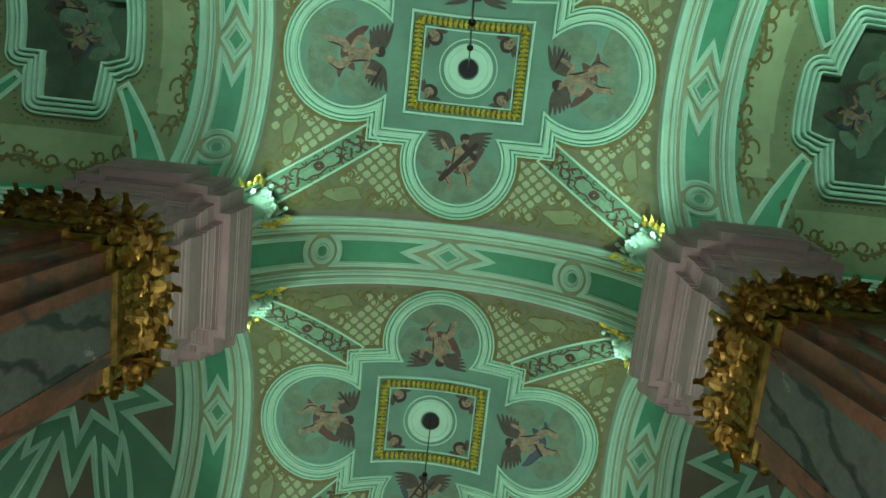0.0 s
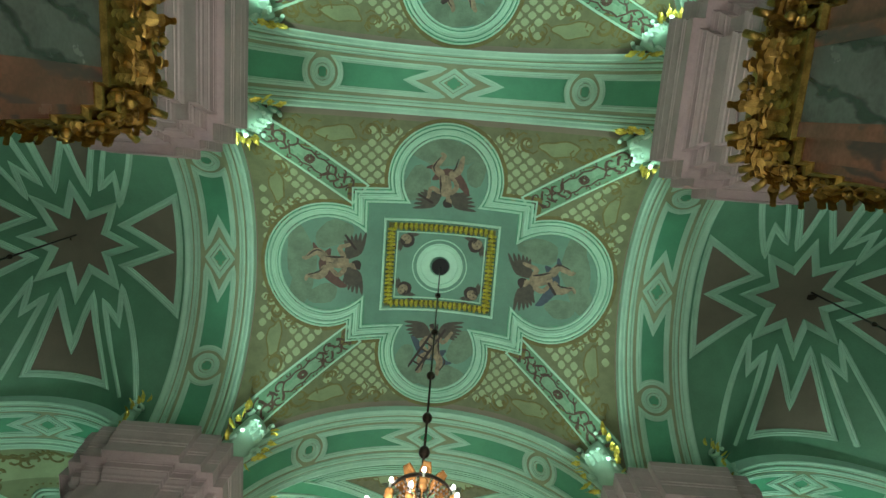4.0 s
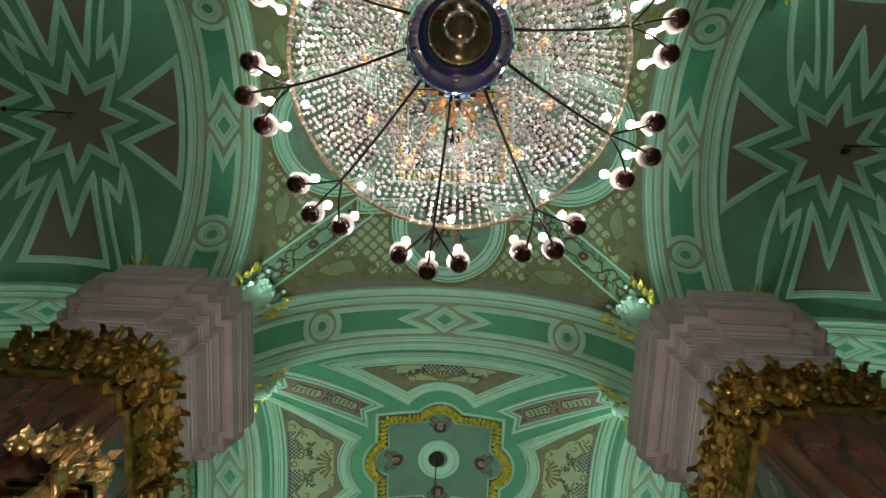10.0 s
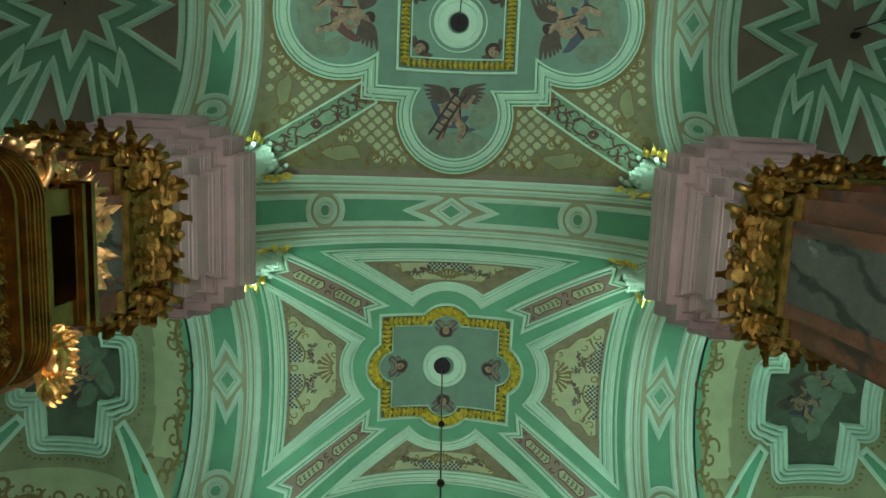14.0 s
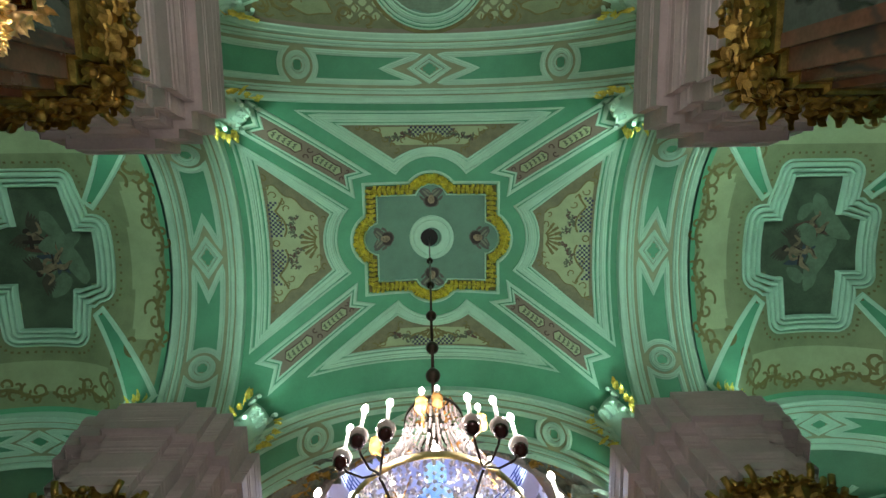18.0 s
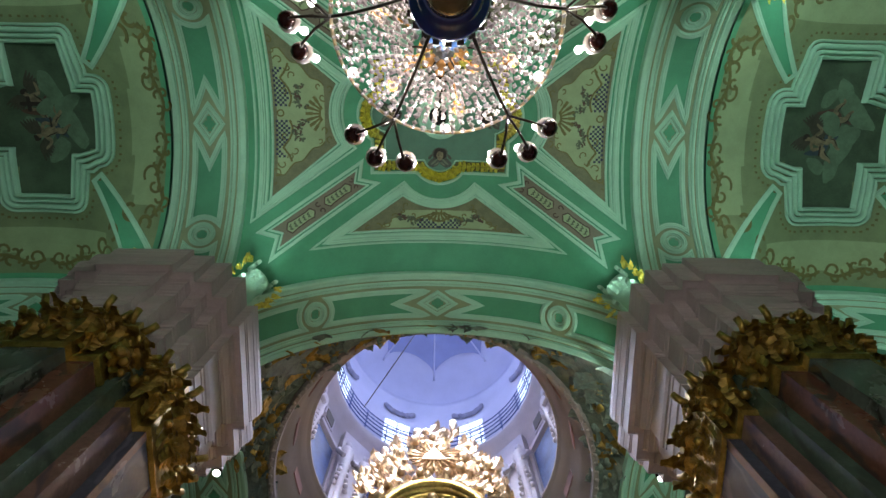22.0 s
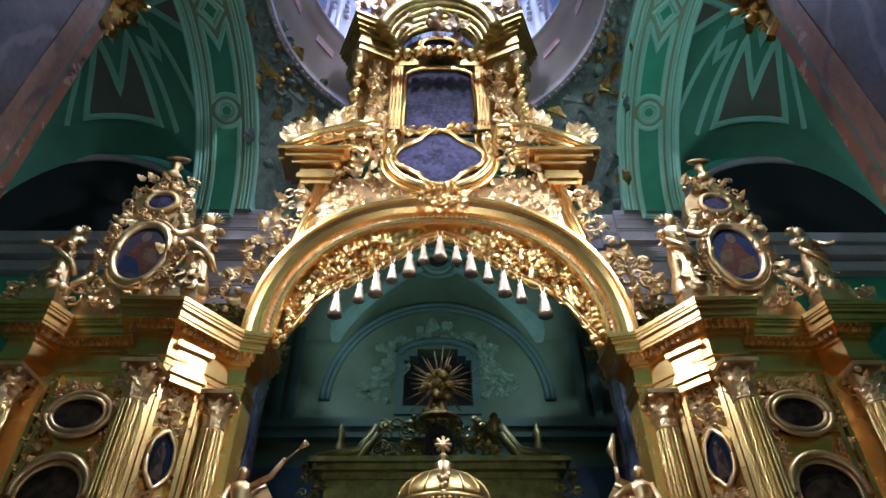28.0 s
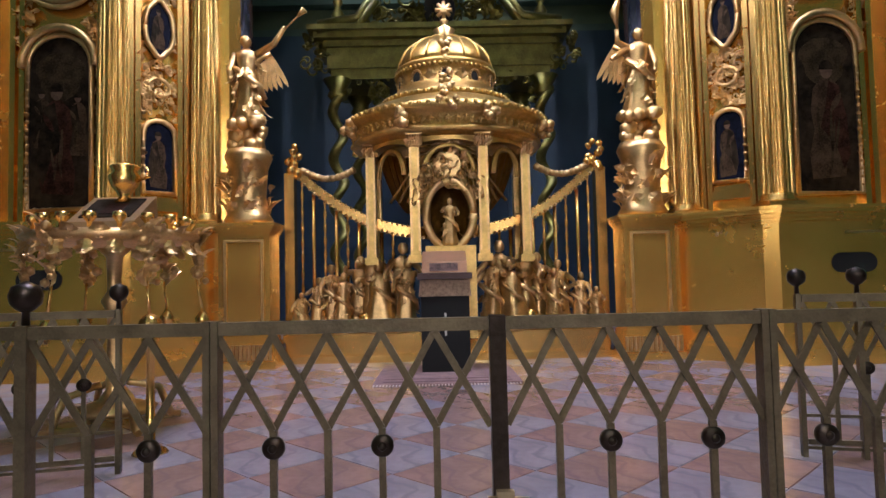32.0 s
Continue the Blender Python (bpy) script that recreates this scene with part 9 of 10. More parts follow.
    for q in range(20):
        a = 2 * math.pi * q / 20
        add_box(bm, bowl_r * 0.96 * math.cos(a) - 0.012, bowl_r * 0.96 * math.sin(a) - 0.012, z0 + 0.05, bowl_r * 0.96 * math.cos(a) + 0.012, bowl_r * 0.96 * math.sin(a) + 0.012, z0 + 0.085)
    part("pierced_collar", bm, BRONZE, root)
    # upper tiers: amber cups with bulbs, and amber plumes round the stem
    for count, rr, zk in ((groups, 0.78, 0.60), (groups - 3, 0.46, 0.90)):
        for q in range(count):
            a = 2 * math.pi * (q + 0.3) / count
            x, y = ring_r * rr * math.cos(a), ring_r * rr * math.sin(a)
            z = tent * zk
            bm = bmesh.new()
            add_tube(bm, [(x * 0.54, y * 0.54, z + 0.1), (x * 0.75, y * 0.75, z - 0.10), (x, y, z - 0.05)], 0.006, 5)
            add_lathe(bm, [(0.004, z - 0.06), (0.03, z - 0.04), (0.040, z - 0.01), (0.020, z + 0.02), (0.036, z + 0.04), (0.042, z + 0.07), (0.01, z + 0.075)], 10, (x, y, 0))
            cup = part("amber_cup", bm, AMBER, root, "amber glass cup")
            bm = bmesh.new()
            add_lathe(bm, [(0.010, z + 0.07), (0.010, z + 0.20)], 8, (x, y, 0))
            part("candle", bm, CANDLE, cup)
            bm = bmesh.new()
            add_lathe(bm, [(0.008, z + 0.20), (0.015, z + 0.22), (0.018, z + 0.245), (0.012, z + 0.27), (0.003, z + 0.285)], 10, (x, y, 0))
            part("bulb", bm, BULB, cup)
    for q in range(8):
        a = 2 * math.pi * (q + 0.2) / 8
        f = ring_r / 0.75
        c, w = math.cos(a), math.sin(a)
        bm = bmesh.new()
        # a ribbed glass leaf that bends outwards, on a thin stalk
        add_tube(bm, [(0.04 * f * c, 0.04 * f * w, tent), (0.10 * f * c, 0.10 * f * w, tent * 1.08)], 0.008, 5)
        for g in (-2, -1, 0, 1, 2):
            pts = [(r * f * c - g * u * f * w, r * f * w + g * u * f * c, tent + z * f) for r, u, z in ((0.10, 0.002, 0.12), (0.14, 0.016, 0.20), (0.19, 0.020, 0.28), (0.25, 0.012, 0.34))]
            add_tube(bm, pts, 0.014 * f, 5, taper=lambda t: 0.7 + 0.6 * math.sin(2.6 * t))
        part("amber_plume", bm, AMBER, root, "amber glass plume")
    # candle arms in threes
    for g in range(groups):
        a0 = 2 * math.pi * g / groups + turn
        hold = part("arm", _arm(ring_r, cup_r, a0, spread), BRONZE, root, "thin dark bronze branch")
        for q in (-1, 0, 1):
            a = a0 + q * spread
            r = cup_r * (1.0 if q else 1.05)
            x, y = r * math.cos(a), r * math.sin(a)
            ck = 1.0 if groups > 8 else 0.8
            for nm, prof, mt in (("cup", [(0.004, -0.050), (0.026, -0.042), (0.043, -0.015), (0.045, 0.01), (0.040, 0.02)], CUP), ("drip_pan", [(0.042, 0.020), (0.054, 0.045), (0.056, 0.075), (0.050, 0.085), (0.02, 0.06)], PAN), ("candle", [(0.013, 0.045), (0.013, 0.37)], CANDLE), ("bulb", [(0.010, 0.37), (0.019, 0.40), (0.023, 0.43), (0.016, 0.46), (0.004, 0.48)], BULB)):
                bm = bmesh.new()
                add_lathe(bm, [(pr * ck, pz * ck) for pr, pz in prof], 12, (x, y, 0.0))
                part(nm, bm, mt, hold)
    # inner ring of bulbs lighting the tent
    for q in range(groups):
        a = 2 * math.pi * (q + 0.5) / groups
        bm = bmesh.new()
        add_lathe(bm, [(0.010, 0), (0.018, 0.02), (0.020, 0.035), (0.012, 0.055), (0.004, 0.062)], 10, (ring_r * 0.97 * math.cos(a), ring_r * 0.97 * math.sin(a), 0.05))
        part("inner_bulb", bm, BULB, root)
    # stem, crown and chain up to the vault
    bm = bmesh.new()
    add_lathe(bm, [(0.02, tent * 0.6), (0.05, tent - 0.1), (0.07, tent - 0.01), (0.06, tent + 0.06), (0.03, tent + 0.25), (0.07, tent + 0.3), (0.02, tent + 0.36)], 16)
    for i in range(6):
        a = 2 * math.pi * i / 6
        add_tube(bm, [(0.05 * math.cos(a), 0.05 * math.sin(a), tent), (0.42 * ring_r * math.cos(a), 0.42 * ring_r * math.sin(a), tent)], 0.007, 5)
    part("stem", bm, BRONZE, root)
    bm = bmesh.new()
    add_loft(bm, [[(x * k, y * k, tent + z) for x, y in ring] for k, z in ((0.42, -0.02), (0.435, -0.015), (0.435, 0.03), (0.42, 0.035), (0.41, 0.0), (0.42, -0.02))], caps=False, smooth=True)
    part("crown", bm, BRONZE, root, "narrow brass crown ring")
    bm = bmesh.new()
    L = top_z - at[2]
    add_tube(bm, [(0, 0, tent), (0, lean, L)], 0.014, 6)
    for z in (tent + 1.0, tent + 1.8, tent + 3.1, tent + 5.0, tent + 7.4):
        add_lathe(bm, [(0.015, -0.09), (0.05, -0.05), (0.062, 0), (0.05, 0.05), (0.015, 0.09)], 12, (0, lean * (z - tent) / (L - tent), z))
    part("chain", bm, BRONZE, root, "dark hanging rod with balls")
    bm = bmesh.new()
    add_lathe(bm, [(0.21, L - 0.02), (0.2, L + 0.05), (0.03, L + 0.06)], 20, (0, lean, 0))
    part("ceiling_hole_plate", bm, DARK, root)
    for q in range(5):
        a = 2 * math.pi * (q + 0.3) / 5
        lamp("chandelier_glow", "POINT", (at[0] + cup_r * 1.12 * math.cos(a), at[1] + cup_r * 1.12 * math.sin(a), at[2] + 0.60), (0, 0, 0), light / 5, WARM, 0.06)
    return root


def _arm(ring_r, cup_r, a0, spread):
    bm = bmesh.new()
    for q in (-1, 0, 1):
        a = a0 + q * spread
        r = cup_r * (1.0 if q else 1.05)
        p = Vector((ring_r * math.cos(a0), ring_r * math.sin(a0), -0.02))
        e = Vector((r * math.cos(a), r * math.sin(a), 0.0))
        add_tube(bm, [p, p.lerp(e, 0.4) - Vector((0, 0, 0.07)), p.lerp(e, 0.8) - Vector((0, 0, 0.06)), e], 0.006, 5)
    return bm


OCTO_Y = bay(2)[0] + OCTO_V
chandelier((0.02, 7.14, 4.55), 0.77, 0.95, 10, 0.50, 2.05, "large crystal chandelier with candle arms and a cobalt bowl", 16.78, 680, 0.205, bay(1)[0] - 7.14, radians(24), 0.152)
chandelier((-0.06, 15.20, 4.20), 0.455, 0.60, 6, 0.36, 1.28, "smaller crystal chandelier with candle arms and a cobalt bowl", 16.82, 420, 0.145, OCTO_Y - 15.20, radians(-3), 0.20)
chandelier((0.0, -1.22, 4.05), 0.77, 0.93, 10, 0.50, 2.05, "large crystal chandelier over the entrance bay", 16.78, 400, 0.205, 0.0, radians(24), 0.152)
# rods of lamps that hang out of sight in the other vaults
for x, y, z in ((-8.8, 7.3, 16.6), (9.0, 7.3, 16.6)):
    bm = bmesh.new()
    add_tube(bm, [(x, y, z), (x, y, 6.0)], 0.02, 6)
    for zz in (14.2, 11.5):
        add_lathe(bm, [(0.015, -0.1), (0.06, 0), (0.015, 0.1)], 10, (x, y, zz))
    add_lathe(bm, [(0.2, -0.03), (0.18, 0.03), (0.02, 0.04)], 18, (x, y, z))
    tagged(part("hanging_rod", bm, BRONZE), "dark lamp rod with balls hanging from the vault", "lamp rod")


# ---- brass fence before the altar ----
FY = 19.3
fence = empty("altar_fence", (0, FY, SOLEA), "low bronze lattice fence with a double gate", "fence")
H = 1.47 - SOLEA


def rail_span(root, x0, x1, rods, first_ring, gate=False):
    """One framed length of the fence between two posts, along x."""
    for nm, z, h, d in (("top_rail", H - 0.045, 0.045, 0.022), ("bottom_rail", 0.08, 0.03, 0.012)):
        bm = bmesh.new()
        add_box(bm, x0, -d, z, x1, d, z + h)
        part(nm, bm, IRON, root)
    lo, hi, pitch = H - 0.375, H - 0.045, (x1 - x0) / rods
    for k in range(1, rods):
        x = x0 + k * pitch
        bm = bmesh.new()
        add_box(bm, x - 0.012, -0.010, 0.11, x + 0.012, 0.010, lo)
        rod = part("rod", bm, IRON, root)
        if (k + first_ring) % 2 == 0:
            bm = bmesh.new()
            rot = Matrix.Rotation(radians(90), 3, "X")
            add_lathe(bm, [(0.010, -0.022), (0.034, -0.020), (0.040, -0.008), (0.040, 0.008), (0.034, 0.020), (0.010, 0.022)], 18, (x, 0, lo - 0.06), axis=rot)
            add_lathe(bm, [(0.002, -0.030), (0.012, -0.026), (0.016, -0.022), (0.016, 0.022), (0.012, 0.026), (0.002, 0.030)], 12, (x, 0, lo - 0.06), axis=rot)
            part("round_knot", bm, BRONZE, rod)
    for k in range(rods):
        for s in (0, 1):
            xa, xb = x0 + k * pitch, x0 + (k + 1) * pitch
            za, zb = (lo, hi) if s == 0 else (hi, lo)
            d = Vector((xb - xa, zb - za)).normalized()
            n = Vector((-d.y, d.x)) * 0.012
            y = -0.008 if s else 0.008
            bm = bmesh.new()
            a = [bm.verts.new((p.x, y - 0.005, p.y)) for p in (Vector((xa, za)) + n, Vector((xb, zb)) + n, Vector((xb, zb)) - n, Vector((xa, za)) - n)]
            b = [bm.verts.new((v.co.x, y + 0.005, v.co.z)) for v in a]
            bm.faces.new(a)
            bm.faces.new(b[::-1])
            for i in range(4):
                bm.faces.new((a[i], a[(i + 1) % 4], b[(i + 1) % 4], b[i]))
            part("lattice_bar", bm, IRON, root)


def post(root, x, w, ball=False, dark=False):
    bm = bmesh.new()
    add_box(bm, x - w, -0.03, 0, x + w, 0.03, H + 0.005)
    p = part("post", bm, BRONZE if dark else IRON, root)
    if ball:
        bm = bmesh.new()
        add_lathe(bm, [(0.015, H), (0.012, H + 0.05), (0.03, H + 0.06), (0.05, H + 0.08), (0.055, H + 0.11), (0.045, H + 0.14), (0.004, H + 0.16)], 18, (x, 0, 0))
        part("ball_finial", bm, BRONZE, p, "dark ball finial")


spans = ((-2.5, -1.58, 5, 1), (-1.54, -0.93, 3, 0), (-0.89, 0.05, 5, 1), (0.11, 1.00, 5, 0), (1.04, 1.75, 4, 1), (1.79, 2.5, 4, 0))
for sp in spans:
    rail_span(fence, *sp)
for x, w, ball, dk in ((-1.56, 0.02, True, False), (-0.925, 0.012, False, False), (-0.897, 0.012, False, False), (0.08, 0.028, False, True), (1.008, 0.012, False, False), (1.036, 0.012, False, False), (1.77, 0.02, True, False)):
    post(fence, x, w, ball, dk)
bm = bmesh.new()
add_tube(bm, [(0.03, -0.05, 0.36), (0.17, -0.05, 0.355)], 0.010, 8)
add_box(bm, 0.06, -0.06, 0.335, 0.12, -0.031, 0.385)
part("latch", bm, mat("worn_brass_latch", (0.5, 0.42, 0.26), 0.35, 1.0), fence, "worn brass latch")
for s in (-1, 1):
    side = empty("side_fence", (s * 2.62, 20.75, SOLEA), "low bronze lattice fence panel beside the platform", "fence", "side fences", rz=s * -16)
    rail_span(side, -0.58, 0.58, 7, 0)
    for x in (-0.6, -0.28, 0.6):
        post(side, x, 0.014, True)
    bm = bmesh.new()
    for z in (0.05, 0.24):
        add_box(bm, -0.6, -0.008, z, 0.6, 0.008, z + 0.018)
    part("lower_rail", bm, IRON, side)

# ---- lectern before the gates ----
desk = empty("lectern", (-0.05, 24.95, SOLEA), "black-draped lectern with a striped gold cloth and an icon case", "lectern")
bm = bmesh.new()
add_box(bm, -0.29, -0.2, 0.0, 0.29, 0.2, 0.96)
part("black_cover", bm, BLACK, desk, "black cloth cover")
bm = bmesh.new()
rows = []
for z, g in ((1.12, 0.0), (1.05, 0.01), (0.98, 0.025), (0.92, 0.04)):
    row = []
    for i in range(80):
        t = i / 80 * 4
        k, f = int(t), t - int(t)
        c = [(-0.30, -0.21), (0.30, -0.21), (0.30, 0.21), (-0.30, 0.21)]
        p = Vector(c[k]).lerp(Vector(c[(k + 1) % 4]), f)
        w = 1 + g * (1 + 0.35 * math.sin(i * 1.9)) * 1.2
        row.append((p.x * w, p.y * w, z))
    rows.append(row)
add_loft(bm, rows)
part("striped_cloth", bm, mat("gold_striped_cloth", (0.46, 0.30, 0.20), 0.7, dark=0.5, scale=24, fine=90), desk, "fringed gold and rose cloth")
bm = bmesh.new()
add_prism(bm, [(-0.33, -0.25), (0.33, -0.25), (0.33, 0.25), (-0.33, 0.25)], 1.125, 1.20)
part("top_board", bm, mat("dark_red_wood", (0.06, 0.02, 0.018), 0.4), desk)
bm = bmesh.new()
v = [(-0.27, -0.22, 1.204), (0.27, -0.22, 1.204), (0.27, 0.2, 1.204), (-0.27, 0.2, 1.204), (-0.27, -0.2, 1.34), (0.27, -0.2, 1.34), (0.27, 0.16, 1.48), (-0.27, 0.16, 1.48)]
vs = [bm.verts.new(p) for p in v]
for f in ((0, 3, 2, 1), (4, 5, 6, 7), (0, 1, 5, 4), (1, 2, 6, 5), (2, 3, 7, 6), (3, 0, 4, 7)):
    bm.faces.new([vs[i] for i in f])
box = part("icon_case", bm, mat("rose_gilt_wood", (0.42, 0.22, 0.13), 0.35, 0.3), desk, "gilt icon case with painted front")
bm = bmesh.new()
add_box(bm, -0.18, -0.236, 1.225, 0.16, -0.224, 1.32)
part("painted_strip", bm, mat("blue_red_strip_paint", (0.22, 0.12, 0.12), 0.4, dark=0.3, scale=14), box)
bm = bmesh.new()
add_box(bm, -0.012, -0.215, 0.45, 0.012, -0.203, 0.72)
add_box(bm, -0.06, -0.214, 0.55, 0.06, -0.204, 0.575)
add_box(bm, -0.04, -0.214, 0.635, 0.04, -0.204, 0.655)
part("silver_cross", bm, mat("silver_braid", (0.6, 0.6, 0.6), 0.35, 0.9), desk, "silver cross on the black cover")
bm = bmesh.new()
add_box(bm, -0.85, 23.9, SOLEA + 0.0085, 0.75, 25.5, SOLEA + 0.020)
rug = tagged(part("rug", bm, mat("rose_rug", (0.26, 0.16, 0.15), 0.9, dark=0.6, scale=6, fine=120)), "pale rose carpet with a fringed edge on the platform", "rug")
bm = bmesh.new()
for k in range(46):
    add_box(bm, -0.84 + k * 0.0345, 23.8, SOLEA + 0.0085, -0.825 + k * 0.0345, 23.897, SOLEA + 0.014)
part("fringe", bm, mat("pale_fringe", (0.5, 0.4, 0.36), 0.9), rug)
bm = bmesh.new()
for x0, y0, x1, y1 in ((-0.75, 24.0, 0.65, 24.06), (-0.75, 24.2, 0.65, 24.24)):
    add_box(bm, x0, y0, SOLEA + 0.0205, x1, y1, SOLEA + 0.023)
part("border_stripe", bm, mat("dark_rug_border", (0.12, 0.06, 0.07), 0.9), rug)

# ---- ornate stand with candle cups ----
cs = empty("candle_stand", (-2.72, 22.2, SOLEA), "ornate gilded candle stand with an icon case and oil lamp", "candle stand")
rng = random.Random(9)
bm = bmesh.new()
add_lathe(bm, [(0.30, 0.12), (0.32, 0.16), (0.12, 0.22), (0.06, 0.3), (0.05, 0.9), (0.10, 1.0), (0.05, 1.08), (0.06, 1.35), (0.16, 1.45)], 18)
part("stem", bm, GOLD, cs)
for k in range(4):
    a = math.pi / 4 + k * math.pi / 2
    bm = bmesh.new()
    add_tube(bm, [(0.1 * math.cos(a), 0.1 * math.sin(a), 0.35), (0.35 * math.cos(a), 0.35 * math.sin(a), 0.28), (0.45 * math.cos(a), 0.45 * math.sin(a), 0.05), (0.52 * math.cos(a), 0.52 * math.sin(a), 0.03)], 0.03, 6)
    part("leg", bm, GOLD, cs)
bm = bmesh.new()
add_lathe(bm, [(0.2, 1.42), (0.62, 1.46), (0.66, 1.50), (0.62, 1.54), (0.2, 1.5)], 36)
for k in range(40):
    a = 2 * math.pi * k / 40
    acanthus(bm, (0.62 * math.cos(a), 0.62 * math.sin(a), 1.46), (math.cos(a), math.sin(a), 0), (0, 0, -1 if k % 2 else 1), 0.14, 0.1, 0.08, rng)
part("tray", bm, GOLD, cs, "gilded tray edged with leaves")
for k in range(18):
    a = 2 * math.pi * k / 18
    bm = bmesh.new()
    add_lathe(bm, [(0.015, 1.54), (0.02, 1.58), (0.05, 1.62), (0.045, 1.66), (0.01, 1.66)], 10, (0.56 * math.cos(a), 0.56 * math.sin(a), 0))
    part("candle_cup", bm, LEAF, cs)
for k in range(6):
    a = 2 * math.pi * k / 6 + 0.3
    bm = bmesh.new()
    for q in range(9):
        blob(bm, (0.62 * math.cos(a) + rng.gauss(0, 0.04), 0.62 * math.sin(a) + rng.gauss(0, 0.04), 1.15 + 0.05 * q), rng.uniform(0.025, 0.045), rng)
        w = rng.uniform(0, 6.28)
        acanthus(bm, (0.62 * math.cos(a), 0.62 * math.sin(a), 1.12 + 0.05 * q), (math.cos(a + rng.uniform(-1, 1)), math.sin(a + rng.uniform(-1, 1)), 0), (0.6 * math.cos(w), 0.6 * math.sin(w), 1), rng.uniform(0.10, 0.2), 0.07, 0.08, rng)
    part("cherub_scroll", bm, GOLD, cs)
    bm = bmesh.new()
    add_tube(bm, [(0.62 * math.cos(a), 0.62 * math.sin(a), 1.15), (0.66 * math.cos(a), 0.66 * math.sin(a), 0.9)], 0.012, 5)
    add_lathe(bm, [(0.01, 0.72), (0.05, 0.78), (0.06, 0.84), (0.02, 0.9)], 10, (0.66 * math.cos(a), 0.66 * math.sin(a), 0))
    part("hanging_drop", bm, LEAF, cs)
bm = bmesh.new()
v = [(-0.26, -0.24, 1.52), (0.26, -0.24, 1.52), (0.26, 0.2, 1.52), (-0.26, 0.2, 1.52), (-0.26, -0.22, 1.62), (0.26, -0.22, 1.62), (0.26, 0.18, 1.86), (-0.26, 0.18, 1.86)]
vs = [bm.verts.new(p) for p in v]
for f in ((0, 3, 2, 1), (4, 5, 6, 7), (0, 1, 5, 4), (1, 2, 6, 5), (2, 3, 7, 6), (3, 0, 4, 7)):
    bm.faces.new([vs[i] for i in f])
case = part("icon_case", bm, mat("gilt_case_wood", (0.40, 0.25, 0.12), 0.35, 0.5), cs, "sloping icon case")
bm = bmesh.new()
m4 = Matrix.Translation((0, -0.022, 1.745)) @ Matrix.Rotation(math.atan2(0.24, 0.40), 4, "X")
bmesh.ops.create_cube(bm, size=1, matrix=m4 @ Matrix.Diagonal((0.40, 0.34, 0.012, 1)))
part("painting", bm, PAINT_DARK, case)
bm = bmesh.new()
bmesh.ops.create_cube(bm, size=1, matrix=m4 @ Matrix.Translation((0.02, -0.03, 0.008)) @ Matrix.Diagonal((0.16, 0.2, 0.006, 1)))
part("painted_figure", bm, PAINT_RED, case)
bm = bmesh.new()
add_lathe(bm, [(0.08, 1.80), (0.04, 1.86), (0.10, 1.94), (0.13, 2.02), (0.09, 2.06), (0.12, 2.1), (0.10, 2.12)], 16, (0.02, 0.12, 0))
add_tube(bm, [(0.13, 0.12, 1.98), (0.22, 0.12, 2.02), (0.2, 0.12, 2.1)], 0.015, 5)
part("oil_lamp", bm, LEAF, cs, "gilded oil lamp vessel")
bm = bmesh.new()
bmesh.ops.create_uvsphere(bm, u_segments=18, v_segments=10, radius=0.075, matrix=pose(-2.05, 21.35, SOLEA + 0.85))
add_lathe(bm, [(0.12, 0.0), (0.1, 0.03), (0.03, 0.06), (0.025, 0.7), (0.06, 0.75), (0.02, 0.8)], 14, (-2.05, 21.35, SOLEA))
tagged(part("brass_stand", bm, LEAF), "slim gilded stand with a round knob", "stand")
# handle slot and keyhole ornament on the dado
for s in (-1, 1):
    bm = bmesh.new()
    pts = [(0.0 + (0.16 if k < 9 else -0.16) + 0.12 * math.cos(t), 1.72 + 0.12 * math.sin(t)) for k, t in enumerate(list(np.linspace(-math.pi / 2, math.pi / 2, 9)) + list(np.linspace(math.pi / 2, 3 * math.pi / 2, 9)))]
    add_plate(bm, pts, -0.345, 0.02)
    part("dark_slot", xf(bm, wing_m(s, "front")), DARK, screen, "dark slot in the dado")
    bm = bmesh.new()
    r3 = random.Random(3)
    carve(bm, lambda: (0.58 + r3.uniform(-0.13, 0.13), r3.uniform(1.62, 2.26)), 40, 0.13, r3, -0.09, 0.09, avoid=lambda x, z: abs(x - 0.58) > 0.05 + 0.13 * (z - 1.62))
    part("console_ornament", xf(bm, wing_m(s, "diagonal")), GOLD, screen, "gilded carved console ornament")

# ---- pulpit canopy on a pier ----
pc = empty("pulpit_canopy", (-4.40, RIBS[2] - 0.17, 6.0), "gilded wooden pulpit canopy with statues fixed to a pier", "pulpit canopy")
# gilding browned to carry the dark surroundings the canopy hangs in
SHADEGOLD = mat("shade_browned_gilding", (0.42, 0.27, 0.085), 0.24, 1.0, dark=0.5, scale=4, bump=0.15)


def canopy_outline(g):
    pts = [(0.0, -0.88 - g), (0.75, -0.88 - g)]
    pts += [(0.75 + (0.35 + g) * math.sin(t), -0.53 - (0.35 + g) * math.cos(t)) for t in np.linspace(0.2, 1.5, 7)]
    q = [(x, -y) for x, y in pts[::-1]]
    return pts + q


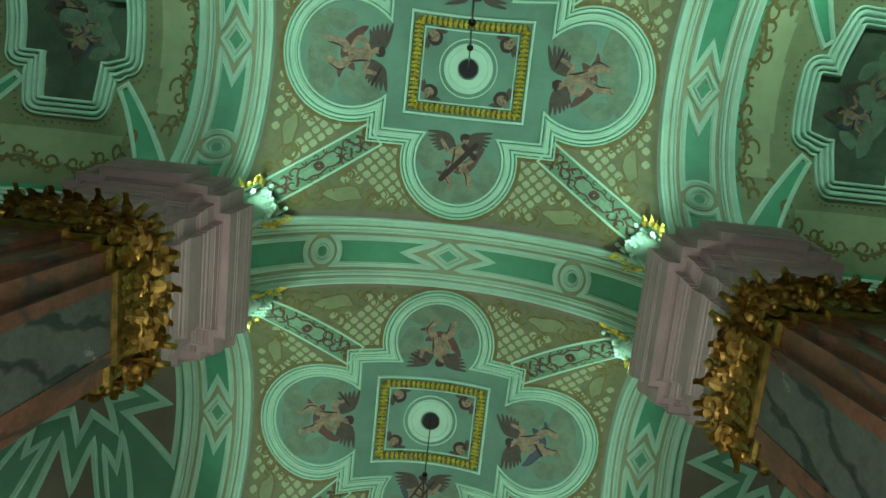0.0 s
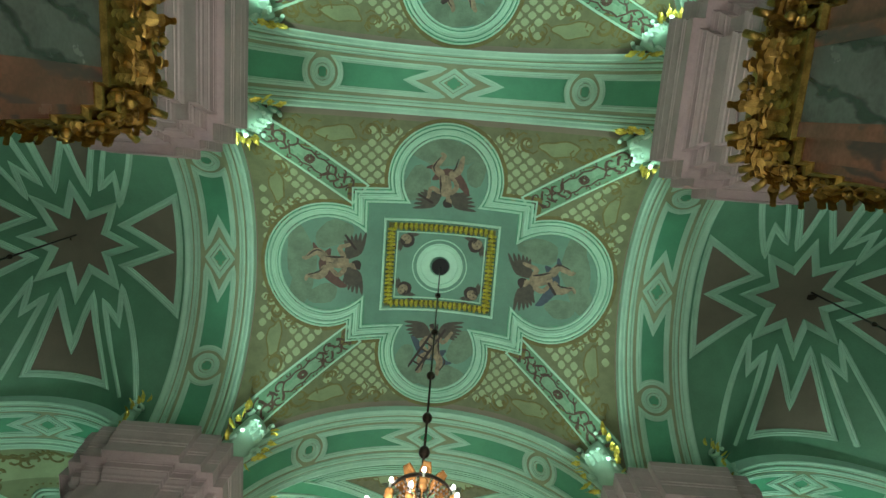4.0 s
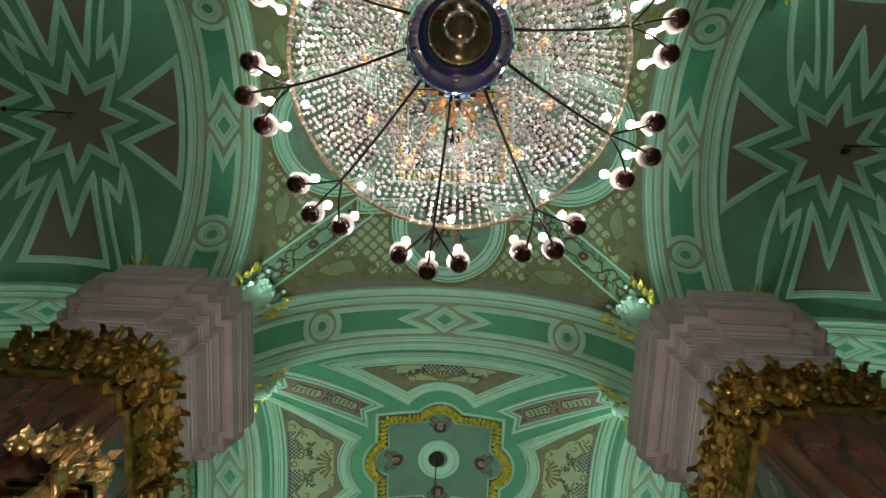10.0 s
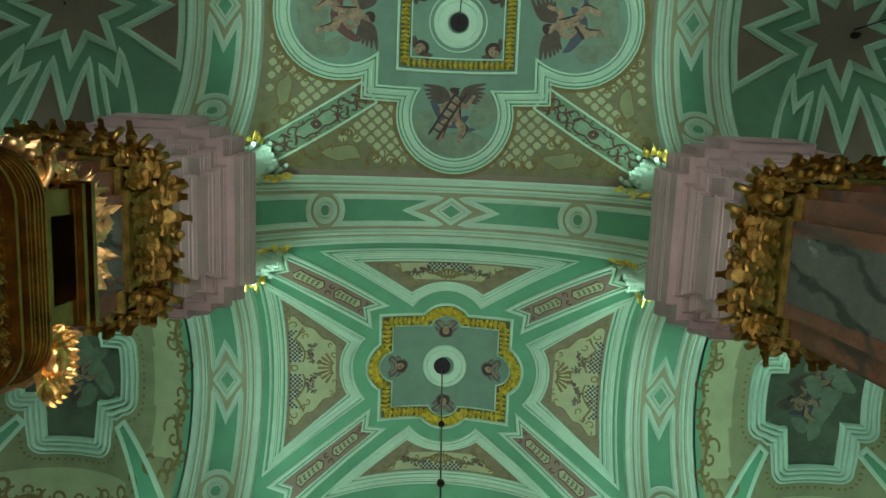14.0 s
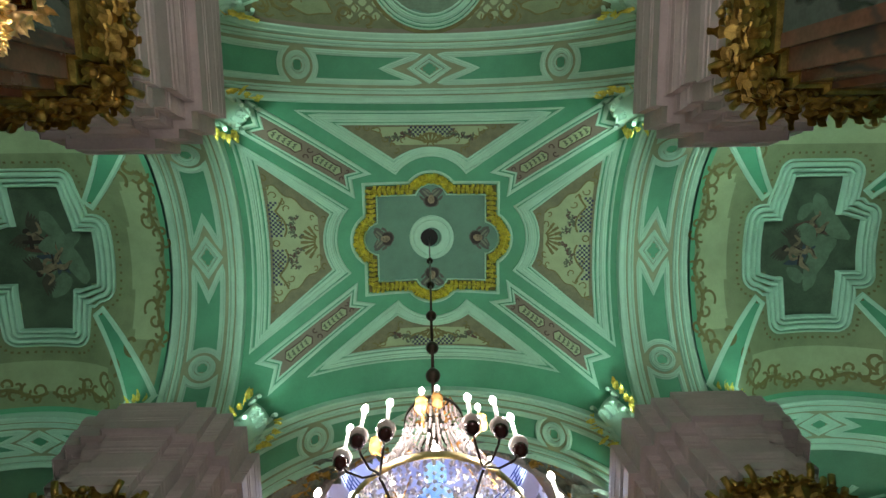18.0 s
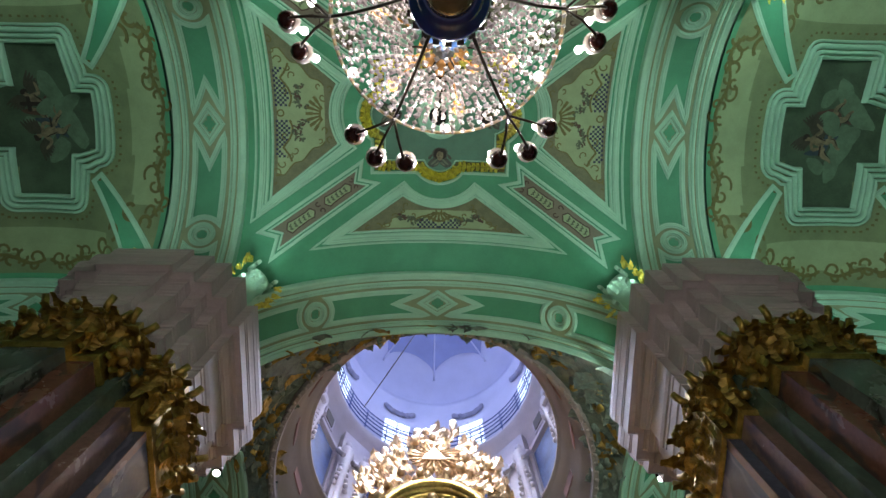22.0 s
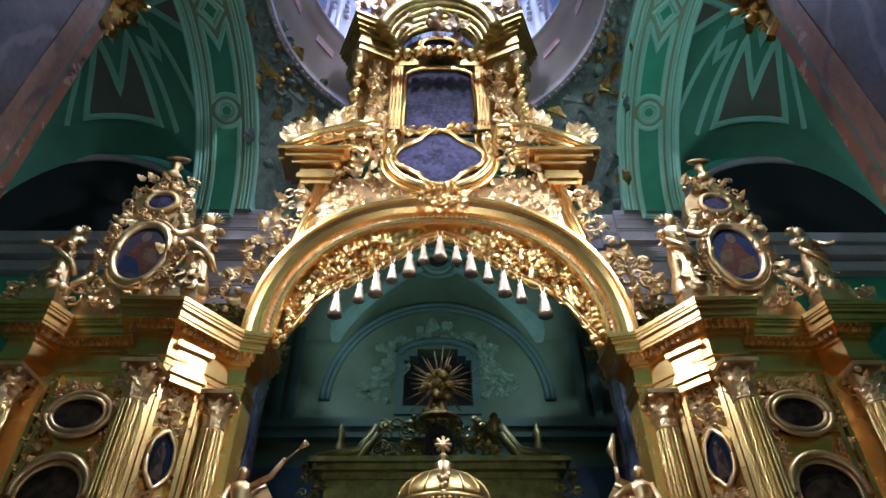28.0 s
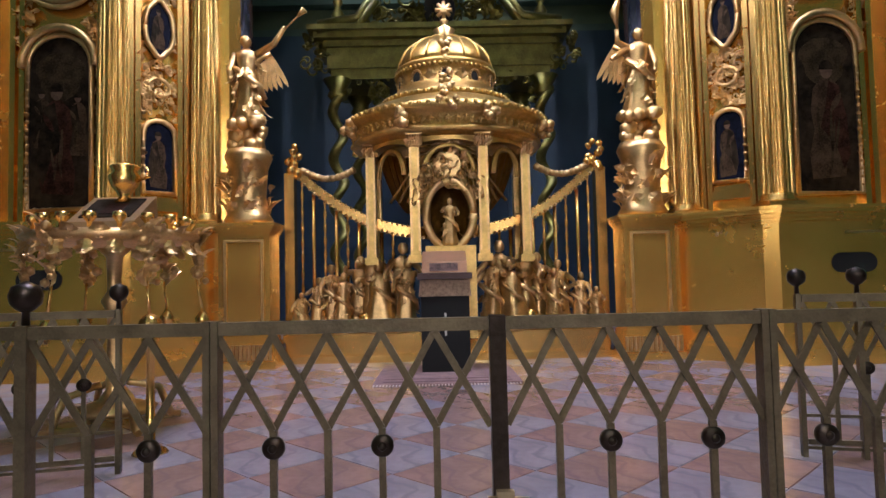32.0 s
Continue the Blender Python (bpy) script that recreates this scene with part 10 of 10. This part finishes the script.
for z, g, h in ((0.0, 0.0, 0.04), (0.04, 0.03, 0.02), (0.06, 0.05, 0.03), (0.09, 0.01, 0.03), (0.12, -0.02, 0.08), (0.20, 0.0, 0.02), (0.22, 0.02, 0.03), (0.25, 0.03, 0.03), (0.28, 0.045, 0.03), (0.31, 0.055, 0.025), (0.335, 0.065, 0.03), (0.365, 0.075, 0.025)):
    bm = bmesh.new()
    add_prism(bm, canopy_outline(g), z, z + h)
    part("sounding_board_moulding", bm, SHADEGOLD, pc)
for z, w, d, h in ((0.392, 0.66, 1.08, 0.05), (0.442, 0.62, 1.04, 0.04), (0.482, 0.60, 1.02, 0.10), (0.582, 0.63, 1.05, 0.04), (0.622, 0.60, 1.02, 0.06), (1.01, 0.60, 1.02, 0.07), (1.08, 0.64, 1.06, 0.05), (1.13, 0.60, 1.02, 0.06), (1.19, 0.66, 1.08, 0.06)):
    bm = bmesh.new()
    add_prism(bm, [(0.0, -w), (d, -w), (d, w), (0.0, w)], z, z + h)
    part("attic_course", bm, SHADEGOLD, pc)
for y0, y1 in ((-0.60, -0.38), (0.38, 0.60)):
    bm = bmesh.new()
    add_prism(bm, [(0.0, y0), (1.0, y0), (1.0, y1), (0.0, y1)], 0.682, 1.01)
    part("attic_pier", bm, SHADEGOLD, pc)
# a solid black block, its colour the shade of an opening
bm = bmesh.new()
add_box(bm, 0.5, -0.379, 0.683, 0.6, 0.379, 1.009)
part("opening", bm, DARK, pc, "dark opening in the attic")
bm = bmesh.new()
rng = random.Random(31)
for k in range(120):
    a = rng.uniform(-1.4, 1.4)
    z = rng.uniform(1.25, 2.4)
    w = 0.85 - 0.28 * (z - 1.25)
    q = rng.uniform(0, 6.28)
    acanthus(bm, (0.05 + w * math.cos(a), w * 1.2 * math.sin(a), z), (math.cos(a), math.sin(a), 0.2), (math.cos(q), math.sin(q), 0.8), rng.uniform(0.12, 0.2), 0.17, 0.06, rng)
    if k % 2 == 0:
        blob(bm, (0.05 + w * math.cos(a), w * 1.2 * math.sin(a), z), rng.uniform(0.05, 0.1), rng)
part("carved_crown", bm, GOLD, pc, "gilded crown of carved cherub heads and foliage")
bm = bmesh.new()
for k in range(26):
    y = -0.8 + k * 0.064
    acanthus(bm, (1.08 - 0.14 * (abs(y) > 0.62), y, 0.02), (1, 0, 0), (0, 0, -1), 0.17, 0.09, 0.04, rng)
part("fringe_leaves", bm, SHADEGOLD, pc)
for y, kw in ((-0.72, dict(arm2=(0.25, -0.25, 1.05))), (0.80, dict(kneel=True))):
    bm = person(0.95, random.Random(3), False, (-0.2, -0.2, 0.6), kw.pop("arm2", (0.2, -0.2, 0.6)), **kw)
    statue("seated_angel_statue", bm, pose(-4.40 + 0.80, RIBS[2] - 0.17 + y, 6.41, 0, 0, 90 + (-20 if y < 0 else 20)), "gilded angel statue on the pulpit canopy")
bm = bmesh.new()
for k in range(16):
    a = -1.6 + 3.2 * k / 15
    acanthus(bm, (0.0, 0.0, 0.0), (1, 0, 0), (0, math.sin(a), math.cos(a)), 0.42, 0.12, 0.12, rng)
blob(bm, (0.08, 0, 0.1), 0.14, rng, stretch=(0.6, 1.2, 1))
tagged(part("shell_ornament", xf(bm, pose(-3.36, RIBS[2] + 0.62, 6.42)), LEAF), "gilded shell ornament on the pulpit canopy", "ornament")


# ---- stucco scroll brackets at the springing of the vaults ----
def bracket(name, at, rz):
    root = empty(name, at, "pale green stucco scroll bracket with gilded leaf sprays", "bracket", "vault brackets", rz=rz)
    rng = random.Random(12)
    bm = bmesh.new()
    # local x points into the vault
    rows = []
    for t in np.linspace(0, 1, 17):
        a = -0.5 + 2.6 * t
        c = (0.06 + 0.36 * math.sin(a) * (1 - 0.2 * t), 0, -0.75 + 1.25 * t + 0.12 * math.sin(a * 2))
        w = 0.30 - 0.08 * t
        rows.append([(c[0] - 0.16, -w, c[2]), (c[0], -w, c[2] - 0.04), (c[0] + 0.03, -w * 0.7, c[2] - 0.05), (c[0] + 0.07, 0, c[2] - 0.08), (c[0] + 0.03, w * 0.7, c[2] - 0.05), (c[0], w, c[2] - 0.04), (c[0] - 0.16, w, c[2])])
    add_loft(bm, rows, smooth=True)
    for s in (-1, 1):
        for (x, z, r) in ((0.16, -0.56, 0.22), (0.28, 0.40, 0.17)):
            add_tube(bm, [(x + r * (1 - q / 13) * math.cos(q * 0.7), s * 0.27, z + r * (1 - q / 13) * math.sin(q * 0.7)) for q in range(11)], 0.045, 6)
    for q in range(3):
        acanthus(bm, (0.34 - 0.03 * q, (q - 1) * 0.13, -0.30), (1, 0, -0.5), (0.2, 0, 1), 0.42, 0.17, 0.10, rng)
    part("scroll", bm, MINT, root)
    for s in (-1, 1):
        bm = bmesh.new()
        for k in range(10):
            t = k / 9
            p = (0.10 + 0.22 * math.sin(t * 2.6), s * (0.31 + 0.10 * math.sin(t * 3)), -0.78 + 1.45 * t)
            acanthus(bm, p, (1, s * 0.7, -0.4), (rng.uniform(-0.3, 0.5), s * rng.uniform(0.3, 0.9), rng.uniform(-0.5, 1)), rng.uniform(0.16, 0.27), 0.10, 0.08, rng)
        part("leaf_spray", bm, YELLOW, root, "gilded leaf spray")
    return root


first_bracket = None
for i, (fn, hy) in enumerate(((fn_back, hy_back), (fn_mid, hy_mid), (fn_front, hy_front))):
    for sx in (-1, 1):
        for sy in (-1, 1):
            u, v = sx * 3.92, sy * (hy - 0.14)
            x, y, z = fn(u, v)
            rz = math.degrees(math.atan2(-sy * 0.75, -sx))
            at = (x, y, 14.15)
            if first_bracket is None:
                first_bracket = bracket("stucco_bracket", at, rz)
            else:
                copy_thing(first_bracket, pose(*at, 0, 0, rz))
for s in (-1, 1):
    for ry, sy in ((RIBS[1], 1), (RIBS[2], -1), (RIBS[2], 1), (RIBS[3], -1), (RIBS[3], 1)):
        copy_thing(first_bracket, pose(s * 6.15, ry + sy * 0.98, 13.75, 0, 0, math.degrees(math.atan2(sy * 0.7, s))))

# ---- visible cornice spotlights ----
LENSGLOW = glow("lit_spotlight_lens", (1.0, 0.97, 0.92), 60.0)
for s in (-1, 1):
    for x, y, z, r in ((4.1, 22.25, 12.42, 0.075), (4.55, 22.35, 12.46, 0.035)):
        sp = empty("spotlight", (s * x + (0.17 if s > 0 else 0.0), y, z), "small black spotlight lit on the pier cornice", "spotlight", "cornice spotlights")
        bm = bmesh.new()
        add_lathe(bm, [(r * 0.6, 0.22), (r, 0.18), (r, 0.0), (r * 0.92, 0.0)], 14)
        add_tube(bm, [(0, 0, 0.2), (0, -0.1, 0.3), (0, -0.55, 0.36), (0, -0.9, 0.4)], 0.014, 5)
        part("housing", bm, BRONZE, sp)
        bm = bmesh.new()
        add_lathe(bm, [(r * 0.9, 0.004), (r * 0.9, -0.004), (0.004, -0.006)], 14)
        part("lens", bm, LENSGLOW, sp, "glowing lens")

# ---- painted figures on the vaults, as plain shapes ----
SKIN = mat("ceiling_flesh_paint", (0.27, 0.22, 0.135), 0.65, dark=0.42, scale=7)
WINGP = mat("grey_brown_wing_paint", (0.062, 0.058, 0.042), 0.65, dark=0.6, scale=7)
HAIR = mat("dark_umber_paint", (0.028, 0.018, 0.014), 0.65, dark=0.6, scale=7)
CLOTH = mat("wine_cloth_paint", (0.095, 0.05, 0.038), 0.65, dark=0.6, scale=7)
BLUECLOTH = mat("blue_cloth_paint", (0.045, 0.075, 0.10), 0.65, dark=0.6, scale=7)
CLOUD = mat("grey_cloud_paint", (0.135, 0.225, 0.145), 0.65, dark=0.62, scale=3.0)


def ribbon(bm, fn, pts, widths, h, n=10):
    """A tapered stroke of paint along a smooth line on a curved surface."""
    pts = [Vector(p) for p in pts]
    rows = []
    for i in range(n + 1):
        t = i / n * (len(pts) - 1)
        k = min(int(t), len(pts) - 2)
        f = t - k
        p0, p1, p2, p3 = pts[max(k - 1, 0)], pts[k], pts[k + 1], pts[min(k + 2, len(pts) - 1)]
        c = 0.5 * (2 * p1 + (p2 - p0) * f + (2 * p0 - 5 * p1 + 4 * p2 - p3) * f * f + (3 * p1 - p0 - 3 * p2 + p3) * f ** 3)
        w = widths[k] + (widths[k + 1] - widths[k]) * f
        rows.append((c, w * (0.55 if i in (0, n) else 1)))
    vs = []
    for i, (c, w) in enumerate(rows):
        d = (rows[min(i + 1, n)][0] - rows[max(i - 1, 0)][0]).normalized()
        m = Vector((-d.y, d.x)) * w
        vs.append([bm.verts.new(fn(*(c + m * k), h)) for k in (-1, 0, 1)])
    for a, b in zip(vs, vs[1:]):
        for k in range(2):
            bm.faces.new((a[k], a[k + 1], b[k + 1], b[k]))


def cherub(ceiling, fn, cx, cy, ang, size, prop, rng):
    """A winged child painted round (cx, cy): clouds, wings, limbs, drapery and what it carries; ang turns it."""
    c, s = math.cos(ang), math.sin(ang)
    flip = rng.choice((-1, 1))

    def at(x, y):
        return cx + size * (flip * x * c - y * s), cy + size * (flip * x * s + y * c)

    def stroke(bm, pts, widths, h):
        ribbon(bm, fn, [at(*p) for p in pts], [w * size for w in widths], h)

    def spot(bm, x, y, rx, ry, a, h):
        patch(bm, fn, *at(x, y), rx * size, ry * size, a * flip + ang, h, 16, 0.07)
    j = lambda: rng.uniform(-0.04, 0.04)
    bm = bmesh.new()
    for k, (x, y, rx, ry, a) in enumerate(((-0.25, -0.46, 0.55, 0.20, 0.2), (0.3, -0.48, 0.46, 0.18, -0.3), (-0.50, 0.1, 0.22, 0.34, 0.4), (0.52, -0.15, 0.16, 0.26, 0.2), (-0.1, -0.58, 0.4, 0.12, 0.0))):
        spot(bm, x, y, rx, ry, a, 0.004 + 0.0005 * k)
    part("painted_cloud", bm, CLOUD, ceiling)
    bm = bmesh.new()
    for w in (-1, 1):
        up = rng.uniform(-0.1, 0.35)
        for k in range(6):
            a = up + 0.115 * k
            L = 0.60 - 0.055 * (5 - k)
            x0, y0 = w * 0.06, 0.20
            stroke(bm, ((x0, y0), (x0 + w * L * 0.5 * math.cos(a + 0.45), y0 + L * 0.5 * math.sin(a + 0.45)), (x0 + w * L * math.cos(a), y0 + L * math.sin(a))), (0.03, 0.05, 0.014), 0.008 + 0.0005 * k)
    part("painted_wing", bm, WINGP, ceiling)
    bm = bmesh.new()
    stroke(bm, ((-0.24, 0.02), (-0.04, -0.10), (0.16, -0.06), (0.34 + j(), 0.14), (0.42, 0.26)), (0.03, 0.09, 0.10, 0.06, 0.01), 0.011)
    stroke(bm, ((-0.1, -0.08), (-0.22, -0.2), (-0.36, -0.22 + j())), (0.05, 0.05, 0.01), 0.0115)
    part("painted_drapery", bm, CLOTH if prop % 2 else BLUECLOTH, ceiling)
    bm = bmesh.new()
    hx, hy = 0.05 + j(), 0.40
    for k, (pts, widths) in enumerate((
            (((hx * 0.6, 0.30), (0.0, 0.14), (-0.03, -0.07)), (0.085, 0.105, 0.10)),
            (((-0.05, -0.06), (-0.17 + j(), -0.20), (-0.08 + j(), -0.40), (-0.13, -0.45)), (0.075, 0.065, 0.035, 0.022)),
            (((0.05, -0.07), (0.19 + j(), -0.17), (0.23 + j(), -0.38), (0.29, -0.42)), (0.075, 0.065, 0.035, 0.022)),
            (((-0.07, 0.25), (-0.22 + j(), 0.17), (-0.31 + j(), 0.33), (-0.33, 0.38)), (0.045, 0.042, 0.03, 0.024)),
            (((0.10, 0.25), (0.23 + j(), 0.12), (0.12 + j(), -0.01), (0.08, -0.03)), (0.045, 0.042, 0.03, 0.024)),
            (((hx * 0.8, 0.28), (hx, hy - 0.03)), (0.035, 0.04)))):
        stroke(bm, pts, widths, 0.015 + 0.0005 * k)
    spot(bm, hx, hy, 0.068, 0.085, 0, 0.0185)
    part("painted_body", bm, SKIN, ceiling)
    bm = bmesh.new()
    spot(bm, hx, hy + 0.055, 0.080, 0.052, 0, 0.021)
    spot(bm, hx - 0.06, hy + 0.01, 0.026, 0.055, 0.2, 0.0215)
    for k, (pts, w) in enumerate(((((-0.09, 0.24), (-0.09, 0.10), (-0.11, -0.06)), 0.018), (((-0.20, -0.12), (-0.23, -0.22), (-0.13, -0.38)), 0.014), (((0.10, -0.14), (0.15, -0.22), (0.19, -0.38)), 0.014), (((0.0, 0.02), (-0.01, -0.06)), 0.010), (((hx - 0.03, hy), (hx + 0.02, hy + 0.004)), 0.008))):
        stroke(bm, pts, (w * 0.5,) + (w,) * (len(pts) - 2) + (w * 0.4,), 0.0205 + 0.0004 * k)
    bars = {1: (((-0.30, -0.34), (0.30, 0.36), 0.030), ((0.04, 0.32), (0.30, 0.08), 0.030)), 3: (((-0.48, 0.28), (-0.20, 0.44), 0.012),), 0: (((0.05, 0.0), (0.28, -0.10), 0.014),)}.get(prop, ())
    if prop == 2:
        bars = [((-0.20, 0.42), (0.30, -0.40), 0.014), ((-0.06, 0.50), (0.44, -0.32), 0.014)]
        bars += [((-0.20 + 0.50 * k / 7, 0.42 - 0.82 * k / 7), (-0.06 + 0.50 * k / 7, 0.50 - 0.82 * k / 7), 0.010) for k in range(1, 7)]
    for k, (a, b, w) in enumerate(bars):
        stroke(bm, (a, b), (w * 1.6, w * 1.6), 0.0235 + 0.0004 * k)
    part("painted_shading", bm, HAIR, ceiling)


def head(ceiling, fn, cx, cy, ang, r, rng):
    """A small painted head between two short wings."""
    c, s = math.cos(ang), math.sin(ang)

    def at(x, y):
        return cx + r * (x * c - y * s), cy + r * (x * s + y * c)
    bm = bmesh.new()
    for w in (-1, 1):
        for k in range(4):
            a = 0.15 + 0.24 * k
            ribbon(bm, fn, [at(w * 0.5, -0.5), at(w * (0.5 + 0.9 * math.cos(a)), -0.5 + 0.9 * math.sin(a)), at(w * (0.5 + 1.5 * math.cos(a - 0.2)), -0.4 + 1.5 * math.sin(a - 0.2))], [0.12 * r, 0.22 * r, 0.05 * r], 0.006 + 0.0006 * k, 6)
    part("painted_wing", bm, WINGP, ceiling)
    bm = bmesh.new()
    patch(bm, fn, *at(0, 0.12), 0.92 * r, 0.98 * r, ang, 0.011, 14, 0.05)
    part("painted_hair", bm, HAIR, ceiling)
    bm = bmesh.new()
    patch(bm, fn, *at(0.06, -0.12), 0.62 * r, 0.74 * r, ang, 0.014, 14, 0.03)
    part("painted_face", bm, SKIN, ceiling)
    bm = bmesh.new()
    for k, (x, y, a, b) in enumerate(((-0.18, 0.0, 0.13, 0.06), (0.28, 0.0, 0.13, 0.06), (0.06, -0.45, 0.14, 0.05), (-0.42, -0.2, 0.10, 0.4))):
        patch(bm, fn, *at(x, y), a * r, b * r, ang, 0.017 + 0.0004 * k, 10, 0.05)
    part("painted_features", bm, HAIR, ceiling)


MAUVE = mat("grey_mauve_paint", (0.085, 0.095, 0.075), 0.65, dark=0.7, scale=7)
ASH = mat("pale_ash_paint", (0.17, 0.20, 0.14), 0.65, dark=0.75, scale=7)


def winged_head(ceiling, fn, cx, cy, ang, r):
    """A grey painted head with a pair of crossed wings below it."""
    c, s = math.cos(ang), math.sin(ang)
    for nm, mt, ov, h in (("painted_wing", MAUVE, ((-1.0, -0.9, 1.15, 0.5, 0.75), (1.0, -0.9, 1.15, 0.5, -0.75), (-1.5, -0.2, 0.5, 0.22, 0.9), (1.5, -0.2, 0.5, 0.22, -0.9), (-0.75, -1.45, 0.75, 0.28, 0.45), (0.75, -1.45, 0.75, 0.28, -0.45), (0, 0.15, 1.25, 1.2, 0)), 0.005),
                          ("painted_feather", ASH, ((-0.85, -0.95, 0.75, 0.16, 0.75), (0.85, -0.95, 0.75, 0.16, -0.75), (-0.5, -1.3, 0.5, 0.12, 0.6), (0.5, -1.3, 0.5, 0.12, -0.6)), 0.010),
                          ("painted_hair", HAIR, ((0, 0.42, 0.95, 0.75, 0), (-0.6, 0.1, 0.4, 0.6, 0.2), (0.6, 0.1, 0.4, 0.6, -0.2)), 0.013),
                          ("painted_face", SKIN, ((0, 0.0, 0.55, 0.72, 0), (0, -0.45, 0.35, 0.3, 0)), 0.016),
                          ("painted_features", HAIR, ((-0.2, 0.08, 0.14, 0.05, 0), (0.2, 0.08, 0.14, 0.05, 0), (0.02, -0.35, 0.15, 0.05, 0)), 0.019)):
        bm = bmesh.new()
        for j, (x, y, a, b, t) in enumerate(ov):
            patch(bm, fn, cx + r * (x * c - y * s), cy + r * (x * s + y * c), a * r, b * r, t + ang, h + 0.0005 * j, 14, 0.06)
        part(nm, bm, mt, ceiling)


rng = random.Random(2)
for ob, fn, props in ((nave_back, fn_back, (1, 3, 1, 3)), (nave_mid, fn_mid, (3, 0, 2, 3))):
    # lobes: towards the altar, south, towards the door, north
    cherub(ob, fn, 0.0, 2.15, math.pi, 1.35, props[2], rng)
    cherub(ob, fn, 0.0, -2.15, 0.0, 1.35, props[0], rng)
    cherub(ob, fn, 2.60, 0.0, math.pi / 2 - 0.2, 1.42, props[1], rng)
    cherub(ob, fn, -2.60, 0.0, -math.pi / 2 - 0.1, 1.42, props[3], rng)
    for sx in (-1, 1):
        for sy in (-1, 1):
            head(ob, fn, sx * 0.84, sy * 0.62, math.atan2(sy, sx) + math.pi / 2, 0.185, rng)
for sx, sy, a in ((1, 0, -math.pi / 2), (-1, 0, math.pi / 2), (0, 1, 0), (0, -1, math.pi)):
    winged_head(nave_front, lambda u, v, h=0.0: fn_front(u, v + OCTO_V, h), sx * 1.10, sy * 0.92, a + math.pi, 0.15)
for k in (0, 2):
    for s in (-1, 1):
        fn, hy = aisle_surface(s, k)
        ob = bpy.data.objects["ceiling_aisle_%d" % (2 * k + (s + 3) // 2)]
        lift = lambda u, v, h=0.0, fn=fn: fn(u, v, h + 0.02)
        cherub(ob, lift, -0.28, 0.20, math.pi / 2 * s + 0.5, 0.95, 0, rng)
        cherub(ob, fn, -0.05, -0.35, math.pi / 2 * s - 0.7, 0.95, 1 if s < 0 else 3, rng)

# ---- lamps on the cornices facing the altar ----
for s in (-1, 1):
    lamp("altar_spot", "SPOT", (s * 4.1, 22.25, 12.36), (s * 2.8, 25.8, 6.8), 1500 if s > 0 else 1000, (1.0, 0.97, 0.97), 0.10, 85, 0.9)
    lamp("altar_spot", "SPOT", (s * 4.55, 22.35, 12.40), (s * -1.0, 26.0, 9.8), 3300, (1.0, 0.97, 0.98), 0.08, 80, 0.8)
# added spot hung in the drum, in place of the daylight falling through it
lamp("drum_spot", "SPOT", (0.0, 21.4, 20.0), (0.0, 26.2, 16.5), 2200, (1.0, 0.90, 0.84), 0.2, 75, 0.7)


# ---- marble tiles of the altar platform ----
TILES = [marble("rose_marble_tile", (0.29, 0.18, 0.155), (0.22, 0.14, 0.13), 2.2, 0.2, 0.8), marble("grey_white_marble_tile", (0.28, 0.25, 0.29), (0.20, 0.185, 0.22), 2.0, 0.2, 0.8)]
platform = bpy.data.objects["altar_platform"]
side, meshes = 0.58, []
for mt in TILES:
    bm = bmesh.new()
    h = side / 2 - 0.003
    add_prism(bm, [(-h, -h), (h, -h), (h, h), (-h, h)], 0.0, 0.006, 0, [(-h + 0.003, -h + 0.003), (h - 0.003, -h + 0.003), (h - 0.003, h - 0.003), (-h + 0.003, h - 0.003)])
    me = bpy.data.meshes.new("tile")
    bm.to_mesh(me)
    bm.free()
    me.materials.append(mt)
    meshes.append(me)
rng = random.Random(4)
for i in range(-11, 12):
    for j in range(-11, 12):
        x, y = (i - j) * side * 0.7071, 22.4 + (i + j) * side * 0.7071
        if abs(x) < 3.9 and 19.6 < y < 25.4:
            t = new("tile", meshes[(i + j) % 2 if rng.random() < 0.93 else 0])
            t.parent = platform
            t.matrix_basis = pose(x, y, SOLEA + 0.001, 0, 0, 45)

# carvings whose leaves are too small to pick apart
for ob in bpy.data.objects:
    if ob.parent and ob.name.split(".")[0] in ("leaf_spray", "pierced_collar", "painted_trellis", "capital", "beaded_ring", "rail_beading", "sunburst", "oval_niche", "carved_crown", "fringe_leaves", "upper_carving", "triangle_glory", "cherub_scroll", "crown_of_clouds", "cresting", "relief_figures", "gilded_relief", "painted_scroll", "painted_leaves", "painted_flowers", "painted_lattice", "painted_band_scroll", "pediment_carving", "side_carving", "spandrel_carving", "carved_panel", "carved_surround", "carving", "carved_block", "dentil_course", "arch_leaves", "tray"):
        tagged(ob, kind="stuff")
